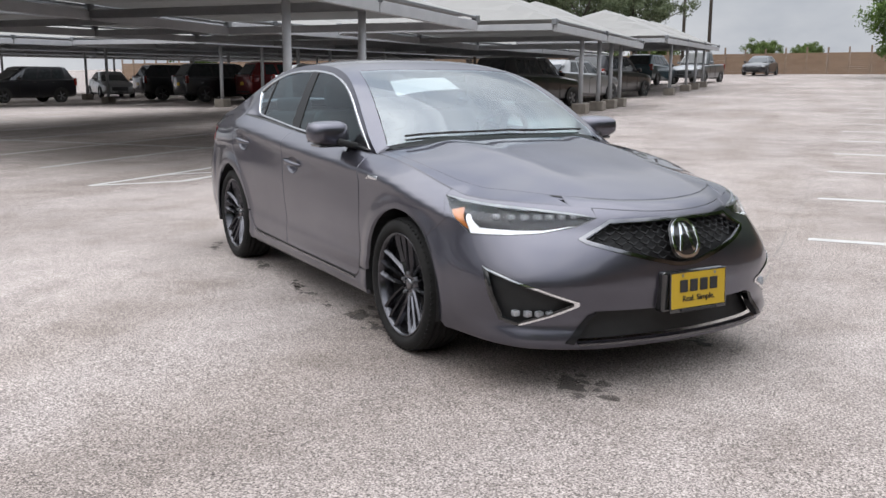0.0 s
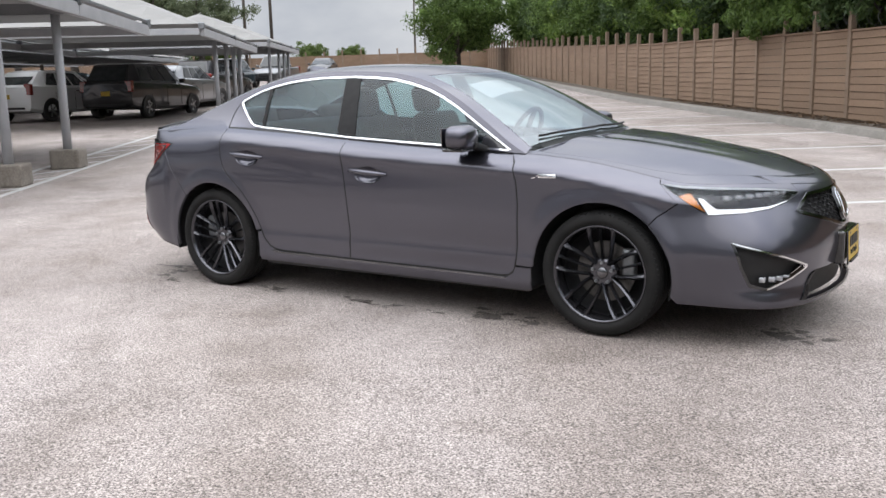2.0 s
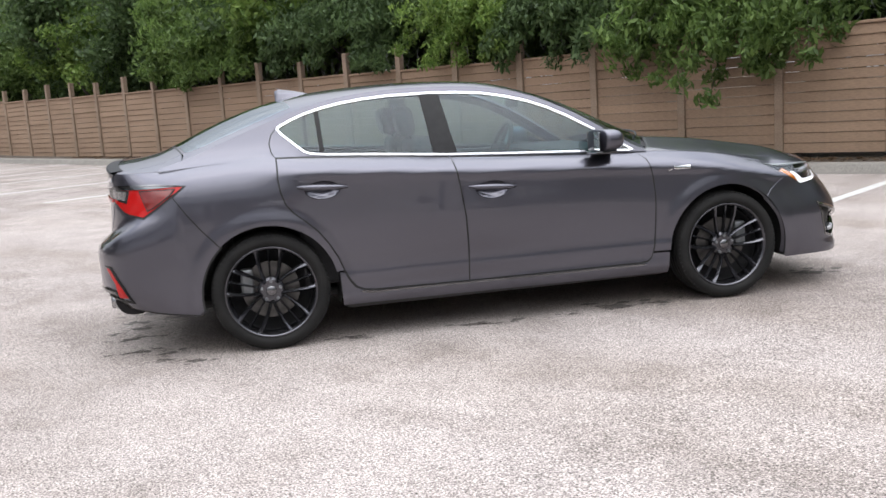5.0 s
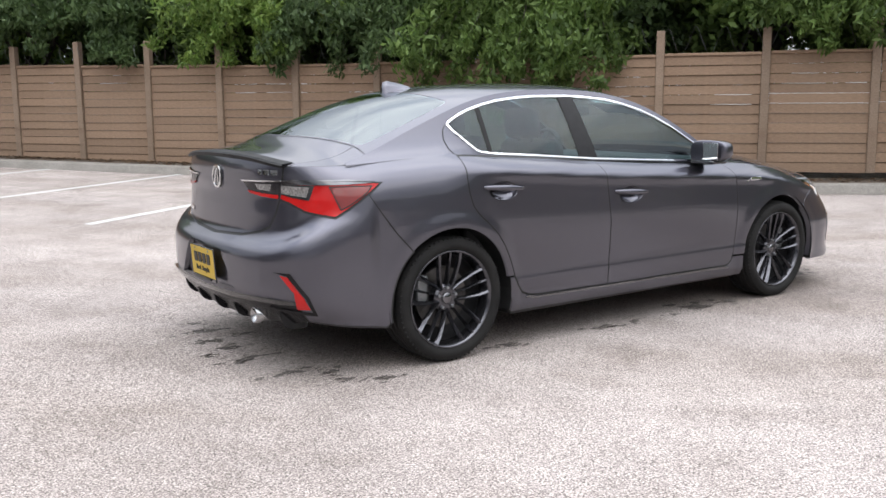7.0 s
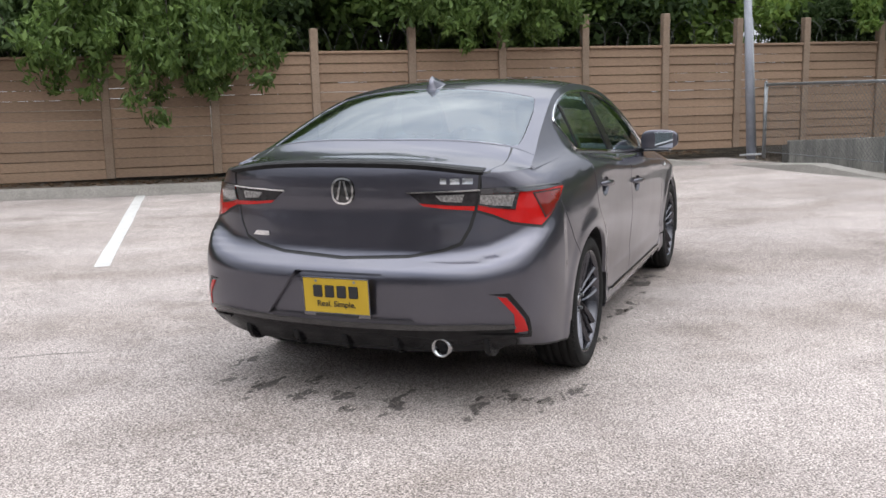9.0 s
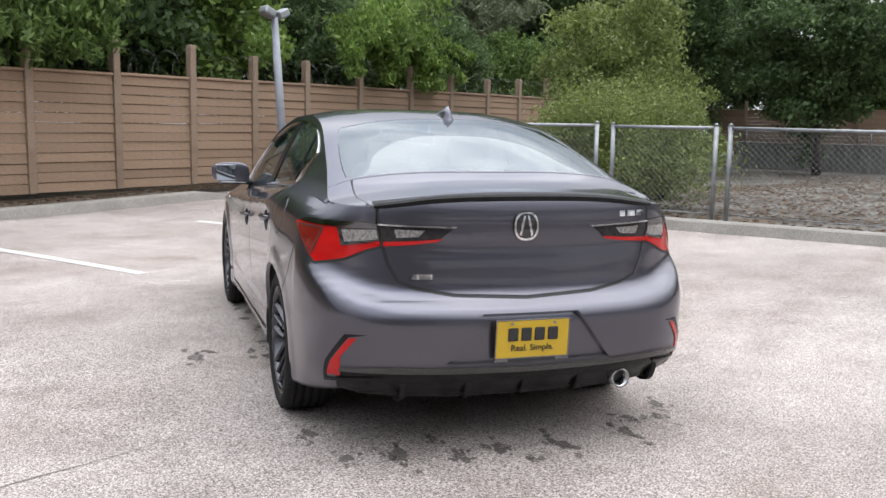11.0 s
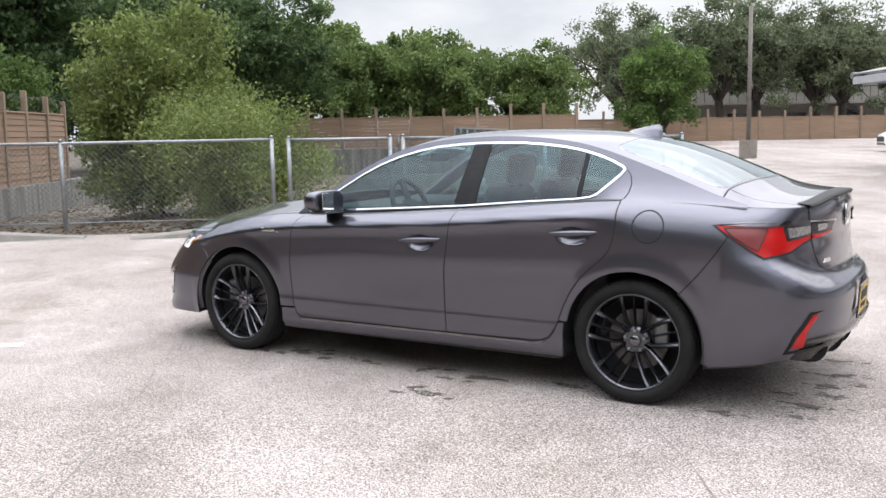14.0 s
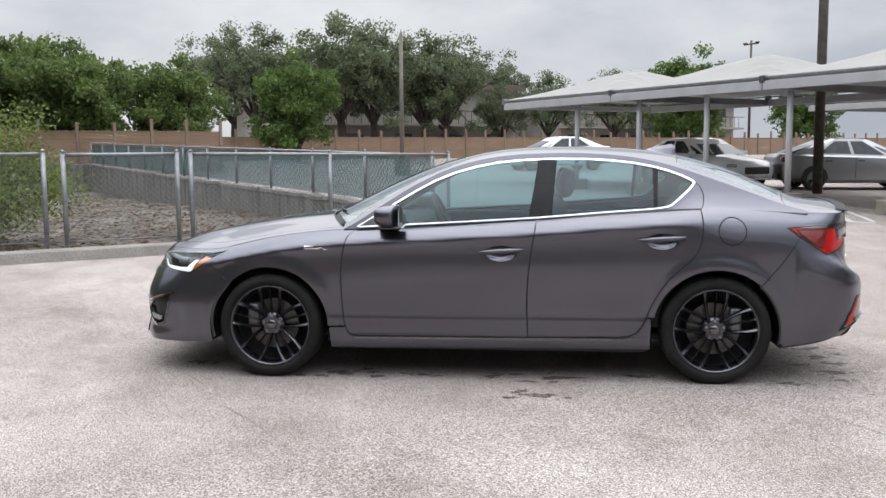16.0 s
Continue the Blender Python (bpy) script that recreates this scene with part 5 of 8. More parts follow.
def body(s, z):
    """A point of the lower body: s along the outline, z its height."""
    wr = smooth_step(SIG[6], SIG[3], s) if s < 0 else 0.0
    zz = z - SHELF_RISE(s - S_TAIL) * smooth_step(0.40, 0.70, z) * smooth_step(0.98, 0.79, z) if wr else z
    w = smooth_step(0.43 + 0.12 * wr, 0.72 - 0.04 * wr, zz)
    x = float(np.interp(s, T_S, LOW_X)) * (1 - w) + float(np.interp(s, T_S, HIGH_X)) * w
    y = float(np.interp(s, T_S, LOW_Y)) * (1 - w) + float(np.interp(s, T_S, HIGH_Y)) * w
    e = 0.02
    tx = (np.interp(s + e, T_S, LOW_X) - np.interp(s - e, T_S, LOW_X)) * (1 - w) + (np.interp(s + e, T_S, HIGH_X) - np.interp(s - e, T_S, HIGH_X)) * w
    ty = (np.interp(s + e, T_S, LOW_Y) - np.interp(s - e, T_S, LOW_Y)) * (1 - w) + (np.interp(s + e, T_S, HIGH_Y) - np.interp(s - e, T_S, HIGH_Y)) * w
    ln = math.hypot(tx, ty) or 1.0
    nx, ny = ty / ln, -tx / ln
    wf = smooth_step(SIG[16], SIG[19], s) if s > 0 else 0.0
    ends = smooth_step(1.55, 1.78, abs(x))
    soft = smooth_step(-0.95, -1.45, x)
    d = (1 - wr - wf) * (D_LOW(z) * (1 - ends) + D_LOW_END(z) * ends + D_UP(z - SHOULDER(s)) * (1 - soft) + D_UP_SOFT(z - SHOULDER(s)) * soft)
    if wr:
        d += wr * D_REAR(zz)
    if wf:
        d += wf * D_FRONT(z - 0.02 * smooth_step(0.66, 0.72, z))
    lip_ = math.hypot(abs(x) - 1.335, z - 0.316)
    if lip_ < 0.47:
        d -= 0.008 * smooth_step(0.465, 0.385, lip_)
    return Vector((x + nx * d, y + ny * d, z))


def shoulder_table(s0, s1):
    rows = [body(s, SHOULDER(s)) for s in np.linspace(s0, s1, 160)]
    return np.array([tuple(r) for r in rows])


FRONT_SH = shoulder_table(0.70, S_NOSE)
REAR_SH = shoulder_table(S_TAIL, -1.60)
HOOD_C = curve([(0.6, 1.02), (0.9, 0.992), (1.05, 0.976), (1.2, 0.962), (1.36, 0.944), (1.6, 0.906), (1.88, 0.853), (2.05, 0.808), (2.14, 0.778), (2.20, 0.754), (2.24, 0.738), (2.4, 0.66)])


def hood(x, y):
    ye = float(np.interp(x, FRONT_SH[:, 0], FRONT_SH[:, 1]))
    ze = float(np.interp(x, FRONT_SH[:, 0], FRONT_SH[:, 2]))
    zc = HOOD_C(x)
    q = min(1.3, abs(y) / max(ye, 0.02))
    z = zc - (zc - ze) * q**2.4
    z += 0.010 * math.exp(-(((abs(y) - 0.40 * (1 - 0.25 * (x - 1))) / 0.09) ** 2)) * smooth_step(2.15, 1.8, x)
    return Vector((x, y, z))


ROOF_C = curve([(-2.4, 1.0), (-2.24, 1.034), (-2.19, 1.042), (-2.10, 1.056), (-2.0, 1.067), (-1.90, 1.088), (-1.83, 1.115), (-1.67, 1.188), (-1.5, 1.257), (-1.32, 1.316), (-1.12, 1.359), (-0.9, 1.386), (-0.635, 1.399), (-0.35, 1.400), (-0.07, 1.385), (0.17, 1.344),
                (0.40, 1.278), (0.63, 1.184), (0.86, 1.072), (1.0, 1.005), (1.107, 0.958), (1.3, 0.87)])
RAIL = curve([(-1.95, 1.0), (-1.85, 1.018), (-1.7, 1.062), (-1.5, 1.138), (-1.3, 1.212), (-1.07, 1.288), (-0.868, 1.332), (-0.602, 1.357), (-0.356, 1.359), (-0.049, 1.339), (0.207, 1.281), (0.429, 1.183), (0.618, 1.070), (0.80, 0.951), (0.90, 0.900), (1.0, 0.86)])


ZS_X = np.linspace(-1.98, 1.2, 120)
ZS_Z = np.array([SHOULDER(s_of_x(x)) for x in ZS_X])


def flank_y(x, z):
    """Half width of the cabin's side, with a fillet into the rear quarter."""
    q = z - 0.95
    y = 0.762 - 0.36 * q - 0.28 * q * abs(q)
    y -= 0.032 * max(0.0, -x - 0.6) ** 2 + 0.055 * max(0.0, x - 0.3) ** 2
    d = z - float(np.interp(x, ZS_X, ZS_Z))
    return y + 0.052 * math.exp(-max(-0.02, d) / 0.05) * smooth_step(-1.02, -1.32, x)


def flank(x, z):
    return Vector((x, flank_y(x, z), z))


def top(x, y):
    """Windscreen, roof, rear window and boot deck as one sheet."""
    zr = RAIL(x) if x > -1.9 else 1.0
    k = smooth_step(-1.72, -1.9, x)
    sx = max(x, float(REAR_SH[0, 0]) + 0.002)
    ye = flank_y(x, zr) * (1 - k) + float(np.interp(sx, REAR_SH[:, 0], REAR_SH[:, 1])) * k
    ze = zr * (1 - k) + float(np.interp(sx, REAR_SH[:, 0], REAR_SH[:, 2])) * k
    zc = ROOF_C(x)
    q = min(1.25, abs(y) / max(ye, 0.03))
    return Vector((x, y, zc - (zc - ze) * q ** (2.5 + 0.9 * smooth_step(-0.9, -0.3, x) * smooth_step(0.3, 0.0, x))))


def inside(poly, x, y):
    c, n = False, len(poly)
    for i in range(n):
        (x0, y0), (x1, y1) = poly[i], poly[i - 1]
        if (y0 > y) != (y1 > y) and x < (x1 - x0) * (y - y0) / (y1 - y0) + x0:
            c = not c
    return c


def resample(poly, step):
    out = []
    for (x0, y0), (x1, y1) in zip(poly, poly[1:] + poly[:1]):
        n = max(1, int(math.hypot(x1 - x0, y1 - y0) / step + 0.5))
        out += [(x0 + (x1 - x0) * i / n, y0 + (y1 - y0) * i / n) for i in range(n)]
    return out


def shifted(poly, d):
    """The outline moved inwards by d (outwards where d is negative)."""
    area = sum(a[0] * b[1] - b[0] * a[1] for a, b in zip(poly, poly[1:] + poly[:1]))
    sg = 1 if area > 0 else -1
    out, n = [], len(poly)
    for i in range(n):
        a, p, b = Vector(poly[i - 1]), Vector(poly[i]), Vector(poly[(i + 1) % n])
        e1, e2 = (p - a), (b - p)
        if e1.length < 1e-7 or e2.length < 1e-7:
            out.append(tuple(p))
            continue
        n1, n2 = Vector((-e1.y, e1.x)).normalized() * sg, Vector((-e2.y, e2.x)).normalized() * sg
        m = n1 + n2
        if m.length < 1e-4:
            m = n1.copy()
        m.normalize()
        k = d / max(0.45, m.dot(n1))
        out.append((p.x + m.x * k, p.y + m.y * k))
    return out


def sheet(name, outline, fmap, material, parent, holes=(), cell=0.035, gap=0.0045, flange=0.018, lift=0.0, side=1, label="", sub=None):
    """A panel: the part of a surface inside an outline, less its holes, with its edges turned in."""
    loops = [resample(shifted(list(outline), gap), cell)] + [resample(shifted(list(h), -gap), cell) for h in holes]
    pts, edges = [], []
    for lp in loops:
        b = len(pts)
        pts += [Vector(p) for p in lp]
        edges += [(b + i, b + (i + 1) % len(lp)) for i in range(len(lp))]
    xs, ys = [p.x for p in pts], [p.y for p in pts]
    arr = np.array([(p.x, p.y) for p in pts])
    gx = np.arange(min(xs) + cell * 0.5, max(xs), cell)
    gy = np.arange(min(ys) + cell * 0.5, max(ys), cell)
    for x in gx:
        for y in gy:
            if inside(loops[0], x, y) and not any(inside(h, x, y) for h in loops[1:]):
                if ((arr - (x, y)) ** 2).sum(1).min() > (cell * 0.45) ** 2:
                    pts.append(Vector((x, y)))
    vs, es, fs, *_ = delaunay_2d_cdt(pts, edges, [], 0, 1e-6)
    keep = []
    for f in fs:
        cx, cy = sum(vs[i].x for i in f) / 3, sum(vs[i].y for i in f) / 3
        if inside(loops[0], cx, cy) and not any(inside(h, cx, cy) for h in loops[1:]):
            keep.append(list(f))
    co, nr = [], []
    e = 0.012
    for v in vs:
        p = fmap(v.x, v.y)
        du, dv = fmap(v.x + e, v.y) - fmap(v.x - e, v.y), fmap(v.x, v.y + e) - fmap(v.x, v.y - e)
        n = du.cross(dv)
        n = n.normalized() if n.length > 1e-9 else Vector((0, 0, 1))
        o = Vector((p.x - max(-1.7, min(1.6, p.x)), p.y, p.z - 0.62))
        if n.dot(o) < 0:
            n = -n
        co.append(p + n * lift)
        nr.append(n)
    if side < 0:
        co, nr = [Vector((c.x, -c.y, c.z)) for c in co], [Vector((n.x, -n.y, n.z)) for n in nr]
    for f in keep:
        a, b, c = (co[i] for i in f)
        if (b - a).cross(c - a).dot(nr[f[0]]) < 0:
            f.reverse()
    if flange:
        count = {}
        for f in keep:
            for i in range(3):
                k = (f[i], f[(i + 1) % 3])
                count[k] = count.get(k, 0) + 1
        rim = [k for k in count if (k[1], k[0]) not in count]
        inner = {}
        for a, b in rim:
            for i in (a, b):
                if i not in inner:
                    inner[i] = len(co)
                    co.append(co[i] - nr[i] * flange)
                    nr.append(nr[i])
        for a, b in rim:
            keep.append([b, a, inner[a], inner[b]])
    me = bpy.data.meshes.new(name)
    me.from_pydata([tuple(c) for c in co], [], keep)
    me.materials.append(material)
    me.polygons.foreach_set("use_smooth", [True] * len(me.polygons))
    me.normals_split_custom_set_from_vertices([tuple(n) for n in nr])
    return part(name, me, material, parent, label)


def gap_shade(parent, outline, fmap, side=1, cell=0.03):
    """A narrow dark ring just below the surface, standing for a panel gap's shade."""
    ring = shifted(list(outline), -0.007)
    return sheet("gap_shade", ring, fmap, MATT_BLACK, parent, holes=[shifted(list(outline), 0.009)], gap=0, cell=cell, flange=0, lift=-0.0035, side=side)


def both(poly):
    """A closed outline from its left half, given from the middle round to the middle again."""
    return list(poly) + [(-a, b) for a, b in reversed(poly) if abs(a) > 1e-6]


def nose(q, z):
    """The front of the body: q is the distance round from the middle, to the left."""
    p = body(S_NOSE - abs(q), z)
    return Vector((p.x, p.y if q >= 0 else -p.y, p.z)) if abs(q) > 1e-9 else Vector((p.x, 0, p.z))


def tail(q, z):
    p = body(S_TAIL + abs(q), z)
    return Vector((p.x, p.y if q >= 0 else -p.y, p.z)) if abs(q) > 1e-9 else Vector((p.x, 0, p.z))


def arc(cx, cz, r, a0, a1, n=18):
    return [(cx + r * math.cos(radians(a0 + (a1 - a0) * i / n)), cz + r * math.sin(radians(a0 + (a1 - a0) * i / n))) for i in range(n + 1)]


def qf(y, z):
    return S_NOSE - s_front(y, z)


def qr(y, z):
    return s_rear(y, z) - S_TAIL


sedan = thing("sedan", "dark grey metallic four-door sedan with black alloy wheels, parked", "car")
SX = s_of_x
AX, ARCH_R, HUB_Z = 1.335, 0.362, 0.316
FRONT_ARCH_END, REAR_ARCH_END = 46, 132

belt = lambda a, b, n, dz=0.0: [(a + (b - a) * i / n, SHOULDER(SX(a + (b - a) * i / n)) + dz) for i in range(n + 1)]  # noqa: E731
S2 = lambda pts: [(SX(x), z) for x, z in pts]  # noqa: E731
DOOR_F = [(0.815, 0.908), (0.850, 0.865), (0.876, 0.76), (0.886, 0.646), (0.880, 0.45), (0.872, 0.36), (0.855, 0.295), (0.825, 0.272), (0.78, 0.266)]
DOOR_B = [(-0.241, 0.268), (-0.234, 0.45), (-0.241, 0.632), (-0.262, 0.80), (-0.284, 0.93), (-0.292, 0.966)]
DOOR_R = [(-0.77, 0.276), (-0.83, 0.282), (-0.875, 0.302), (-0.905, 0.34), (-0.933, 0.397), (-0.965, 0.478), (-1.01, 0.559), (-1.062, 0.63), (-1.122, 0.687), (-1.18, 0.735), (-1.218, 0.783), (-1.240, 0.85), (-1.248, 0.92), (-1.243, 1.028)]
SEAM_F = [(1.737, 0.690), (1.68, 0.655), (1.629, 0.624)]
HL_OUT = (1.628, 0.778)
for side in (1, -1):
    low_edge = DOOR_F[-1:] + DOOR_B[:1]
    cups = {}
    for hx, hz in ((-0.08, 0.782), (-1.017, 0.857)):
        cups[hx] = [(hx + 0.092 * math.cos(a), hz - 0.010 + (0.048 if math.sin(a) < 0 else 0.042) * math.sin(a)) for a in np.linspace(0, math.tau, 28, endpoint=False)]
    d = sheet("front_door", S2(DOOR_F + DOOR_B + belt(-0.292, 0.80, 14, -0.006)), body, PAINT, sedan, cell=0.024, holes=[S2(cups[-0.08])], side=side)
    r = sheet("rear_door", S2(DOOR_R + belt(-1.235, -0.292, 12, -0.006) + DOOR_B[::-1]), body, PAINT, sedan, cell=0.024, holes=[S2(cups[-1.017])], side=side)
    gap_shade(d, S2(DOOR_F + DOOR_B + belt(-0.292, 0.80, 14, -0.006)), body, side)
    gap_shade(r, S2(DOOR_R + belt(-1.235, -0.292, 12, -0.006) + DOOR_B[::-1]), body, side)
    for dr, hx, hz in ((d, -0.08, 0.782), (r, -1.017, 0.857)):
        sc, zc_ = SX(hx), hz - 0.010

        def bowl(s_, z_, sc=sc, zc_=zc_):
            q = min(1.0, ((s_ - sc) / 0.094) ** 2 + ((z_ - zc_) / 0.047) ** 2)
            return body(s_, z_) - Vector((0, 0.030 * (1 - q * q), 0))

        sheet("handle_cup", S2(cups[hx]), bowl, PAINT, dr, gap=-0.001, cell=0.014, flange=0, side=side, label="scooped handle recess")
        bm = bmesh.new()
        last = None
        for i in range(17):
            t = i / 16
            x = hx - 0.135 + 0.27 * t
            p = body(SX(x), hz + 0.012 - 0.016 * t)
            o = 0.004 + 0.034 * math.sin(math.pi * t) ** 0.5
            hgt = 0.003 + 0.015 * math.sin(math.pi * min(1, t * 0.9 + 0.06)) ** 0.7
            ring = [bm.verts.new((p.x, side * (p.y + o * k), p.z + hgt * g)) for k, g in ((0.50, -1), (0.95, -0.6), (1.08, 0.1), (0.92, 0.75), (0.5, 1))]
            if last:
                for j in range(5):
                    bm.faces.new((last[j], last[(j + 1) % 5], ring[(j + 1) % 5], ring[j]))
            last = ring
        bmesh.ops.recalc_face_normals(bm, faces=bm.faces)
        part("door_handle", bm, PAINT, dr, smooth=True)
    fender = S2(belt(0.80, 1.62, 14, 0.0) + [HL_OUT] + SEAM_F) + S2(arc(AX, HUB_Z, ARCH_R, FRONT_ARCH_END, 178, 26)) + S2([(0.972, 0.322), (0.864, 0.322)] + DOOR_F[5:2:-1] + DOOR_F[2:0:-1])
    sheet("front_fender", fender, body, PAINT, sedan, side=side, cell=0.022)
    sill = S2([(0.955, 0.188), (0.966, 0.318), (0.860, 0.318), (0.850, 0.287), (0.82, 0.266), (0.78, 0.260), (-0.241, 0.262), (-0.77, 0.270), (-0.83, 0.278), (-0.878, 0.299), (-0.908, 0.338), (-0.937, 0.3935), (-0.964, 0.392), (-0.958, 0.20)])
    sheet("side_sill", sill, body, PAINT, sedan, side=side)
    strip_ = S2([(0.82, 0.256), (0.80, 0.249), (-0.80, 0.258), (-0.86, 0.272), (-0.84, 0.279), (-0.78, 0.268), (0.78, 0.260)])
    sheet("sill_trim", strip_, body, DARK_CHROME, sedan, gap=0, cell=0.03, flange=0.004, lift=0.006, side=side, label="thin bright trim line along the sill")
    cap = [(-1.414 + 0.078 * math.cos(a), 0.906 + 0.078 * math.sin(a)) for a in np.linspace(0, math.tau, 32, endpoint=False)]
    s_lid, s_tip = s_rear(0.615, 0.93), SX(-1.735)
    quarter = S2(DOOR_R[4:]) + S2(belt(-1.248, -1.84, 10, 0.006)) + [(SX(-1.9), SHOULDER(SX(-1.9))), (s_rear(0.70, 1.0), SHOULDER(s_rear(0.70, 1.0))), (s_lid, SHOULDER(s_lid)), (s_lid, 0.934), (s_rear(0.70, 0.93), 0.934), (SX(-1.90), 0.932), (s_tip, 0.920)]
    quarter += [(SX(-1.80), 0.868), (SX(-1.735), 0.775), (SX(-1.664), 0.682)] + S2(arc(-AX, HUB_Z, ARCH_R, REAR_ARCH_END, 12, 26)) + S2([(-0.966, 0.392)])
    sheet("rear_quarter_panel", quarter, body, PAINT, sedan, holes=[S2(cap)] if side > 0 else (), side=side, cell=0.024)
    if side > 0:
        flap = sheet("fuel_flap", S2(cap), body, PAINT, sedan, side=1, lift=0.0, gap=0.003)
        gap_shade(flap, S2(cap), body, 1, 0.015)
    # cabin side
    DLO_TOP = [(0.801, 0.922), (0.618, 1.034), (0.520, 1.093), (0.429, 1.147), (0.32, 1.202), (0.207, 1.246), (0.08, 1.281), (-0.049, 1.306), (-0.20, 1.320), (-0.356, 1.327), (-0.602, 1.325), (-0.74, 1.316), (-0.868, 1.301), (-0.97, 1.282), (-1.071, 1.255), (-1.15, 1.226), (-1.216, 1.194)]
    DLO_BOT = [(-1.228, 1.178), (-1.206, 1.148), (-1.143, 1.090), (-1.09, 1.045), (-1.06, 1.033), (-0.978, 1.022), (-0.695, 1.003), (-0.302, 0.972), (0.116, 0.949), (0.465, 0.932), (0.775, 0.916)]
    dlo = DLO_TOP + DLO_BOT
    inner = shifted(dlo, 0.0085)
    sheet("window_chrome", dlo, flank, CHROME, sedan, holes=[inner], gap=0, cell=0.03, flange=0.008, lift=0.006, side=side, label="bright chrome surround of the side windows")
    pane = shifted(dlo, 0.009)

    def clip(poly, axis_fn):
        out = []
        n = len(poly)
        for i in range(n):
            a, b = poly[i - 1], poly[i]
            fa, fb = axis_fn(*a), axis_fn(*b)
            if (fa > 0) != (fb > 0):
                t = fa / (fa - fb)
                out.append((a[0] + (b[0] - a[0]) * t, a[1] + (b[1] - a[1]) * t))
            if fb > 0:
                out.append(b)
        return out

    fine = resample(pane, 0.03)
    fw = clip(clip(fine, lambda x, z: x - (-0.272 + 0.17 * (1.13 - z))), lambda x, z: (0.62 + 1.2 * (z - 0.93)) - x if z < 1.0 else 1.0)
    rw = clip(clip(fine, lambda x, z: (-0.392 + 0.10 * (1.13 - z)) - x), lambda x, z: x - (-0.985 - 0.04 * (z - 1.1)))
    qw = clip(fine, lambda x, z: (-1.005 - 0.04 * (z - 1.1)) - x)
    bp = clip(clip(fine, lambda x, z: (-0.270 + 0.17 * (1.13 - z)) - x), lambda x, z: x - (-0.394 + 0.10 * (1.13 - z)))
    dv = clip(clip(fine, lambda x, z: (-0.983 - 0.04 * (z - 1.1)) - x), lambda x, z: x - (-1.007 - 0.04 * (z - 1.1)))
    for poly in (fw, rw, qw):
        w = sheet("side_window", poly, flank, GLASS_SIDE, sedan, gap=0, cell=0.05, flange=0, lift=-0.004, side=side, label="tinted side window")
        w.visible_shadow = False
    sheet("door_pillar", bp, flank, PILLAR_BLACK, sedan, gap=0.0, cell=0.04, flange=0.006, lift=0.001, side=side, label="gloss black pillar between the doors")
    sheet("window_divider", dv, flank, PILLAR_BLACK, sedan, gap=0.0, cell=0.04, flange=0.006, lift=0.001, side=side)
    sail = [(0.60, 0.932), (0.64, 1.0), (0.755, 0.937), (0.76, 0.93)]
    sheet("mirror_sail", sail, flank, GLOSS_BLACK, sedan, gap=0.0, cell=0.04, flange=0.006, lift=0.001, side=side)
    rail = [(x, RAIL(x)) for x in np.linspace(0.88, -1.86, 60)]
    cabin = rail + [(x, SHOULDER(SX(x)) - 0.002) for x in np.linspace(-1.86, 0.88, 50)]
    sheet("roof_side", cabin, flank, PAINT, sedan, holes=[shifted(dlo, 0.004)], gap=0.0, flange=0.010, side=side)
    # the rear door's shaded gap, laid on the paint as a dark strip
    door_line = [(-1.232, 1.182), (-1.262, 1.150), (-1.276, 1.105), (-1.270, 1.060), (-1.252, 1.026)]
    gap_line = door_line + [(x + 0.006, z + 0.001) for x, z in reversed(door_line)]
    sheet("door_gap_strip", gap_line, flank, MATT_BLACK, sedan, gap=0, cell=0.02, flange=0, lift=0.0012, side=side)
    # fender top beside the hood
    HOOD_E = [(0.905, 0.705), (1.0, 0.712), (1.15, 0.713), (1.35, 0.702), (1.55, 0.672), (1.72, 0.618), (1.83, 0.560), (1.90, 0.515)]
    shp = [(float(r_[0]), float(r_[1]) + 0.001) for r_ in FRONT_SH[::3] if r_[1] > 0.480]
    pe = body(S_NOSE - qf(0.478, 0.75), SHOULDER(S_NOSE - qf(0.478, 0.75)) - 0.002)
    ftop = shp + [(pe.x + 0.002, pe.y - 0.002), (1.966, 0.462)] + HOOD_E[::-1]
    sheet("fender_top", ftop, hood, PAINT, sedan, gap=0.0015, flange=0.012, side=side)

# bonnet, windscreen, roof, rear window, boot deck
rear_edge = [(1.075 - 0.17 * (y / 0.705) ** 2, y) for y in np.linspace(0, 0.705, 12)]
front_edge = [(1.962, 0.463), (2.02, 0.40), (2.085, 0.30), (2.125, 0.20), (2.148, 0.10), (2.155, 0.0)]
half = [(a, b) for a, b in rear_edge] + HOOD_E[1:] + front_edge
bonnet_line = half + [(a, -b) for a, b in reversed(half) if b > 1e-6]
gap_shade(sheet("bonnet", bonnet_line, hood, PAINT, sedan, gap=0.003, flange=0.02, cell=0.04), bonnet_line, hood)
EDGE_Y = np.array([b for a, b in front_edge[::-1]] + [0.50, 0.56])
EDGE_X = np.array([a for a, b in front_edge[::-1]] + [1.925, 1.87])


def nose_top(q, t):
    """From the bonnet's front edge (t = 0) down to the rim of the nose (t = 1)."""
    s_ = S_NOSE - abs(q)
    p1 = body(s_, SHOULDER(s_) - 0.002)
    y0 = min(abs(p1.y) * 0.97, 0.53)
    p0 = hood(float(np.interp(y0, EDGE_Y, EDGE_X)) + 0.004, y0)
    p1.y = abs(p1.y)
    p = p0.lerp(p1, t) + Vector((0, 0, 0.010 * t * (1 - t) * 4 * (1 - min(1.0, abs(q) / qf(0.478, 0.75)) ** 4)))
    return Vector((p.x, p.y if q >= 0 else -p.y, p.z))


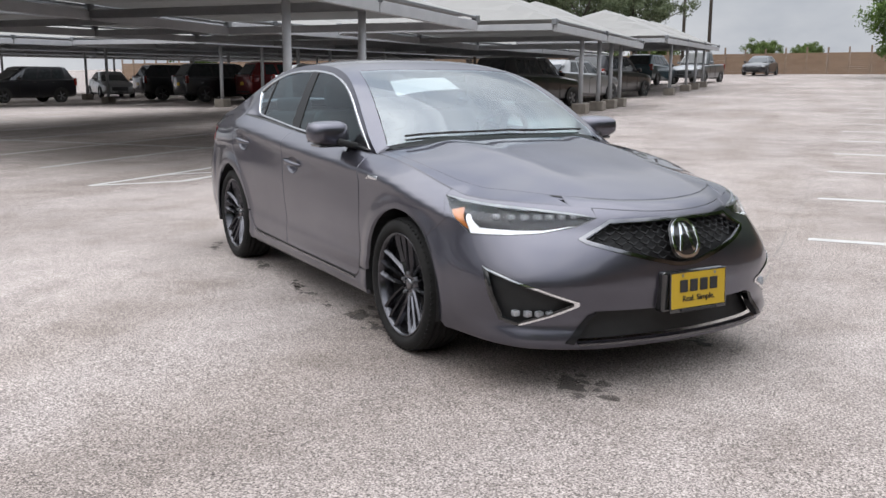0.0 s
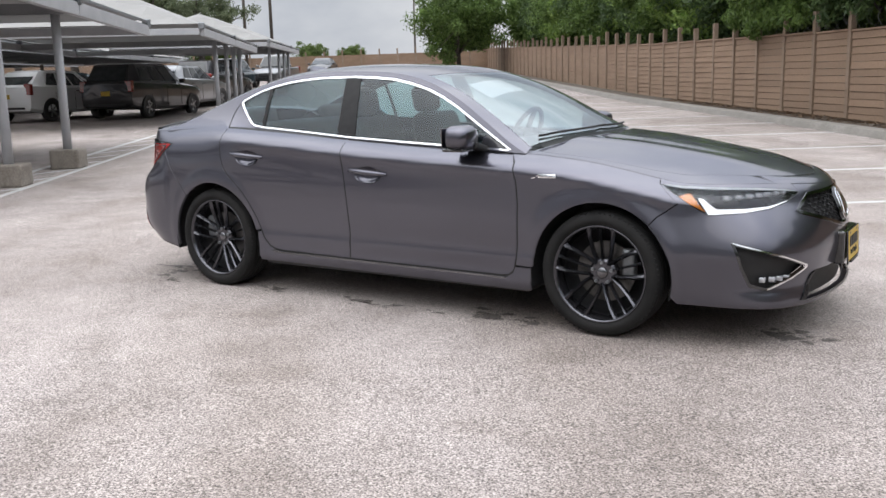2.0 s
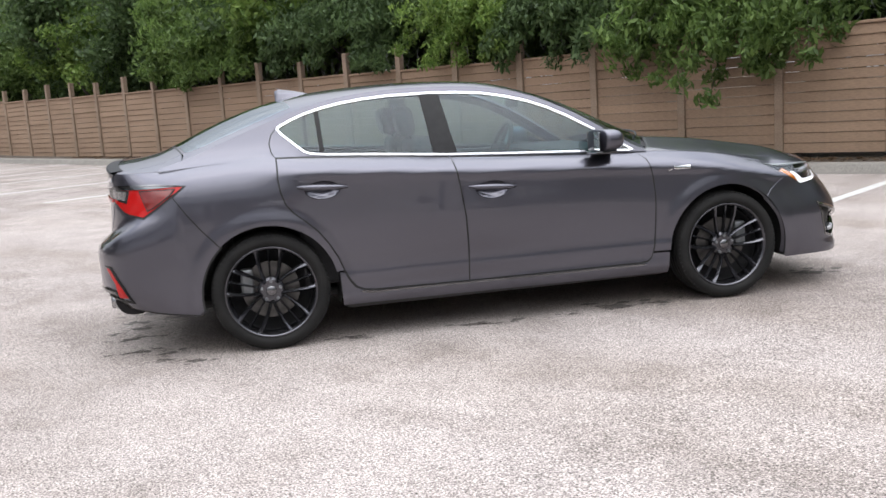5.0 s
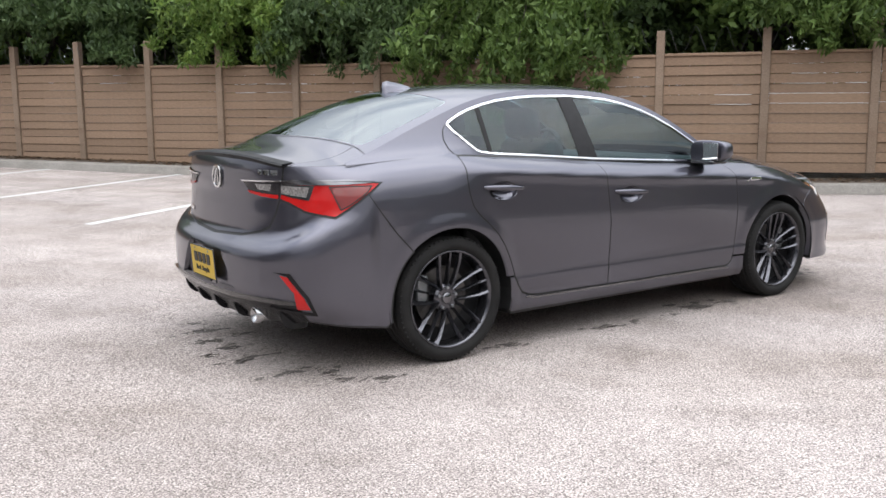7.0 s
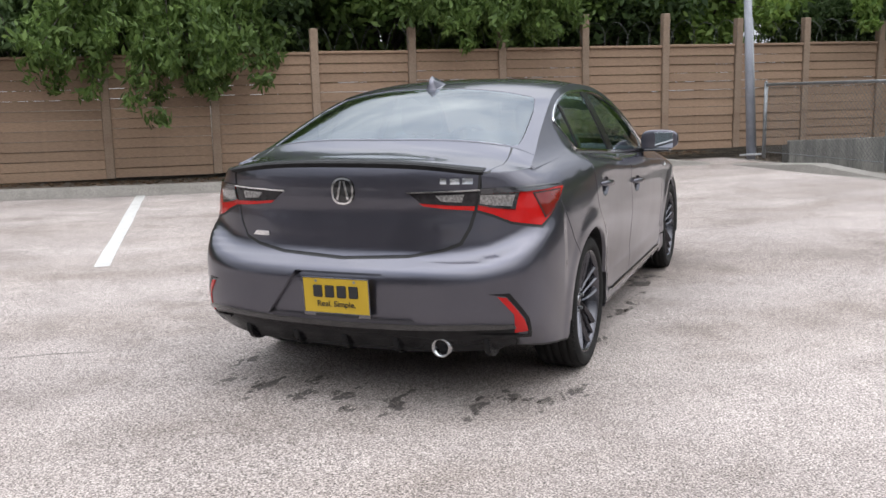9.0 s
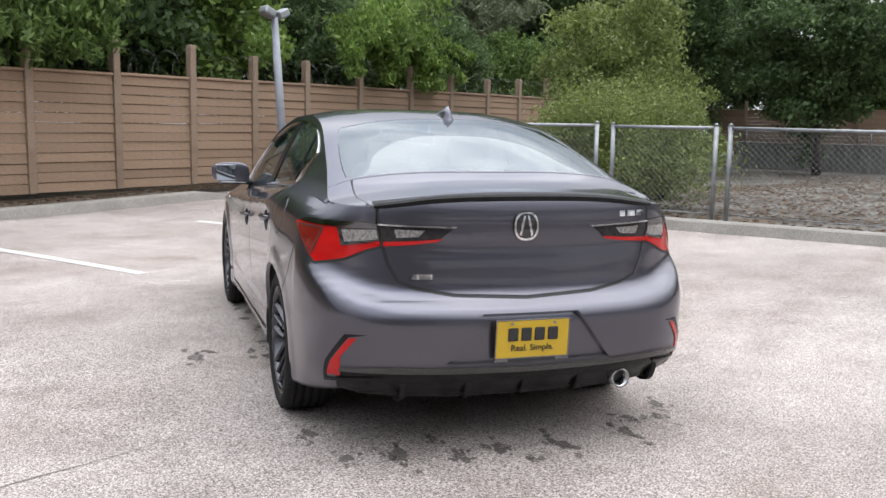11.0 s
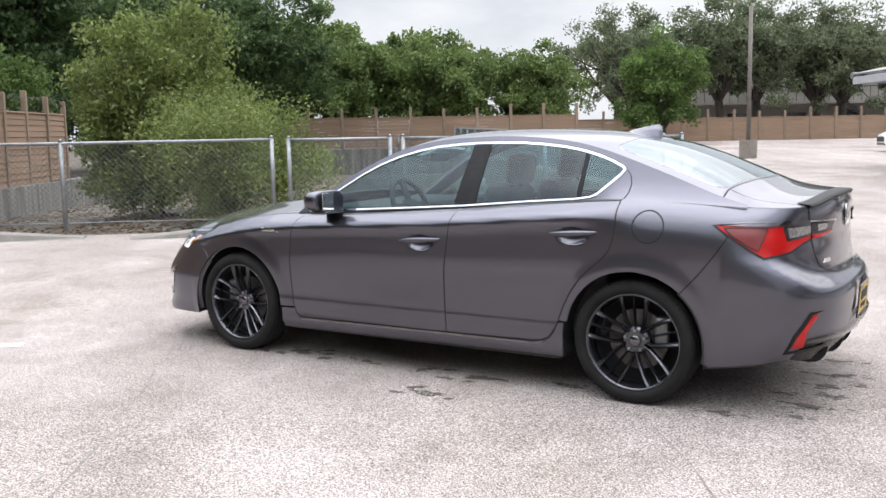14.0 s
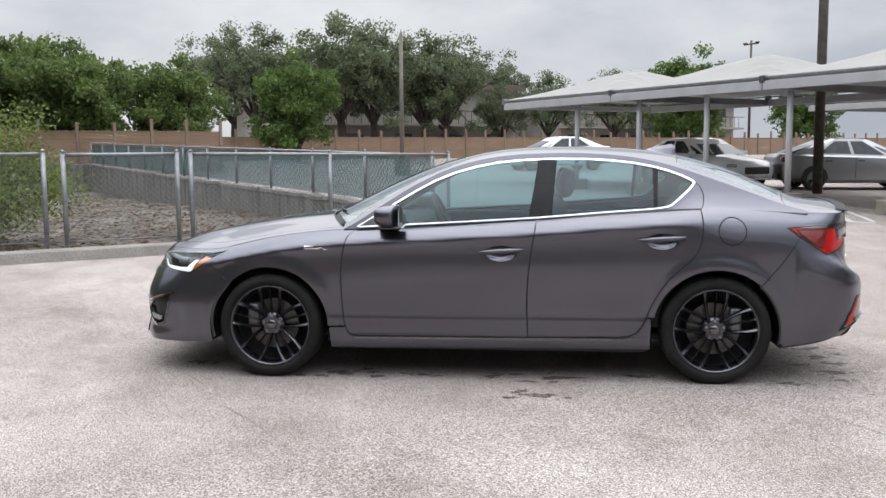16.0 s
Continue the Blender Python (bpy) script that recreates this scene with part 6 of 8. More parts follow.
qe = qf(0.478, 0.75)
sheet("nose_panel", [(-qe, 0.0), (-qe, 1.0), (qe, 1.0), (qe, 0.0)], nose_top, PAINT, sedan, gap=0.0, flange=0.01, cell=0.06)
cowl_half = [(1.045 - 0.165 * (y / 0.70) ** 2, y) for y in np.linspace(0, 0.70, 10)]
ws_side = [(0.80, 0.672), (0.62, 0.628), (0.43, 0.580), (0.25, 0.540), (0.13, 0.515)]
ws_top = [(0.135 + 0.075 * (1 - (y / 0.515) ** 2), y) for y in np.linspace(0.49, 0, 8)]
wsh = cowl_half + ws_side + ws_top
wind = wsh + [(a, -b) for a, b in reversed(wsh) if b > 1e-6]
ws = sheet("windscreen", wind, top, GLASS_FRONT, sedan, gap=0.004, flange=0, lift=-0.002, cell=0.05, label="windscreen with a dark lower band")
ws.visible_shadow = False
bl_top = [(-1.135 - 0.045 * (1 - (y / 0.50) ** 2), y) for y in np.linspace(0, 0.52, 8)]
bl_side = [(-1.15, 0.540), (-1.3, 0.578), (-1.45, 0.600), (-1.6, 0.618), (-1.70, 0.622)]
bl_bot = [(-1.722 - 0.085 * (1 - (y / 0.62) ** 2), y) for y in np.linspace(0.60, 0, 8)]
blh = bl_top + bl_side + bl_bot
back = blh + [(a, -b) for a, b in reversed(blh) if b > 1e-6]
bl = sheet("rear_window", back, top, GLASS_REAR, sedan, gap=0.003, flange=0, lift=-0.002, cell=0.05, label="sloping rear window")
bl.visible_shadow = False


def edge_y(x):
    return flank_y(x, RAIL(x)) + 0.0005


rf = [(x, edge_y(x)) for x in np.linspace(0.885, -1.735, 70)] + [(-1.731 - 0.085 * max(0.0, 1 - (y / 0.62) ** 2), y) for y in np.linspace(0.64, 0.0, 10)]
roof_out = rf + [(a, -b) for a, b in reversed(rf) if b > 1e-6]
sun_roof = [(-0.05, 0.40), (-0.03, 0.0), (-0.05, -0.40), (-0.50, -0.41), (-0.50, 0.41)]
sheet("roof", roof_out, top, PAINT, sedan, holes=[wind, back, sun_roof], gap=0.0, flange=0.012, cell=0.045)
sheet("sunroof", sun_roof, top, GLOSS_BLACK, sedan, gap=0.004, flange=0.01, cell=0.05, label="dark glass sunroof")
DECK_E = [(-1.815, 0.618), (-1.95, 0.63), (-2.06, 0.617)]
dk_rear = [(float(r_[0]), float(r_[1])) for r_ in REAR_SH[::3] if r_[1] < 0.612]
deck_front = [(-1.736 - 0.085 * max(0.0, 1 - (y / 0.62) ** 2), y) for y in np.linspace(0, 0.605, 8)]
dh = deck_front + DECK_E + dk_rear[::-1]
deck_line = dh + [(a, -b) for a, b in reversed(dh) if b > 1e-6]
gap_shade(sheet("boot_deck", deck_line, top, PAINT, sedan, gap=0.0045, flange=0.015), deck_line, top)
for side in (1, -1):
    e = [(-1.742, 0.610)] + DECK_E + [(float(r_[0]), float(r_[1])) for r_ in REAR_SH if r_[1] >= 0.617 and r_[0] < -1.865] + [(x, edge_y(x)) for x in (-1.85, -1.80, -1.742)]
    sheet("deck_edge", e, top, PAINT, sedan, gap=0.001, flange=0.012, side=side)

for side in (1, -1):
    sheet("nose_bridge", [(1.85, 0.57), (1.93, 0.53), (2.0, 0.46), (2.06, 0.39), (2.03, 0.35), (1.95, 0.43), (1.88, 0.49)], hood, PAINT, sedan, gap=0, flange=0, lift=-0.005, cell=0.03, side=side)

# nose
hl = [(qf(0.385, 0.70), 0.716), (qf(0.47, 0.68), 0.682), (qf(0.60, 0.65), 0.655), (qf(0.70, 0.64), 0.644), (S_NOSE - SX(1.881), 0.637), (S_NOSE - SX(1.80), 0.684), (S_NOSE - SX(1.72), 0.730), (S_NOSE - SX(1.628), 0.775), (S_NOSE - SX(1.75), 0.765),
      (qf(0.70, 0.76), 0.755), (qf(0.60, 0.76), 0.747), (qf(0.457, 0.75), 0.732)]
grille = both([(0.0, 0.714), (qf(0.335, 0.7), 0.708), (qf(0.475, 0.63), 0.636), (qf(0.45, 0.61), 0.618), (qf(0.055, 0.52), 0.516), (0.0, 0.513)])
fog = [(S_NOSE - SX(1.945), 0.517), (S_NOSE - SX(1.975), 0.40), (qf(0.765, 0.30), 0.305), (qf(0.715, 0.29), 0.284), (qf(0.60, 0.33), 0.330), (qf(0.50, 0.38), 0.372), (qf(0.50, 0.39), 0.388), (qf(0.65, 0.45), 0.446)]
intake = both([(0.0, 0.336), (qf(0.43, 0.34), 0.346), (qf(0.455, 0.33), 0.330), (qf(0.545, 0.23), 0.222), (qf(0.50, 0.22), 0.214), (0.0, 0.212)])
bump = [(0.0, SHOULDER(S_NOSE) - 0.003)] + [(S_NOSE - s, SHOULDER(s) - 0.003) for s in np.linspace(S_NOSE - 0.1, s_front(0.395, 0.75), 6)] + hl[0:8] + [(S_NOSE - s, z) for s, z in S2(SEAM_F)]
bump += [(S_NOSE - s, z) for s, z in S2(arc(AX, HUB_Z, ARCH_R, FRONT_ARCH_END, -12, 14))] + [(S_NOSE - SX(1.72), 0.205), (qf(0.70, 0.2), 0.195), (qf(0.45, 0.2), 0.186), (0.0, 0.186)]
fogs = [fog, [(-a, b) for a, b in reversed(fog)]]
sheet("front_bumper", both(bump), nose, PAINT, sedan, holes=[grille, intake] + fogs, gap=0.002, flange=0.03, cell=0.032)


def ringed(name, loop, fmap, width, material, parent, lift, cell=0.02, label="", depth=0.02):
    return sheet(name, shifted(loop, -0.001), fmap, material, parent, holes=[shifted(loop, width)], gap=0, flange=depth, lift=lift, cell=cell, label=label)


g = part("grille", bmesh.new(), None, sedan, "black lattice grille in a dark chrome frame")
ringed("grille_frame", grille, nose, 0.013, DARK_CHROME, g, 0.004)
sheet("grille_back", shifted(grille, -0.004), nose, MATT_BLACK, g, gap=0, flange=0, lift=-0.045, cell=0.05)
bm = bmesh.new()
gi = shifted(grille, 0.012)
row = 0
z = 0.525
while z < 0.705:
    q = -0.60 + (0.029 if row % 2 else 0.0)
    while q < 0.6:
        if inside(gi, q, z):
            p = nose(q, z)
            for sg in (-1, 1):
                a, b = nose(q, z), nose(q + sg * 0.027, z + 0.008)
                add_rod(bm, a + Vector((-0.012, 0, 0)), b + Vector((-0.022, 0, 0.006)), 0.0052, 0.0028, 5)
        q += 0.058
    z += 0.0205
    row += 1
part("lattice", bm, SATIN_BLACK, g, "gloss black lattice of small winglets")
for side in (1, -1):
    fl = [(side * a, b) for a, b in fog]
    f_ = part("fog_recess", bmesh.new(), None, sedan, "black meshed bumper side recess with lamp strip")
    ringed("recess_frame", fl, nose, 0.012, GLOSS_BLACK, f_, 0.003)
    sheet("recess_mesh", shifted(fl, -0.004), nose, MATT_BLACK, f_, gap=0, flange=0, lift=-0.035, cell=0.04)
    run = [fog[0], fog[7], fog[6], fog[5], fog[4], fog[3]]
    cx_, cz_ = sum(a for a, b in fog) / 8, sum(b for a, b in fog) / 8
    back_ = [(a + (cx_ - a) * 0.10, b + (cz_ - b) * 0.10) for a, b in reversed(run)]
    ch = [(side * a, b) for a, b in run + back_]
    sheet("recess_trim", ch, nose, CHROME, f_, gap=0, flange=0.01, lift=0.004, cell=0.02, label="bright chrome wedge")
    bm = bmesh.new()
    for i in range(4):
        y = 0.60 + 0.038 * i
        p = nose(side * qf(y, 0.335), 0.335)
        add_box(bm, (0.03, 0.030, 0.026), (p.x - 0.022, p.y, p.z), 0.006)
    part("fog_lamp", bm, LED_BOX, f_, "small clear fog lamp cells")
    h = part("headlight", bmesh.new(), None, sedan, "slim LED headlight with amber corner and lit white band")
    hs = [(side * a, b) for a, b in hl]
    sheet("housing", hs, nose, SMOKE_LENS, h, gap=0, flange=0, lift=-0.022, cell=0.03)
    sheet("housing_wall", shifted(hs, -0.001), nose, GLOSS_BLACK, h, holes=[shifted(hs, 0.003)], gap=0, flange=0.022, lift=-0.001, cell=0.03)
    up = [hl[7], hl[8], hl[9], hl[10], hl[11], hl[0], (hl[11][0], hl[11][1] - 0.006), (hl[10][0], hl[10][1] - 0.007), (hl[9][0], hl[9][1] - 0.008), (hl[8][0], hl[8][1] - 0.008)]
    sheet("brow", [(side * a, b) for a, b in up], nose, GALV, h, gap=0, flange=0.004, lift=0.001, cell=0.02, label="thin bright brow")
    rim_ = [hl[7], hl[8], hl[9], hl[10], hl[11], hl[0]] + [(S_NOSE - s_, SHOULDER(s_) - 0.001) for s_ in np.linspace(s_front(0.40, 0.75), SX(1.62), 14)]
    sheet("lamp_lid", [(side * a, b) for a, b in rim_], nose, PAINT, sedan, gap=0.0012, flange=0.008, cell=0.02, label="painted edge over the headlight")
    led = [hl[1], hl[2], hl[3], hl[4], (hl[5][0] - 0.040, hl[5][1] + 0.036), (hl[5][0] - 0.066, hl[5][1] + 0.034), (hl[4][0] - 0.045, hl[4][1] + 0.030), (hl[3][0] - 0.02, hl[3][1] + 0.022), (hl[2][0], hl[2][1] + 0.014), (hl[1][0], hl[1][1] + 0.006)]
    sheet("light_band", [(side * a, b) for a, b in led], nose, LED_WHITE, h, gap=0.001, flange=0.006, lift=-0.006, cell=0.02, label="lit white LED band")
    amb = [(hl[4][0] + 0.012, hl[4][1] + 0.016), hl[5], (hl[6][0] - 0.01, hl[6][1] - 0.004), (hl[6][0] - 0.075, hl[6][1] + 0.012), (hl[5][0] - 0.030, hl[5][1] + 0.024)]
    sheet("corner_lens", [(side * a, b) for a, b in amb], nose, AMBER_LENS, h, gap=0.001, flange=0.005, lift=-0.006, cell=0.015, label="amber corner lens")
    bm = bmesh.new()
    for i in range(7):
        y = 0.725 - 0.043 * i
        p = nose(side * qf(y, 0.715), 0.709 + 0.0015 * i)
        add_box(bm, (0.03, 0.028, 0.024), (p.x - 0.026, p.y - side * 0.008, p.z), 0.006)
        add_box(bm, (0.012, 0.018, 0.014), (p.x - 0.011, p.y - side * 0.008, p.z), 0.003)
    part("projectors", bm, LED_BOX, h, "row of square LED projectors")
    cv = sheet("lamp_cover", hs, nose, GLASS_LENS, h, gap=0.001, flange=0.0, lift=0.0, cell=0.03)
    cv.visible_shadow = False
sheet("intake_back", shifted(intake, -0.004), nose, MATT_BLACK, sedan, gap=0, flange=0, lift=-0.05, cell=0.05)
for side in (1, -1):
    blade = [(side * a, b) for a, b in ((qf(0.43, 0.34), 0.343), (qf(0.462, 0.33), 0.334), (qf(0.555, 0.23), 0.222), (qf(0.52, 0.22), 0.217))]
    sheet("intake_blade", blade, nose, PILLAR_BLACK, sedan, gap=0, flange=0.03, lift=0.006, cell=0.02, label="black angular edge of the lower intake")
lipf = both([(0.0, 0.212), (qf(0.50, 0.22), 0.214), (qf(0.50, 0.21), 0.209), (0.0, 0.207)])
sheet("splitter_trim", lipf, nose, DARK_CHROME, sedan, gap=0, flange=0.01, lift=0.004, cell=0.03, label="thin satin chrome strip under the intake")


def emblem(fmap, z, w, h, parent, label, d=0.006):
    """An oval badge: a chrome ring over a dark field with plain strokes."""
    n = 36
    oval = lambda k: [(w * k * math.copysign(abs(math.cos(a)) ** 0.8, math.cos(a)), z + h * k * math.copysign(abs(math.sin(a)) ** 0.85, math.sin(a))) for a in np.linspace(0, math.tau, n, endpoint=False)]  # noqa: E731
    e_ = part("emblem", bmesh.new(), None, parent, label)
    sheet("field", oval(1.06), fmap, GLOSS_BLACK, e_, gap=0, flange=0.012, lift=d, cell=0.03)
    sheet("ring", oval(1.0), fmap, CHROME, e_, holes=[oval(0.86)], gap=0, flange=0.004, lift=d + 0.005, cell=0.012)
    for sg in (-1, 1):
        st = [(sg * w * 0.08, z + h * 0.74), (sg * w * 0.22, z + h * 0.74), (sg * w * 0.56, z - h * 0.62), (sg * w * 0.40, z - h * 0.66)]
        sheet("stroke", st, fmap, CHROME, e_, gap=0, flange=0.004, lift=d + 0.005, cell=0.02)


emblem(nose, 0.622, 0.076, 0.079, sedan, "oval chrome badge on the grille", 0.012)


def text_mesh(words, size, depth=0.0015):
    cu = bpy.data.curves.new("words", "FONT")
    cu.body, cu.size, cu.extrude, cu.align_x, cu.align_y = words, size, depth, "CENTER", "CENTER"
    ob = bpy.data.objects.new("words", cu)
    me = bpy.data.meshes.new_from_object(ob)
    bpy.data.objects.remove(ob)
    bpy.data.curves.remove(cu)
    me.materials.clear()
    me.materials.append(INK)
    return me


def dealer_plate(m, parent, frame_material):
    p = thing("dealer_plate", "yellow dealer plate with black bars and slogan", "plate", m)
    part("plate", box((0.305, 0.006, 0.155), (0, 0, 0), 0.002), PLATE_YELLOW, p)
    fb = bmesh.new()
    for sx in (-1, 1):
        add_box(fb, (0.006, 0.009, 0.166), (sx * 0.155, 0, 0), 0.003)
    for sz in (-1, 1):
        add_box(fb, (0.316, 0.009, 0.006 if sz > 0 else 0.018), (0, 0, sz * 0.080), 0.003)
    part("plate_frame", fb, frame_material, p)
    for i, x in enumerate((-0.084, -0.028, 0.028, 0.084)):
        part("bar", box((0.042, 0.004, 0.052), (x, -0.004, 0.022), 0.004), INK, p)
    part("lettering", text_mesh("Real. Simple.", 0.036), INK, p, m=pose(0, -0.0045, -0.033, 90, 0, 0))
    part("bar", box((0.20, 0.004, 0.012), (0, -0.0075, -0.080), 0.001), INK, p)
    for sx in (-0.09, 0.09):
        part("screw", rod((sx, -0.002, 0.066), (sx, -0.006, 0.066), 0.006), GALV, p)
    return p


# on the car's nose and tail
pf = nose(0.03, 0.42)
dealer_plate(pose(pf.x + 0.035, 0.035, 0.412, -3, 0, 90), sedan, GLOSS_BLACK)
part("plate_bracket", box((0.05, 0.34, 0.17), (pf.x + 0.0, 0.02, 0.412), 0.01), GLOSS_BLACK, sedan)

# tail
LID = [(0.0, 0.648), (qr(0.30, 0.66), 0.662), (qr(0.45, 0.69), 0.688), (qr(0.525, 0.72), 0.716), (qr(0.565, 0.78), 0.78), (qr(0.588, 0.85), 0.85), (qr(0.605, 0.93), 0.93), (qr(0.612, 1.0), SHOULDER(S_TAIL + qr(0.612, 1.0)) - 0.003)]
lid_top = [(q, SHOULDER(S_TAIL + q) - 0.003) for q in np.linspace(qr(0.58, 1.0), 0, 8)]
gap_shade(sheet("boot_lid", both(LID + lid_top), tail, PAINT, sedan, gap=0.005, flange=0.02, cell=0.024), both(LID + lid_top), tail)
LAMP_IN = [(qr(0.30, 0.91), 0.921), (qr(0.37, 0.87), 0.868), (qr(0.47, 0.86), 0.856), (qr(0.586, 0.85), 0.848), (qr(0.604, 0.92), 0.930)]
LAMP_OUT = [(qr(0.612, 0.93), 0.931), (qr(0.594, 0.85), 0.848), (qr(0.66, 0.83), 0.828), (qr(0.73, 0.80), 0.795), (SX(-1.965) - S_TAIL, 0.770), (SX(-1.90) - S_TAIL, 0.808), (SX(-1.80) - S_TAIL, 0.874), (SX(-1.735) - S_TAIL, 0.920), (SX(-1.90) - S_TAIL, 0.932), (qr(0.70, 0.93), 0.934)]
rb = [(0.0, 0.643), (qr(0.30, 0.66), 0.657), (qr(0.45, 0.69), 0.683), (qr(0.53, 0.72), 0.711), (qr(0.572, 0.78), 0.778), (qr(0.594, 0.84), 0.845)] + LAMP_OUT[2:7]
rb += [(SX(-1.735) - S_TAIL, 0.775), (SX(-1.664) - S_TAIL, 0.682)] + [(s - S_TAIL, z) for s, z in S2(arc(-AX, HUB_Z, ARCH_R, REAR_ARCH_END, 190, 14))]
rb += [(SX(-1.72) - S_TAIL, 0.232), (SX(-1.95) - S_TAIL, 0.262), (qr(0.775, 0.29), 0.285), (qr(0.745, 0.36), 0.372), (qr(0.60, 0.40), 0.392), (qr(0.30, 0.40), 0.384), (0.0, 0.380)]
recess = both([(0.0, 0.592), (qr(0.20, 0.55), 0.592), (qr(0.345, 0.40), 0.400), (0.0, 0.397)])
gap_shade(sheet("rear_bumper", both(rb), tail, PAINT, sedan, holes=[recess], gap=0.0035, flange=0.025, cell=0.022), both(rb), tail)
sheet("plate_recess", shifted(recess, -0.004), tail, PAINT, sedan, gap=0, flange=0, lift=-0.026, cell=0.05, label="recess for the plate")
pr_ = tail(0, 0.49)
dealer_plate(pose(pr_.x - 0.004, 0.0, 0.492, 4, 0, -90), sedan, DARK_CHROME)
diff = both([(0.0, 0.378), (qr(0.30, 0.40), 0.382), (qr(0.60, 0.40), 0.390), (qr(0.745, 0.36), 0.370), (qr(0.775, 0.29), 0.283), (qr(0.70, 0.25), 0.262), (qr(0.55, 0.25), 0.255), (qr(0.3, 0.25), 0.245), (0.0, 0.245)])
sheet("diffuser", diff, tail, PILLAR_BLACK, sedan, gap=0.001, flange=0.03, lift=-0.004, cell=0.04, label="black rear diffuser")
ledge = both([(0.0, 0.384), (qr(0.30, 0.40), 0.388), (qr(0.60, 0.40), 0.396), (qr(0.735, 0.38), 0.388), (qr(0.74, 0.37), 0.376), (qr(0.60, 0.40), 0.378), (qr(0.30, 0.40), 0.370), (0.0, 0.366)])
sheet("diffuser_ledge", ledge, tail, GLOSS_BLACK, sedan, gap=0, flange=0.02, lift=0.014, cell=0.04)
for y in (-0.62, -0.24, 0.0, 0.24, 0.50):
    p = tail(math.copysign(qr(abs(y), 0.3), y) if y else 0.0, 0.32)
    fin = [(0.016, 0.345), (0.006, 0.315), (0.014, 0.285), (0.030, 0.258), (0.055, 0.240), (0.095, 0.232), (0.15, 0.236), (0.15, 0.300), (0.06, 0.345)]
    bm = bmesh.new()
    rings_ = [[bm.verts.new((p.x + a, y + w_, b)) for a, b in fin] for w_ in (-0.014, 0.014)]
    bm.faces.new(rings_[0])
    bm.faces.new(rings_[1][::-1])
    for k in range(len(fin)):
        bm.faces.new((rings_[0][k - 1], rings_[0][k], rings_[1][k], rings_[1][k - 1]))
    bmesh.ops.recalc_face_normals(bm, faces=bm.faces)
    bmesh.ops.bevel(bm, geom=list(bm.edges), offset=0.004, segments=2, affect="EDGES")
    part("diffuser_fin", bm, PILLAR_BLACK, sedan)
for side in (1, -1):
    tl = part("tail_light", bmesh.new(), None, sedan, "red tail light with clear upper strip")
    lo = [(side * a, b) for a, b in LAMP_OUT]
    sheet("lamp_seal", shifted(lo, -0.007), tail, MATT_BLACK, tl, gap=0, flange=0.01, lift=0.0015, cell=0.03)
    sheet("red_lens", lo, tail, RED_LIT, tl, gap=0.004, flange=0.015, lift=0.004, cell=0.025)
    qv, qb, q_out = qr(0.79, 0.9), SX(-1.965) - S_TAIL, SX(-1.80) - S_TAIL
    panel = [(qb + 0.030, 0.808), (qv + 0.034, 0.905), (q_out + 0.010, 0.905), (q_out - 0.010, 0.882), (SX(-1.90) - S_TAIL, 0.824)]
    sheet("lamp_groove", [(side * a, b) for a, b in shifted(panel, -0.006)], tail, MATT_BLACK, tl, gap=0, flange=0.004, lift=0.006, cell=0.025, label="dark groove round the inner lens")
    sheet("inner_lens", [(side * a, b) for a, b in panel], tail, RED_LENS, tl, gap=0, flange=0.004, lift=0.0085, cell=0.025, label="dull red inner lens")
    wedge = [(qr(0.608, 0.9), 0.917), (qr(0.602, 0.88), 0.872), (qr(0.66, 0.86), 0.858), (qr(0.745, 0.86), 0.846), (qr(0.762, 0.9), 0.915)]
    sheet("lens_bed", [(side * a, b) for a, b in wedge], tail, GLOSS_BLACK, tl, gap=0, flange=0.004, lift=0.0075, cell=0.025)
    brow = [(qr(0.612, 0.93), 0.930), (qr(0.70, 0.93), 0.932), (SX(-1.90) - S_TAIL, 0.929), (SX(-1.78) - S_TAIL, 0.921), (SX(-1.90) - S_TAIL, 0.917), (qr(0.70, 0.93), 0.917), (qr(0.612, 0.93), 0.917)]
    sheet("lamp_brow", [(side * a, b) for a, b in brow], tail, DARK_CHROME, tl, gap=0, flange=0.004, lift=0.009, cell=0.025, label="grey strip over the red lenses")
    clear = [(qr(0.61, 0.9), 0.915), (qr(0.605, 0.88), 0.876), (qr(0.66, 0.87), 0.866), (qr(0.735, 0.87), 0.858), (qr(0.748, 0.91), 0.910)]
    sheet("clear_lens", [(side * a, b) for a, b in clear], tail, CLEAR_LENS, tl, gap=0.002, flange=0.006, lift=0.010, cell=0.02, label="ribbed clear lens")
    li = part("lid_light", bmesh.new(), None, sedan, "smoked lid light with a red lower line")
    sheet("smoke_lens", [(side * a, b) for a, b in LAMP_IN], tail, SMOKE_LENS, li, gap=0.001, flange=0.012, lift=0.005, cell=0.025)
    rl = [(qr(0.35, 0.87), 0.880), LAMP_IN[1], LAMP_IN[2], LAMP_IN[3], (qr(0.588, 0.87), 0.868), (qr(0.47, 0.87), 0.872)]
    sheet("red_line", [(side * a, b) for a, b in rl], tail, RED_LIT, li, gap=0.0005, flange=0.006, lift=0.010, cell=0.02)
    win = [(qr(0.42, 0.9), 0.912), (qr(0.445, 0.9), 0.888), (qr(0.535, 0.9), 0.884), (qr(0.545, 0.91), 0.916)]
    sheet("reverse_lens", [(side * a, b) for a, b in win], tail, CLEAR_LENS, li, gap=0, flange=0.004, lift=0.0065, cell=0.02, label="small clear reversing lens")
    chm = [(qr(0.29, 0.93), 0.925), (qr(0.605, 0.94), 0.936), (qr(0.612, 0.93), 0.930), (qr(0.30, 0.92), 0.919)]
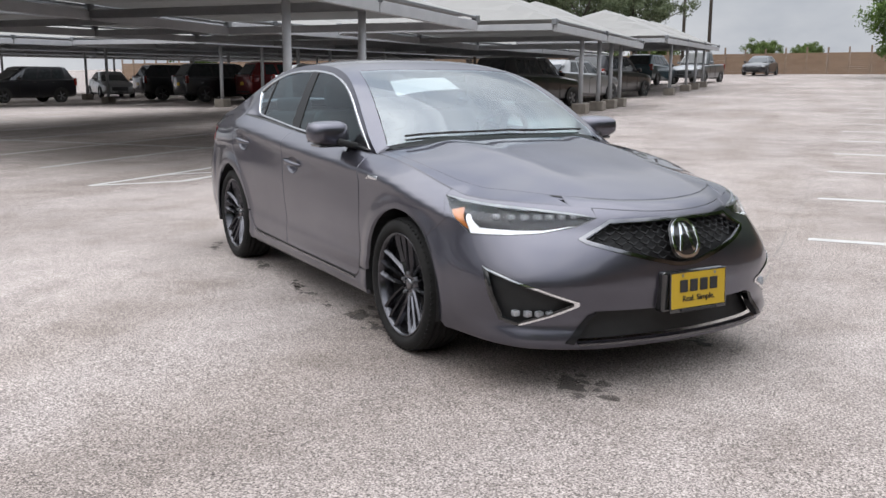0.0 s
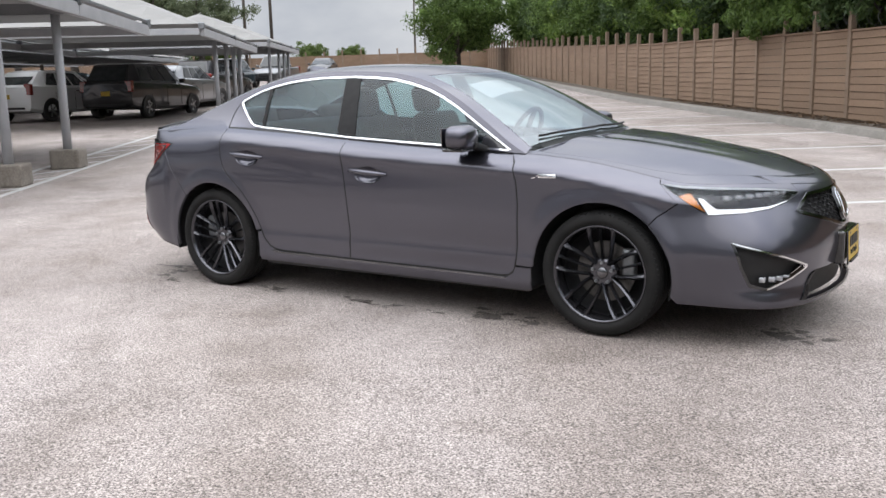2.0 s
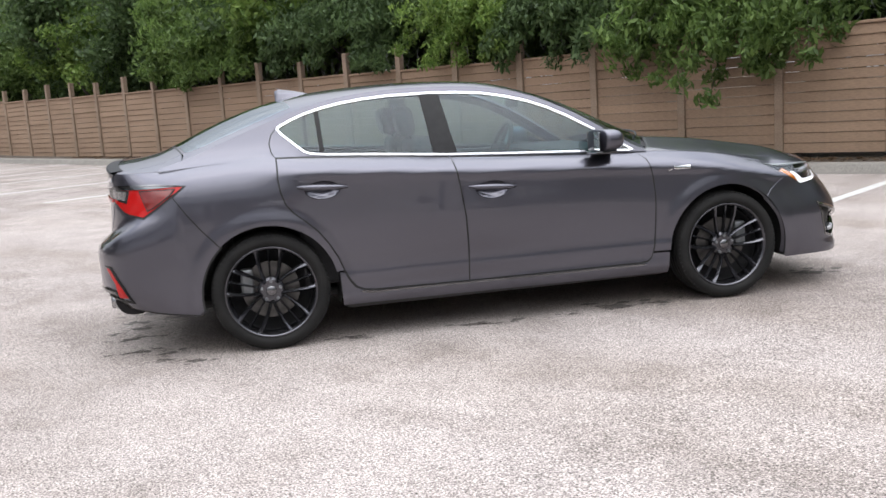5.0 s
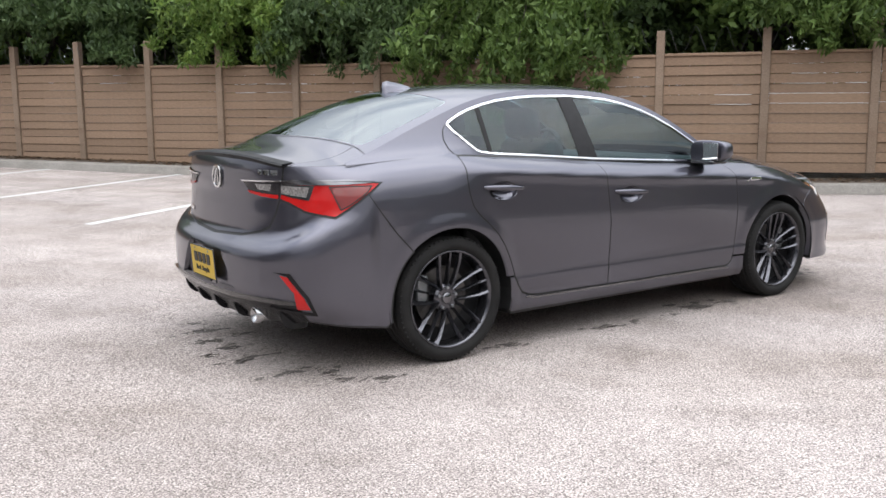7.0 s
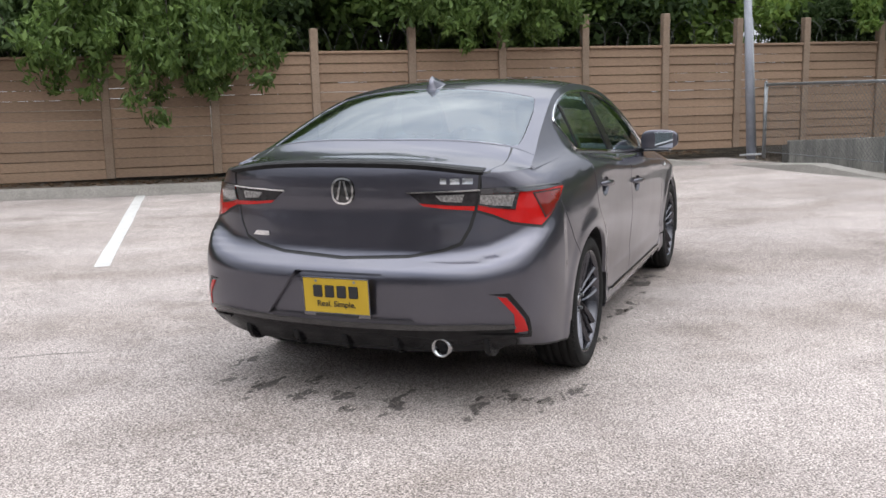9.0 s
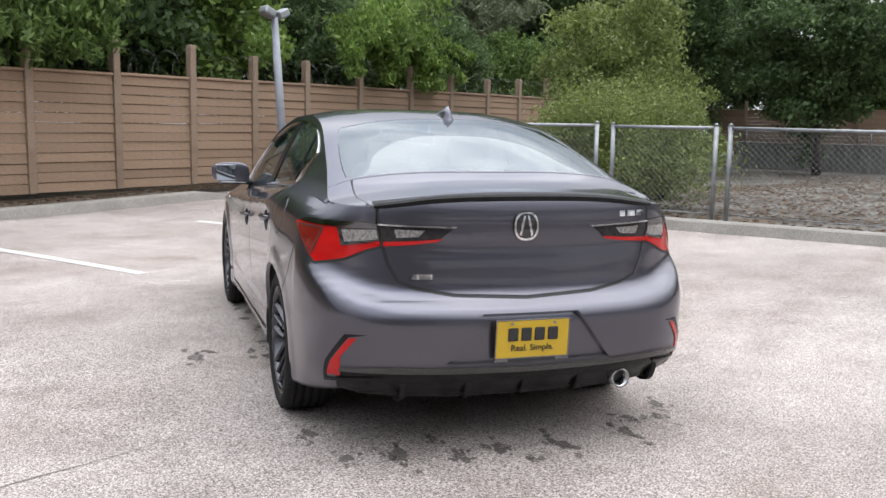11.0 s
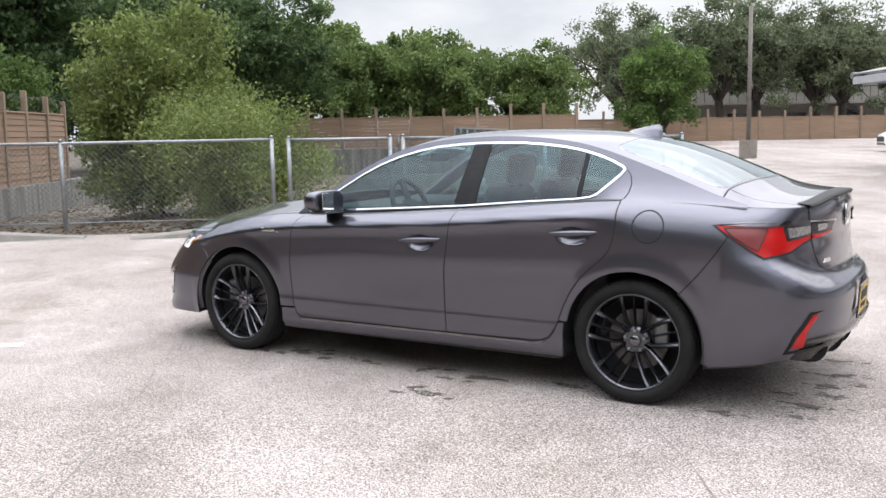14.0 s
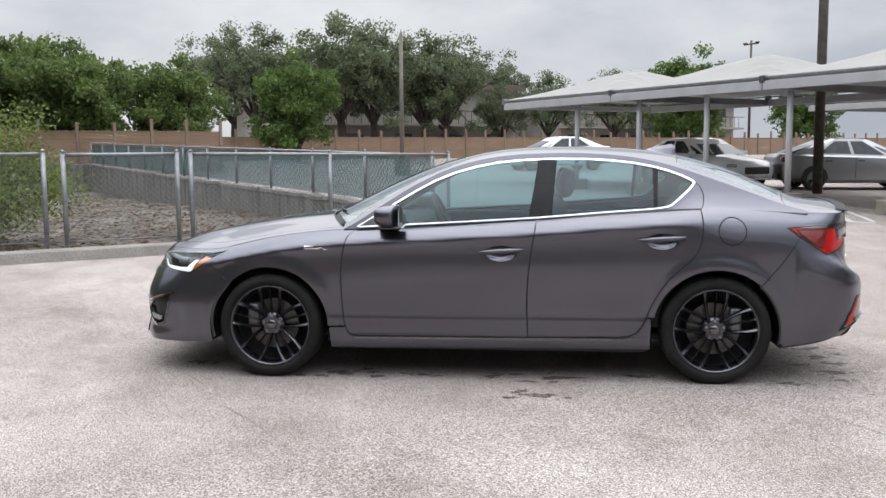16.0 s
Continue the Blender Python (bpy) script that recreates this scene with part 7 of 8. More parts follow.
    sheet("lamp_trim", [(side * a, b) for a, b in chm], tail, CHROME, li, gap=0, flange=0.005, lift=0.010, cell=0.02, label="thin chrome brow")
    ch2 = [(qr(0.612, 0.93), 0.937), (qr(0.70, 0.93), 0.941), (SX(-1.90) - S_TAIL, 0.938), (SX(-1.76) - S_TAIL, 0.927), (SX(-1.90) - S_TAIL, 0.931), (qr(0.70, 0.93), 0.933), (qr(0.612, 0.93), 0.930)]
    sheet("lamp_trim", [(side * a, b) for a, b in ch2], tail, DARK_CHROME, tl, gap=0, flange=0.005, lift=0.010, cell=0.02)
    rx = [(qr(0.672, 0.5), 0.508), (qr(0.704, 0.5), 0.502), (qr(0.768, 0.36), 0.408), (qr(0.786, 0.36), 0.352), (qr(0.742, 0.36), 0.352), (qr(0.735, 0.42), 0.43)]
    sheet("reflector", [(side * a, b) for a, b in rx], tail, RED_LIT, sedan, gap=0, flange=0.006, lift=0.004, cell=0.02, label="slanted red bumper reflector")
    rx2 = [(qr(0.64, 0.5), 0.520), (qr(0.702, 0.5), 0.508), (qr(0.774, 0.40), 0.405), (qr(0.792, 0.33), 0.335), (qr(0.60, 0.36), 0.352), (qr(0.60, 0.36), 0.344), (qr(0.804, 0.32), 0.318), (qr(0.784, 0.40), 0.410), (qr(0.714, 0.51), 0.520)]
    sheet("reflector_trim", [(side * a, b) for a, b in rx2], tail, PILLAR_BLACK, sedan, gap=0, flange=0.006, lift=0.003, cell=0.02)
emblem(tail, 0.926, 0.052, 0.056, sedan, "oval chrome badge on the boot lid", 0.006)
# plain bars where the maker's lettering stands, badges on the wings
for y0, w in ((-0.455, 0.030), (-0.505, 0.044), (-0.560, 0.046)):
    q = -qr(abs(y0), 0.965)
    sheet("badge_bar", [(q - w / 2, 0.957), (q + w / 2, 0.957), (q + w / 2, 0.981), (q - w / 2, 0.981)], tail, CHROME, sedan, gap=0, flange=0.003, lift=0.005, cell=0.02)
bq = qr(0.43, 0.73)
sheet("badge_bar", [(bq - 0.045, 0.722), (bq + 0.055, 0.722), (bq + 0.035, 0.742), (bq - 0.045, 0.742)], tail, CHROME, sedan, gap=0, flange=0.003, lift=0.005, cell=0.02)
for side in (1, -1):
    sheet("wing_badge", S2([(0.965, 0.790), (0.985, 0.790), (1.008, 0.812), (1.105, 0.812), (1.105, 0.794), (1.01, 0.794), (1.006, 0.803)]), body, CHROME, sedan, gap=0, flange=0.003, lift=0.004, cell=0.02, side=side)

# lip spoiler, fin, exhaust, wipers
bm = bmesh.new()
last = None
for i in range(33):
    t = -1 + i / 16
    y = 0.600 * t
    s = S_TAIL + qr(abs(y), 1.0)
    p = body(s, SHOULDER(s))
    hgt = 0.005 + 0.010 * (1 - abs(t) ** 3)
    ring = [bm.verts.new(v) for v in ((p.x + 0.055, y * 0.99, top(max(p.x + 0.055, -2.2), y * 0.99).z + 0.002), (p.x - 0.004, y, p.z + hgt), (p.x - 0.014, y, p.z + hgt - 0.008), (p.x - 0.003, y, p.z - 0.014))]
    if last:
        for j in range(3):
            bm.faces.new((last[j], last[j + 1], ring[j + 1], ring[j]))
    last = ring
bmesh.ops.recalc_face_normals(bm, faces=bm.faces)
part("lip_spoiler", bm, SATIN_BLACK, sedan, "gloss black lip spoiler", smooth=False)
bm = bmesh.new()
rows_ = []
for i in range(9):
    t = i / 8
    x = -1.00 - 0.20 * t
    hgt = 0.072 * t ** 0.9 * (1.0 if t < 0.97 else 0.8)
    w = 0.034 * (1 - 0.25 * t)
    zb = top(x, 0).z - 0.004
    rows_.append([bm.verts.new(v) for v in ((x, w, zb), (x, w * 0.45, zb + hgt * 0.55), (x, 0, zb + hgt + 0.004), (x, -w * 0.45, zb + hgt * 0.55), (x, -w, zb))])
for a, b in zip(rows_, rows_[1:]):
    for j in range(4):
        bm.faces.new((a[j], a[j + 1], b[j + 1], b[j]))
bm.faces.new(rows_[-1])
bmesh.ops.recalc_face_normals(bm, faces=bm.faces)
part("antenna_fin", bm, PAINT, sedan, "body-coloured shark fin antenna", smooth=True)
ex = bmesh.new()
rings = []
for r, x in ((0.036, -2.02), (0.040, -2.17), (0.042, -2.215), (0.034, -2.216), (0.030, -2.15), (0.028, -2.02)):
    rings.append([ex.verts.new((x, -0.438 + r * math.cos(a), 0.285 + r * math.sin(a))) for a in np.linspace(0, math.tau, 24, endpoint=False)])
for a, b in zip(rings, rings[1:]):
    for j in range(24):
        ex.faces.new((a[j], a[(j + 1) % 24], b[(j + 1) % 24], b[j]))
bmesh.ops.recalc_face_normals(ex, faces=ex.faces)
part("exhaust_pipe", ex, surface("satin_exhaust_steel", (0.38, 0.38, 0.39), (0.46, 0.46, 0.47), 12, 0.18, 1.0, 0.05, 100), sedan, "round chrome exhaust tip", smooth=True)
part("exhaust_back", rod((-2.0, -0.438, 0.285), (-2.1, -0.438, 0.285), 0.027), MATT_BLACK, sedan)
cw = [(1.09 - 0.17 * (y / 0.705) ** 2, y) for y in np.linspace(0, 0.62, 10)]
cwl = cw + [(a - 0.10, b) for a, b in reversed(cw)]
sheet("cowl", cwl + [(a, -b) for a, b in reversed(cwl)], lambda x, y: top(x, y) + Vector((0, 0, -0.022)), MATT_BLACK, sedan, gap=0, flange=0, cell=0.05, label="matt black cowl under the windscreen")
for y0, y1 in ((-0.60, -0.02), (-0.05, 0.50)):
    bm = bmesh.new()
    last = None
    for i in range(14):
        t = i / 13
        y = y0 + (y1 - y0) * t
        x = 1.0 - 0.165 * (y / 0.70) ** 2 + 0.015 * math.sin(math.pi * t)
        p = top(x, y) + Vector((0.006, 0, 0.010))
        ring = [bm.verts.new(p + Vector((0.0065 * math.cos(a), 0, 0.0065 * math.sin(a)))) for a in np.linspace(0, math.tau, 6, endpoint=False)]
        if last:
            for j in range(6):
                bm.faces.new((last[j], last[(j + 1) % 6], ring[(j + 1) % 6], ring[j]))
        last = ring
    bmesh.ops.recalc_face_normals(bm, faces=bm.faces)
    part("wiper", bm, MATT_BLACK, sedan)

# door mirrors
for side in (1, -1):
    mr = part("door_mirror", bmesh.new(), None, sedan, "grey door mirror on a black foot")
    bm = bmesh.new()
    bmesh.ops.create_uvsphere(bm, u_segments=24, v_segments=14, radius=1.0)
    for v in bm.verts:
        c = v.co
        k = lambda a, p: math.copysign(abs(a) ** p, a)  # noqa: E731
        x, y, z = k(c.x, 0.7), k(c.y, 0.6), k(c.z, 0.62)
        if x < -0.15:
            x = -0.15 - (abs(x) - 0.15) * 0.12
        v.co = Vector((0.550 + 0.105 * x + 0.035 * (y * 0.5), side * (0.895 + 0.118 * y), 0.992 + 0.067 * z * (1 - 0.12 * y) + 0.006 * y))
    part("mirror_shell", bm, PAINT, mr, smooth=True)
    part("mirror_base", box((0.12, 0.15, 0.035), (0.60, side * 0.80, 0.936), 0.012, Matrix.Rotation(side * 0.25, 4, "X")), MATT_BLACK, mr)
    part("mirror_lower", box((0.13, 0.17, 0.018), (0.56, side * 0.882, 0.930), 0.008), GLOSS_BLACK, mr)
    part("mirror_glass", box((0.004, 0.185, 0.100), (0.519, side * 0.895, 0.994), 0.001, Matrix.Rotation(side * 0.12, 4, "Z")), surface("mirror_silver", (0.8, 0.82, 0.85), (0.85, 0.87, 0.9), 5, 0.02, 1.0, 0), mr)


# ---- wheels ----
def lathe(profile, n=64, ax=(0, 0, 0)):
    """A body turned round the y axis from (radius, y) pairs."""
    bm = bmesh.new()
    rings_ = []
    for r, y in profile:
        rings_.append([bm.verts.new((r * math.cos(a), y, r * math.sin(a))) for a in np.linspace(0, math.tau, n, endpoint=False)])
    for a, b in zip(rings_, rings_[1:]):
        for j in range(n):
            bm.faces.new((a[j], a[(j + 1) % n], b[(j + 1) % n], b[j]))
    bmesh.ops.recalc_face_normals(bm, faces=bm.faces)
    return bm


TYRE_R = 0.319
TYRE = [(0.242, 0.082), (0.248, 0.094), (0.260, 0.106), (0.275, 0.1105), (0.290, 0.107), (0.304, 0.099), (0.312, 0.089), (0.317, 0.074)]
tread = []
for y in (0.060, 0.022, -0.016, -0.052):
    tread += [(TYRE_R, y + 0.006), (TYRE_R - 0.008, y + 0.004), (TYRE_R - 0.008, y - 0.004), (TYRE_R, y - 0.006)]
TYRE_PROFILE = TYRE + tread + [(r, -y) for r, y in reversed(TYRE)]


def wheel(at, side, front):
    """Tyre, alloy rim with ten pairs of blades, brake disc and caliper; y points outwards."""
    w = part("wheel", bmesh.new(), None, sedan, "black alloy wheel with paired blade spokes")
    w.matrix_basis = Matrix.Translation(at) @ (Matrix.Identity(4) if side > 0 else Matrix.Rotation(math.pi, 4, "Z"))
    tb = lathe(TYRE_PROFILE, 72)
    part("tyre", tb, RUBBER, w, smooth=True)
    bl_ = bmesh.new()
    for i in range(72):
        a = i / 72 * math.tau
        m = Matrix.Rotation(-a, 4, "Y")
        add_box(bl_, (0.012, 0.026, 0.006), m @ Vector((0.3062, 0.087, 0)), 0, m @ Matrix.Rotation(0.25, 4, "X"))
    part("tread_edge", bl_, RUBBER, w, kind="stuff")
    rim = lathe([(0.240, 0.086), (0.250, 0.094), (0.247, 0.099), (0.239, 0.096), (0.232, 0.080), (0.222, 0.03), (0.216, -0.09)], 64)
    part("rim", rim, RIM_METAL, w, smooth=True)
    part("rim_barrel", lathe([(0.221, 0.028), (0.214, -0.05), (0.06, -0.06)], 48), BARREL, w, smooth=True)
    sp = bmesh.new()
    for i in range(5):
        a0 = math.pi / 2 + i / 5 * math.tau
        for sg in (-1, 0, 1):
            a_in, a_out, thin = a0 + sg * 0.56, a0 + sg * 0.27, 0.48 if sg == 0 else 0.80
            secs = []
            for t, y, wd, th in ((0.0, 0.052, 0.0125, 0.03), (0.30, 0.063, 0.0125, 0.024), (0.7, 0.078, 0.0155, 0.020), (0.9, 0.085, 0.019, 0.017), (1.0, 0.087, 0.024, 0.015)):
                r = 0.052 + (0.240 - 0.052) * t
                wd *= thin
                a = a_in + (a_out - a_in) * t ** 0.7
                c, s_ = math.cos(a), math.sin(a)
                tx, tz = -s_, c
                secs.append([sp.verts.new((r * c + tx * wd * k, y + dy, r * s_ + tz * wd * k)) for k, dy in ((-1, -th), (-0.55, -0.002), (0.10, 0.006), (1, -0.011), (1, -th))])
            for p, q in zip(secs, secs[1:]):
                for j in range(5):
                    sp.faces.new((p[j], p[(j + 1) % 5], q[(j + 1) % 5], q[j]))
    bmesh.ops.recalc_face_normals(sp, faces=sp.faces)
    part("spokes", sp, RIM_METAL, w, "dark blades in five groups of three")
    part("hub", lathe([(0.0, 0.050), (0.060, 0.050), (0.072, 0.040), (0.074, 0.0)], 32), RIM_METAL, w, smooth=False)
    part("hub_cap", lathe([(0.0, 0.060), (0.024, 0.059), (0.029, 0.055), (0.030, 0.045)], 28), DARK_CHROME, w, smooth=True)
    for i in range(5):
        a = math.pi / 2 + i / 5 * math.tau
        c = Vector((0.053 * math.cos(a), 0, 0.053 * math.sin(a)))
        part("lug_nut", rod(c + Vector((0, 0.045, 0)), c + Vector((0, 0.062, 0)), 0.0095, 0.008, 6), GALV, w)
    part("brake_disc", lathe([(0.07, 0.0), (0.155, 0.0), (0.155, -0.018), (0.07, -0.018)], 40), DISC, w)
    part("caliper", box((0.07, 0.06, 0.15), ((0.125 if front else -0.125) * side * 1.0, -0.005, 0.05), 0.015), GALV, w)
    return w


for fx in (1, -1):
    for side in (1, -1):
        wheel((fx * AX, side * 0.756, TYRE_R), side, fx > 0)
        lin = bmesh.new()
        rr = []
        for y in (0.862, 0.60, 0.50):
            rr.append([lin.verts.new((fx * AX + (ARCH_R + 0.012) * math.cos(a), side * y, HUB_Z + (ARCH_R + 0.012) * math.sin(a))) for a in np.linspace(-0.25, math.pi + 0.25, 26)])
        for a, b in zip(rr, rr[1:]):
            for j in range(25):
                lin.faces.new((a[j], a[j + 1], b[j + 1], b[j]))
        cen = lin.verts.new((fx * AX, side * 0.50, HUB_Z - 0.05))
        for j in range(25):
            lin.faces.new((rr[-1][j], rr[-1][j + 1], cen))
        part("arch_liner", lin, MATT_BLACK, sedan, "matt black wheel arch liner")

# floor pan, cabin
part("floor_pan", box((3.5, 1.30, 0.05), (0.0, 0, 0.25), 0.02), MATT_BLACK, sedan)
part("side_pan", box((1.88, 1.66, 0.05), (0.0, 0, 0.205), 0.02), MATT_BLACK, sedan)
for side in (1, -1):
    part("door_lining", box((2.0, 0.05, 0.62), (-0.15, side * 0.70, 0.62), 0.02), INTERIOR, sedan)
part("bulkhead", box((0.06, 1.35, 0.62), (0.98, 0, 0.60), 0.02), INTERIOR, sedan)
part("dashboard", box((0.50, 1.34, 0.24), (0.66, 0, 0.82), 0.06), INTERIOR, sedan, "dark dashboard")
part("parcel_shelf", box((0.55, 1.22, 0.04), (-1.50, 0, 0.985), 0.01), INTERIOR, sedan)
part("rear_bulkhead", box((0.06, 1.30, 0.75), (-1.55, 0, 0.60), 0.02), INTERIOR, sedan)
part("console", box((1.0, 0.24, 0.30), (0.0, 0, 0.45), 0.04), INTERIOR, sedan)
for y in (0.36, -0.36):
    bm = bmesh.new()
    add_box(bm, (0.50, 0.48, 0.16), (-0.02, y, 0.50), 0.06)
    add_box(bm, (0.15, 0.46, 0.58), (-0.34, y, 0.80), 0.06, Matrix.Rotation(radians(-16), 4, "Y"))
    add_box(bm, (0.10, 0.26, 0.18), (-0.475, y, 1.17), 0.045, Matrix.Rotation(radians(-10), 4, "Y"))
    add_rod(bm, (-0.43, y - 0.06, 1.03), (-0.46, y - 0.06, 1.12), 0.008)
    add_rod(bm, (-0.43, y + 0.06, 1.03), (-0.46, y + 0.06, 1.12), 0.008)
    part("seat", bm, LEATHER, sedan, "black leather front seat with headrest", smooth=True)
bm = bmesh.new()
add_box(bm, (0.48, 1.24, 0.16), (-0.92, 0, 0.52), 0.06)
add_box(bm, (0.16, 1.22, 0.56), (-1.22, 0, 0.78), 0.06, Matrix.Rotation(radians(-22), 4, "Y"))
for y in (-0.38, 0.38):
    add_box(bm, (0.09, 0.27, 0.14), (-1.33, y, 1.07), 0.04, Matrix.Rotation(radians(-15), 4, "Y"))
part("rear_seat", bm, LEATHER, sedan, "black leather rear bench", smooth=True)
sw = bmesh.new()
R1, R2 = 0.182, 0.016
vs_ = [[sw.verts.new(((R1 + R2 * math.cos(b)) * math.cos(a), (R1 + R2 * math.cos(b)) * math.sin(a), R2 * math.sin(b))) for b in np.linspace(0, math.tau, 8, endpoint=False)] for a in np.linspace(0, math.tau, 32, endpoint=False)]
for i in range(32):
    for j in range(8):
        sw.faces.new((vs_[i][j], vs_[(i + 1) % 32][j], vs_[(i + 1) % 32][(j + 1) % 8], vs_[i][(j + 1) % 8]))
add_box(sw, (0.34, 0.05, 0.02), (0, 0, 0), 0.006)
add_box(sw, (0.05, 0.18, 0.02), (0, -0.09, 0), 0.006)
add_box(sw, (0.12, 0.10, 0.04), (0, 0, 0), 0.015)
part("steering_wheel", sw, INTERIOR, sedan, "black steering wheel", smooth=True, m=Matrix.Translation((0.30, 0.36, 0.93)) @ Matrix.Rotation(radians(90), 4, "Z") @ Matrix.Rotation(radians(-66), 4, "X"))
part("inner_mirror", box((0.03, 0.22, 0.06), (0.30, 0, 1.235), 0.012), INTERIOR, sedan)
# a white sheet behind the glass stands for the dash paper's reflection
stick = [(0.52, -0.06), (0.52, -0.46), (0.34, -0.42), (0.34, -0.06)]
sheet("paper_reflection", stick, top, PAPER, sedan, gap=0, flange=0, lift=-0.012, cell=0.06, label="white sheet drawn for the paper reflected in the windscreen")


# ---- parked cars ----
CAR_GLASS = surface("dark_car_window", (0.020, 0.024, 0.026), (0.035, 0.040, 0.043), 6, 0.06, 0, 0, 50, spec=0.5)
CAR_TRIM = surface("black_car_trim", (0.018, 0.018, 0.019), (0.03, 0.03, 0.031), 9, 0.5, 0, 0.1, 120)
CAR_TYRE = surface("dusty_tyre_rubber", (0.025, 0.025, 0.025), (0.045, 0.043, 0.042), 9, 0.8, 0, 0.2, 120)
CAR_RIM = surface("silver_wheel_rim", (0.252, 0.259, 0.266), (0.35, 0.357, 0.364), 9, 0.3, 0.9, 0, 80)
CAR_LAMP = surface("clear_head_lamp", (0.385, 0.399, 0.42), (0.525, 0.539, 0.56), 30, 0.08, 0.3, 0.1, 60, coat=1.0)
PAINTS = {
    "white": paint_material("white_car_paint", (0.76, 0.77, 0.78), 0.02, 0.3, 0.0),
    "silver": paint_material("silver_car_paint", (0.2852, 0.2914, 0.2976), 0.10, 0.3, 0.75),
    "grey": paint_material("mid_grey_car_paint", (0.1674, 0.1736, 0.1798), 0.10, 0.3, 0.75),
    "black": paint_material("black_car_paint", (0.014, 0.014, 0.016), 0.05, 0.3, 0.2),
    "blue": paint_material("deep_blue_car_paint", (0.018, 0.035, 0.13), 0.08, 0.3, 0.5),
    "teal": paint_material("dark_teal_car_paint", (0.02, 0.045, 0.055), 0.08, 0.3, 0.4),
    "red": paint_material("dark_red_car_paint", (0.16, 0.012, 0.014), 0.08, 0.3, 0.4),
}
# stations of the lower body: x, half width, underside, crease, top edge, top at the middle
SEDAN_ROWS = [(-2.34, 0.60, 0.42, 0.66, 0.90, 0.92), (-2.25, 0.76, 0.27, 0.66, 1.00, 1.02), (-1.95, 0.86, 0.24, 0.68, 1.01, 1.06), (-1.40, 0.90, 0.20, 0.70, 0.99, 1.05), (-0.5, 0.91, 0.19, 0.70, 0.96, 0.98), (0.4, 0.91, 0.19, 0.70, 0.93, 0.95),
              (1.0, 0.91, 0.19, 0.69, 0.90, 0.98), (1.5, 0.90, 0.20, 0.67, 0.83, 0.92), (1.95, 0.85, 0.22, 0.62, 0.76, 0.83), (2.22, 0.72, 0.23, 0.56, 0.68, 0.74), (2.34, 0.52, 0.26, 0.50, 0.60, 0.64)]
SUV_ROWS = [(-2.28, 0.70, 0.48, 0.75, 1.05, 1.06), (-2.22, 0.86, 0.34, 0.78, 1.12, 1.13), (-1.95, 0.92, 0.28, 0.80, 1.12, 1.13), (-1.4, 0.94, 0.25, 0.80, 1.10, 1.11), (-0.4, 0.94, 0.24, 0.80, 1.07, 1.08), (0.5, 0.94, 0.24, 0.80, 1.05, 1.06),
            (1.0, 0.93, 0.24, 0.78, 1.02, 1.10), (1.6, 0.92, 0.26, 0.75, 0.97, 1.05), (2.0, 0.88, 0.28, 0.70, 0.92, 0.98), (2.22, 0.78, 0.30, 0.64, 0.82, 0.88), (2.32, 0.60, 0.34, 0.58, 0.70, 0.74)]
# cabin: base front, base rear, roof front, roof rear, belt front, belt rear, roof height
SEDAN_CAB = (1.16, -1.96, 0.16, -0.98, 0.92, 1.03, 1.44)
SUV_CAB = (1.05, -2.18, 0.35, -1.85, 1.06, 1.12, 1.68)
HATCH_CAB = (1.05, -2.10, 0.25, -1.45, 1.02, 1.08, 1.56)
PICK_CAB = (1.0, -0.75, 0.45, -0.55, 1.10, 1.12, 1.82)


def car_loft(rows_):
    bm = bmesh.new()
    rings_ = []
    for x, w, zb, zc, ze, zt in rows_:
        half_ = [(0.0, zb), (w * 0.86, zb), (w * 0.97, zb + 0.09), (w, zc), (w * 0.965, ze - 0.05), (w * 0.90, ze), (w * 0.45, zt - (zt - ze) * 0.25), (0.0, zt)]
        pts = half_ + [(-a, b) for a, b in reversed(half_[1:-1])]
        rings_.append([bm.verts.new((x, a, b)) for a, b in pts])
    n = len(rings_[0])
    for a, b in zip(rings_, rings_[1:]):
        for j in range(n):
            bm.faces.new((a[j], a[(j + 1) % n], b[(j + 1) % n], b[j]))
    bm.faces.new(rings_[0])
    bm.faces.new(rings_[-1])
    bmesh.ops.recalc_face_normals(bm, faces=bm.faces)
    return bm


def quad_slab(pts, thick, outward):
    """A thin four-cornered slab over the points, raised along the outward way."""
    bm = bmesh.new()
    o = Vector(outward).normalized() * thick
    a = [bm.verts.new(Vector(p)) for p in pts]
    b = [bm.verts.new(Vector(p) + o) for p in pts]
    n = len(pts)
    bm.faces.new(a[::-1])
    bm.faces.new(b)
    for i in range(n):
        bm.faces.new((a[i], a[(i + 1) % n], b[(i + 1) % n], b[i]))
    bmesh.ops.recalc_face_normals(bm, faces=bm.faces)
    return bm


def car_wheel_meshes():
    t = mesh_of(lathe([(0.20, 0.085), (0.225, 0.105), (0.29, 0.105), (0.325, 0.085), (0.33, 0.0), (0.325, -0.085), (0.25, -0.10)], 28), "tyre", CAR_TYRE, True)
    bm = lathe([(0.0, 0.07), (0.05, 0.075), (0.055, 0.06), (0.15, 0.055), (0.20, 0.06), (0.222, 0.10), (0.21, 0.04)], 28)
    r_ = mesh_of(bm, "rim", CAR_TRIM, True)
    sp = bmesh.new()
    for i in range(5):
        a = i / 5 * math.tau
        for d in (-0.09, 0.09):
            add_box(sp, (0.17, 0.03, 0.035), Matrix.Rotation(a + d, 4, "Y") @ Vector((0.125, 0.072, 0)), 0, Matrix.Rotation(a + d, 4, "Y"))
    add_rod(sp, (0, 0.05, 0), (0, 0.09, 0), 0.05, sides=12)
    return t, r_, mesh_of(sp, "spoke", CAR_RIM)


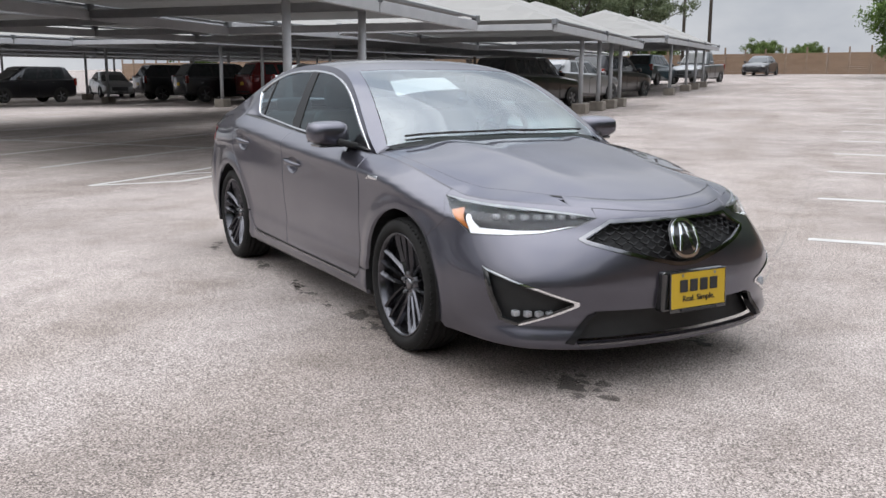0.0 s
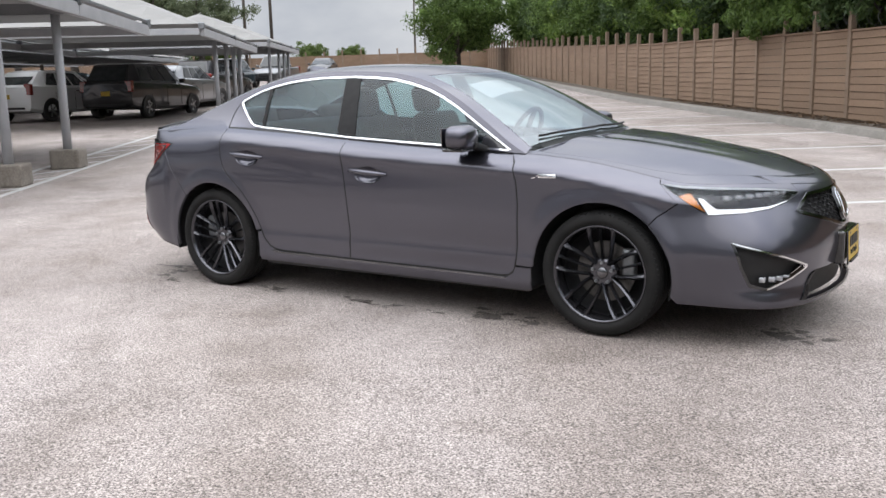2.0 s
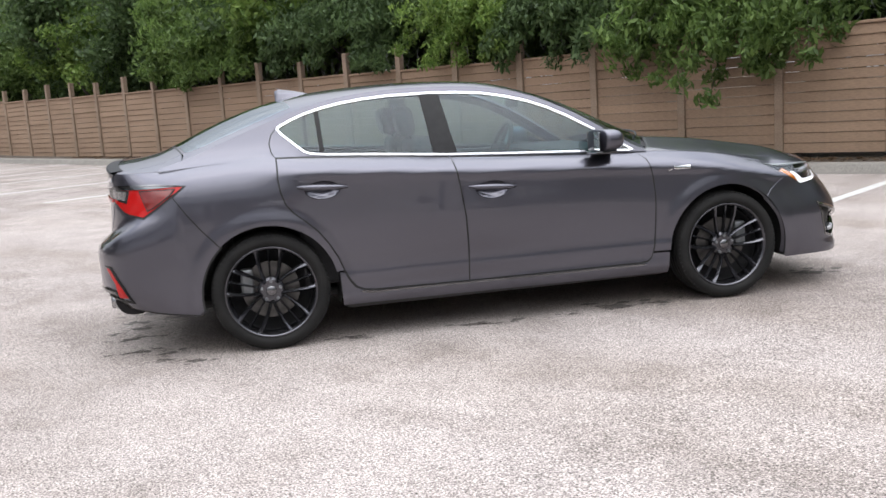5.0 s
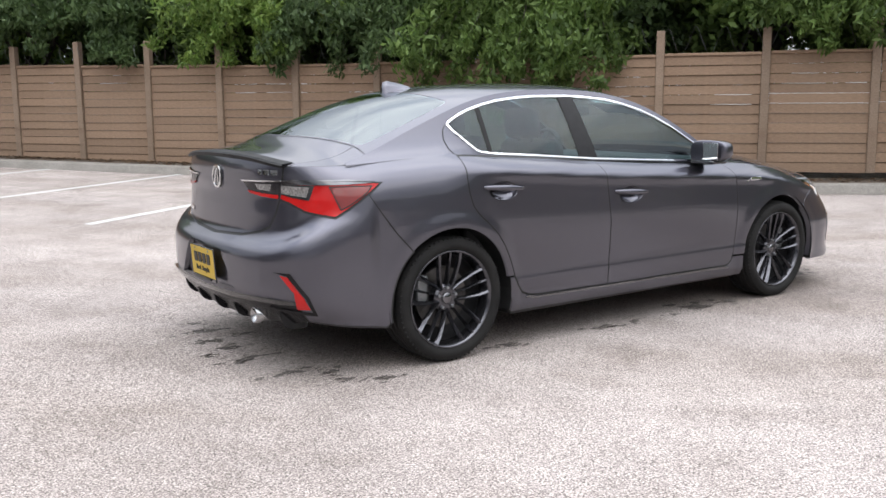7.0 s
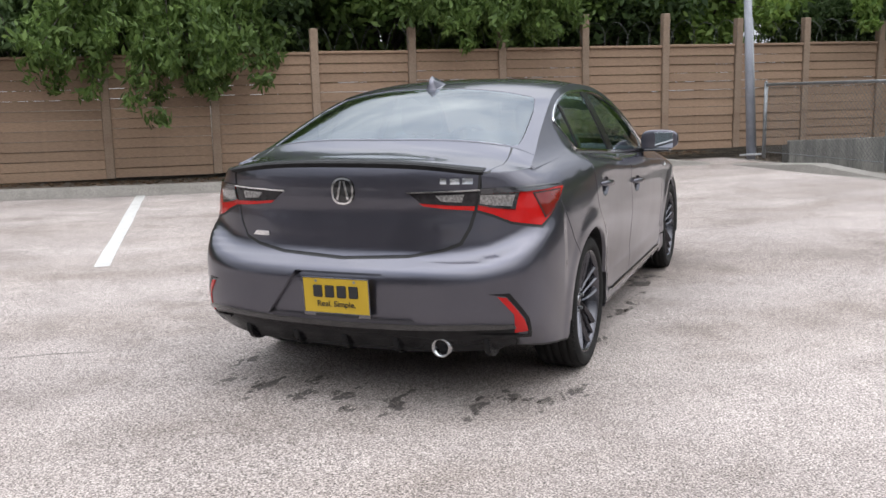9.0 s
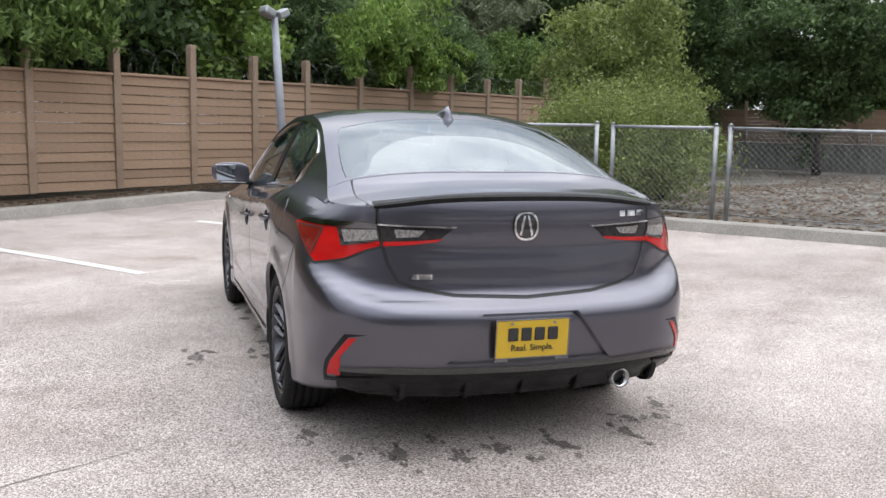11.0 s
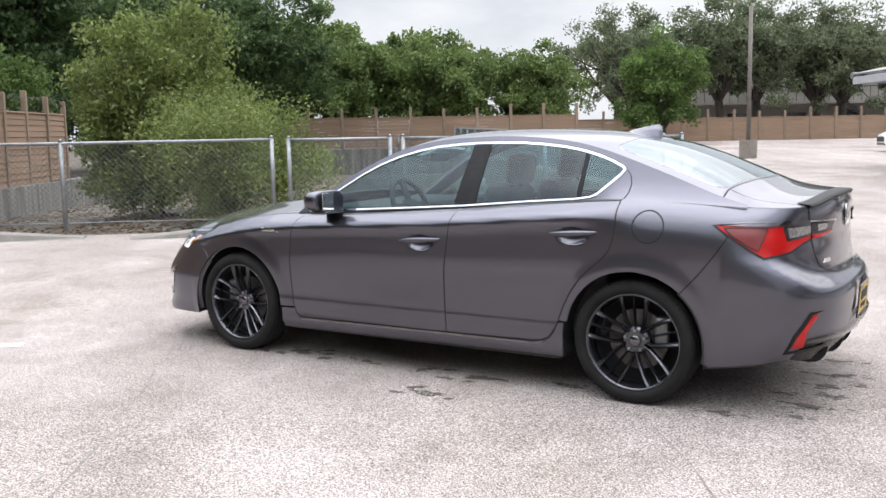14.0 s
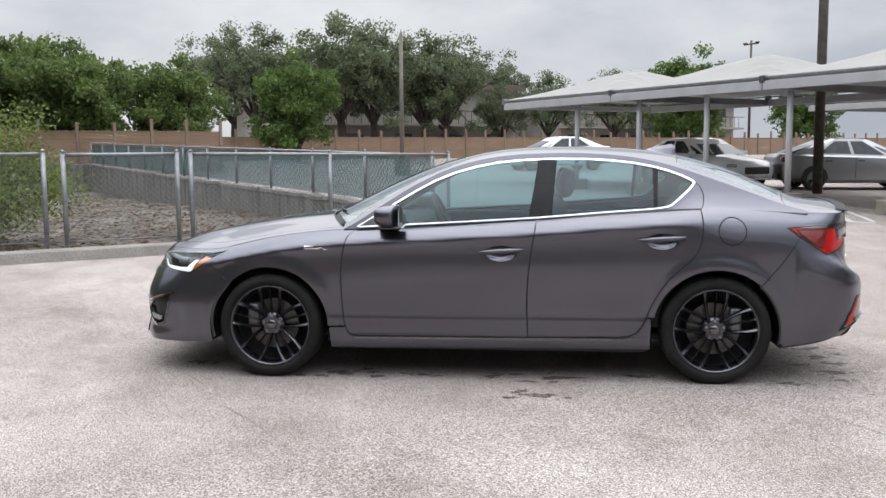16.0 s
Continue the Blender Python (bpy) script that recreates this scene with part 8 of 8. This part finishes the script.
W_TYRE, W_RIM, W_SPOKE = car_wheel_meshes()


def parked_car(label, style, colour, m):
    rows_, cab = {"sedan": (SEDAN_ROWS, SEDAN_CAB), "suv": (SUV_ROWS, SUV_CAB), "hatch": (SUV_ROWS, HATCH_CAB), "pickup": (SUV_ROWS, PICK_CAB)}[style]
    paint = PAINTS[colour]
    c = thing("parked_car", label, "car", m, group="cars parked under the canopies")
    shell = part("body", car_loft(rows_), paint, c, smooth=True)
    shell.data.set_sharp_from_angle(angle=radians(34))
    f0, b0, f1, b1, zf, zr, zt = cab
    wb = rows_[4][1] * 0.90
    wt = wb - 0.20
    zb = lambda x: zf + (zr - zf) * (x - f0) / (b0 - f0) - 0.02  # noqa: E731
    # cabin shell in paint, its windows as slabs set on it
    bm = bmesh.new()
    lo = [(f0, wb * 0.92), (f0 - 0.5, wb), (b0 + 0.5, wb), (b0, wb * 0.84)]
    hi = [(f1, wt * 0.92), (f1 - 0.25, wt), (b1 + 0.2, wt), (b1, wt * 0.90)]
    ring0 = [bm.verts.new((x, y, zb(x))) for x, y in lo] + [bm.verts.new((x, -y, zb(x))) for x, y in reversed(lo)]
    ring1 = [bm.verts.new((x, y, zt - (0.05 if i in (0, 3) else 0.03))) for i, (x, y) in enumerate(hi)] + [bm.verts.new((x, -y, zt - (0.05 if i in (0, 3) else 0.03))) for i, (x, y) in reversed(list(enumerate(hi)))]
    crown = [bm.verts.new((f1 - 0.2, wt * 0.6, zt)), bm.verts.new((b1 + 0.2, wt * 0.6, zt)), bm.verts.new((b1 + 0.2, -wt * 0.6, zt)), bm.verts.new((f1 - 0.2, -wt * 0.6, zt))]
    for i in range(8):
        bm.faces.new((ring0[i], ring0[(i + 1) % 8], ring1[(i + 1) % 8], ring1[i]))
    bm.faces.new(crown)
    for a, b, e in ((0, 1, 0), (2, 3, 1), (4, 5, 2), (6, 7, 3)):
        bm.faces.new((ring1[a], ring1[b], crown[e]))
    for a, b, p, q in ((1, 2, 0, 1), (3, 4, 1, 2), (5, 6, 2, 3), (7, 0, 3, 0)):
        bm.faces.new((ring1[a], ring1[b], crown[q], crown[p]))
    bmesh.ops.recalc_face_normals(bm, faces=bm.faces)
    part("cabin", bm, paint, c)

    def side_pt(x0, x1, t, s):
        """On the cabin's side: t up from the belt, s along from front to rear."""
        xa, xb = f0 - 0.5 + (b0 + 0.5 - f0 + 0.5) * s, f1 - 0.25 + (b1 + 0.2 - f1 + 0.25) * s
        return Vector((xa + (xb - xa) * t, wb + (wt - wb) * t, zb(xa) + (zt - 0.03 - zb(xa)) * t))

    for side in (1, -1):
        cuts = ((0.03, 0.44), (0.49, 0.93)) if style in ("sedan", "pickup") else ((0.02, 0.33), (0.37, 0.66), (0.70, 0.96))
        for s0, s1 in cuts:
            p = [side_pt(0, 0, t, s) for t, s in ((0.10, s0), (0.10, s1), (0.86, s1 - 0.02), (0.86, s0 + 0.02))]
            p = [Vector((v.x, v.y * side, v.z)) for v in p]
            part("side_window", quad_slab(p, 0.012, (0, side, 0.3)), CAR_GLASS, c)
        fr = [Vector((f0 - 0.06, wb * 0.86 * side, zb(f0) + 0.05)), Vector((f0 - 0.45, wb * 0.97 * side, zb(f0) + 0.06)), Vector((f1 - 0.20, wt * 0.97 * side, zt - 0.07)), Vector((f1 + 0.04, wt * 0.86 * side, zt - 0.09))]
        part("quarter_window", quad_slab(fr, 0.010, (0.3, side, 0.3)), CAR_GLASS, c)
        part("door_mirror", box((0.12, 0.20, 0.13), (f0 - 0.42, side * (wb + 0.14), zf + 0.06), 0.03), paint, c)
        for xs in (0.62, -0.28, -1.18):
            if style == "pickup" and xs < -1:
                continue
            w_ = rows_[4][1]
            part("door_seam", box((0.007, 0.010, 0.55), (xs, side * (w_ - 0.004), 0.62), 0.002), CAR_TRIM, c)
        for xs in (-0.12, -1.02):
            part("door_handle", box((0.18, 0.025, 0.03), (xs, side * (rows_[4][1] - 0.002), zf - 0.11), 0.008), CAR_TRIM, c)
        hx, tx = rows_[-2][0], rows_[1][0]
        part("head_light", box((0.30, 0.22, 0.11), (hx - 0.12, side * (rows_[-2][1] - 0.06), rows_[-2][4] - 0.05), 0.04, Matrix.Rotation(-side * 0.5, 4, "Z")), CAR_LAMP, c, "clear head light")
        part("tail_light", box((0.14, 0.24, 0.16 if style == "sedan" else 0.34), (tx + 0.03, side * (rows_[1][1] - 0.09), rows_[1][4] - 0.14), 0.03), RED_LENS, c, "red tail light")
        part("fog_grille", box((0.05, 0.26, 0.12), (hx + 0.03, side * 0.52, 0.34), 0.02), CAR_TRIM, c)
    wsf = [Vector((f0 + 0.004, y * wb * 0.86, zb(f0) + 0.04)) for y in (1, -1)] + [Vector((f1 + 0.015, y * wt * 0.84, zt - 0.09)) for y in (-1, 1)]
    part("windscreen", quad_slab(wsf, 0.012, (0.7, 0, 1)), CAR_GLASS, c)
    rwf = [Vector((b0 - 0.004, y * wb * 0.76, zb(b0) + 0.05)) for y in (1, -1)] + [Vector((b1 - 0.015, y * wt * 0.80, zt - 0.10)) for y in (-1, 1)]
    part("rear_window", quad_slab(rwf, 0.012, (-0.8, 0, 0.8)), CAR_GLASS, c)
    part("grille", box((0.06, 0.86, 0.20), (rows_[-1][0] - 0.005, 0, rows_[-1][4] - 0.10), 0.03), CAR_TRIM, c, "black front grille")
    part("lower_grille", box((0.06, 1.0, 0.12), (rows_[-1][0] - 0.03, 0, rows_[-1][2] + 0.06), 0.02), CAR_TRIM, c)
    part("plate", box((0.02, 0.30, 0.14), (rows_[0][0] - 0.012, 0, rows_[0][3] + 0.02), 0.004), PLATE_YELLOW, c, "yellow plate")
    part("bumper_trim", box((0.10, 1.30, 0.14), (rows_[0][0] + 0.06, 0, rows_[0][2] - 0.02), 0.03), CAR_TRIM, c)
    for wx in (-1.40, 1.40):
        for side in (1, -1):
            yy = rows_[4][1]
            w = part("wheel", bmesh.new(), None, c)
            w.matrix_basis = Matrix.Translation((wx, side * (yy - 0.10), 0.33)) @ (Matrix.Identity(4) if side > 0 else Matrix.Rotation(math.pi, 4, "Z"))
            part("tyre", W_TYRE, CAR_TYRE, w)
            part("rim", W_RIM, CAR_TRIM, w)
            part("spoke", W_SPOKE, CAR_RIM, w)
            # black ring: arch trim on tall cars, the wheel gap's shade on sedans
            ar = bmesh.new()
            ra = [[ar.verts.new((r_ * math.cos(a), 0, r_ * math.sin(a))) for a in np.linspace(-0.15, math.pi + 0.15, 18)] for r_ in (0.30, 0.362 if style == "sedan" else 0.385)]
            for j in range(17):
                ar.faces.new((ra[0][j], ra[0][j + 1], ra[1][j + 1], ra[1][j]))
            ext = bmesh.ops.extrude_face_region(ar, geom=list(ar.faces))
            bmesh.ops.translate(ar, verts=[g for g in ext["geom"] if isinstance(g, bmesh.types.BMVert)], vec=(0, side * 0.06, 0))
            bmesh.ops.recalc_face_normals(ar, faces=ar.faces)
            part("wheel_arch", ar, CAR_TRIM, c, m=Matrix.Translation((wx, side * (yy - 0.048), 0.33)))
    return c


for label, style, colour, u, v, turn in [
    ("white sedan parked beside a canopy post", "sedan", "white", 25.5, 26.3, 173),
    ("mid-grey sedan parked under the canopy", "sedan", "silver", 22.5, 29.2, -122),
    ("white sedan standing side-on before the far fence", "sedan", "white", 37.7, 30.2, 75),
    ("white hatchback seen from behind under the canopy", "hatch", "white", -14.4, 19.9, 160),
    ("black sport utility car backed under the canopy", "suv", "black", -14.2, 17.0, 163),
    ("silver sport utility car under the canopy", "hatch", "silver", -18.6, 16.7, 165),
    ("black sport utility car parked in a row", "suv", "black", -22.5, 16.2, 166),
    ("white hatchback parked in a row", "hatch", "white", -25.2, 19.4, 166),
    ("dark teal sport utility car at the canopy's end", "suv", "teal", -37.5, 17.6, 172),
    ("grey pickup facing out of the far canopy", "pickup", "grey", -40.8, 15.5, -10),
    ("black sedan standing before the far fence", "sedan", "black", -57.5, 13.6, -8),
    ("silver wagon parked under the long canopy", "hatch", "silver", -15.7, 25.6, 120),
    ("deep blue sedan under the long canopy", "sedan", "blue", -20.0, 24.6, 110),
    ("dark red sport utility car seen from behind", "suv", "red", -18.6, 29.4, 150),
    ("black sport utility car seen from behind", "suv", "black", -18.6, 32.8, 150),
    ("black sport utility car in the shade", "suv", "black", -20.5, 36.8, 150),
    ("silver sedan in the shade of the canopy", "sedan", "silver", -24.4, 45.2, 55),
    ("black sport utility car side-on in the shade", "suv", "black", -16.0, 42.6, -14),
    ("dark teal sedan behind other parked cars", "sedan", "teal", -22.0, 21.6, 140),
    ("grey sedan behind other parked cars", "sedan", "grey", -27.5, 27.5, 140),
    ("white sedan behind other parked cars", "sedan", "white", -29.0, 40.0, 140),
]:
    parked_car(label, style, colour, lot(u, v, 0.0, turn))


# ---- the apartment building behind the far fence ----
STUCCO = surface("pale_beige_stucco", (0.28, 0.2604, 0.2296), (0.336, 0.3164, 0.2856), 0.8, 0.9, 0, 0.3, 30, wear=0.08)
ROOF_TRIM = surface("brown_fascia_board", (0.112, 0.084, 0.0644), (0.1512, 0.1176, 0.0924), 3, 0.8, 0, 0.2, 40)
STAIR_STEEL = surface("dark_stair_steel", (0.035, 0.032, 0.032), (0.06, 0.056, 0.055), 6, 0.6, 0.2, 0.1, 60)


def apartment(label, u, v0, v1, h):
    """Two storeys of stucco with real window openings, a flat roof and an outside stair."""
    b = thing("apartment_building", label, "building", LOT)
    z0 = 0.4
    cols = max(2, int((v1 - v0) / 3.6))
    w = (v1 - v0) / cols
    for i in range(cols):
        va = v0 + w * i
        wa, wb_ = va + w * 0.30, va + w * 0.70
        bm = bmesh.new()
        for a, c_ in ((va, wa), (wb_, va + w)):
            add_box(bm, (0.25, c_ - a, h), (u, -(a + c_) / 2, z0 + h / 2))
        for za_, zb_ in ((0, 1.0), (2.3, 4.0), (5.3, h)):
            add_box(bm, (0.246, wb_ - wa, zb_ - za_), (u, -(wa + wb_) / 2, z0 + (za_ + zb_) / 2))
        part("wall", bm, STUCCO, b)
        for zc in (1.65, 4.65):
            win = part("window", box((0.06, wb_ - wa, 0.07), (u - 0.02, -(wa + wb_) / 2, z0 + zc), 0.005), CANOPY_STEEL, b)
            part("pane", box((0.02, wb_ - wa, 1.3), (u + 0.04, -(wa + wb_) / 2, z0 + zc)), CAR_GLASS, win)
            for y in (wa, wb_):
                part("window_frame", box((0.08, 0.07, 1.3), (u - 0.03, -y, z0 + zc), 0.005), CANOPY_STEEL, win)
            part("window_sill", box((0.16, wb_ - wa + 0.15, 0.07), (u - 0.16, -(wa + wb_) / 2, z0 + zc - 0.68), 0.01), CANOPY_STEEL, win)
    part("side_wall", box((8.0, 0.25, h), (u + 4.1, -v0 - 0.13, z0 + h / 2)), STUCCO, b)
    part("side_wall", box((8.0, 0.25, h), (u + 4.1, -v1 + 0.13, z0 + h / 2)), STUCCO, b)
    part("roof", box((9.4, v1 - v0 + 1.0, 0.22), (u + 3.9, -(v0 + v1) / 2, z0 + h + 0.11), 0.02), ROOF_TRIM, b)
    part("fascia", box((0.10, v1 - v0 + 1.1, 0.42), (u - 0.85, -(v0 + v1) / 2, z0 + h - 0.02), 0.01), ROOF_TRIM, b)
    part("walkway", box((1.3, v1 - v0, 0.18), (u - 0.8, -(v0 + v1) / 2, z0 + 2.95), 0.01), STUCCO, b)
    rail_ = bmesh.new()
    add_box(rail_, (0.05, v1 - v0, 0.06), (u - 1.42, -(v0 + v1) / 2, z0 + 4.05))
    for i in range(int((v1 - v0) / 0.6)):
        add_rod(rail_, (u - 1.42, -(v0 + 0.3 + 0.6 * i), z0 + 3.04), (u - 1.42, -(v0 + 0.3 + 0.6 * i), z0 + 4.05), 0.02, sides=5)
    part("railing", rail_, STAIR_STEEL, b)
    st = part("stair", bmesh.new(), None, b, "dark steel outside stair")
    vs_ = v0 + (v1 - v0) * 0.62
    for i in range(14):
        part("step", box((1.1, 0.30, 0.05), (u - 2.1, -(vs_ + 0.28 * i), z0 + 2.95 - 0.2 * i), 0.005), STAIR_STEEL, st)
    for x in (-0.55, 0.55):
        part("stringer", quad_slab([(u - 2.1 + x, -vs_ + 0.2, z0 + 2.75), (u - 2.1 + x, -vs_ + 0.2, z0 + 3.05), (u - 2.1 + x, -(vs_ + 3.9), z0 + 0.25), (u - 2.1 + x, -(vs_ + 3.9), z0 - 0.05)], 0.05, (1, 0, 0)), STAIR_STEEL, st)
    return b


apartment("two-storey beige apartment building with outside stairs", 69.0, 29.0, 50.0, 6.0)
apartment("two-storey beige apartment building behind the fence", 71.0, 56.0, 78.0, 5.6)
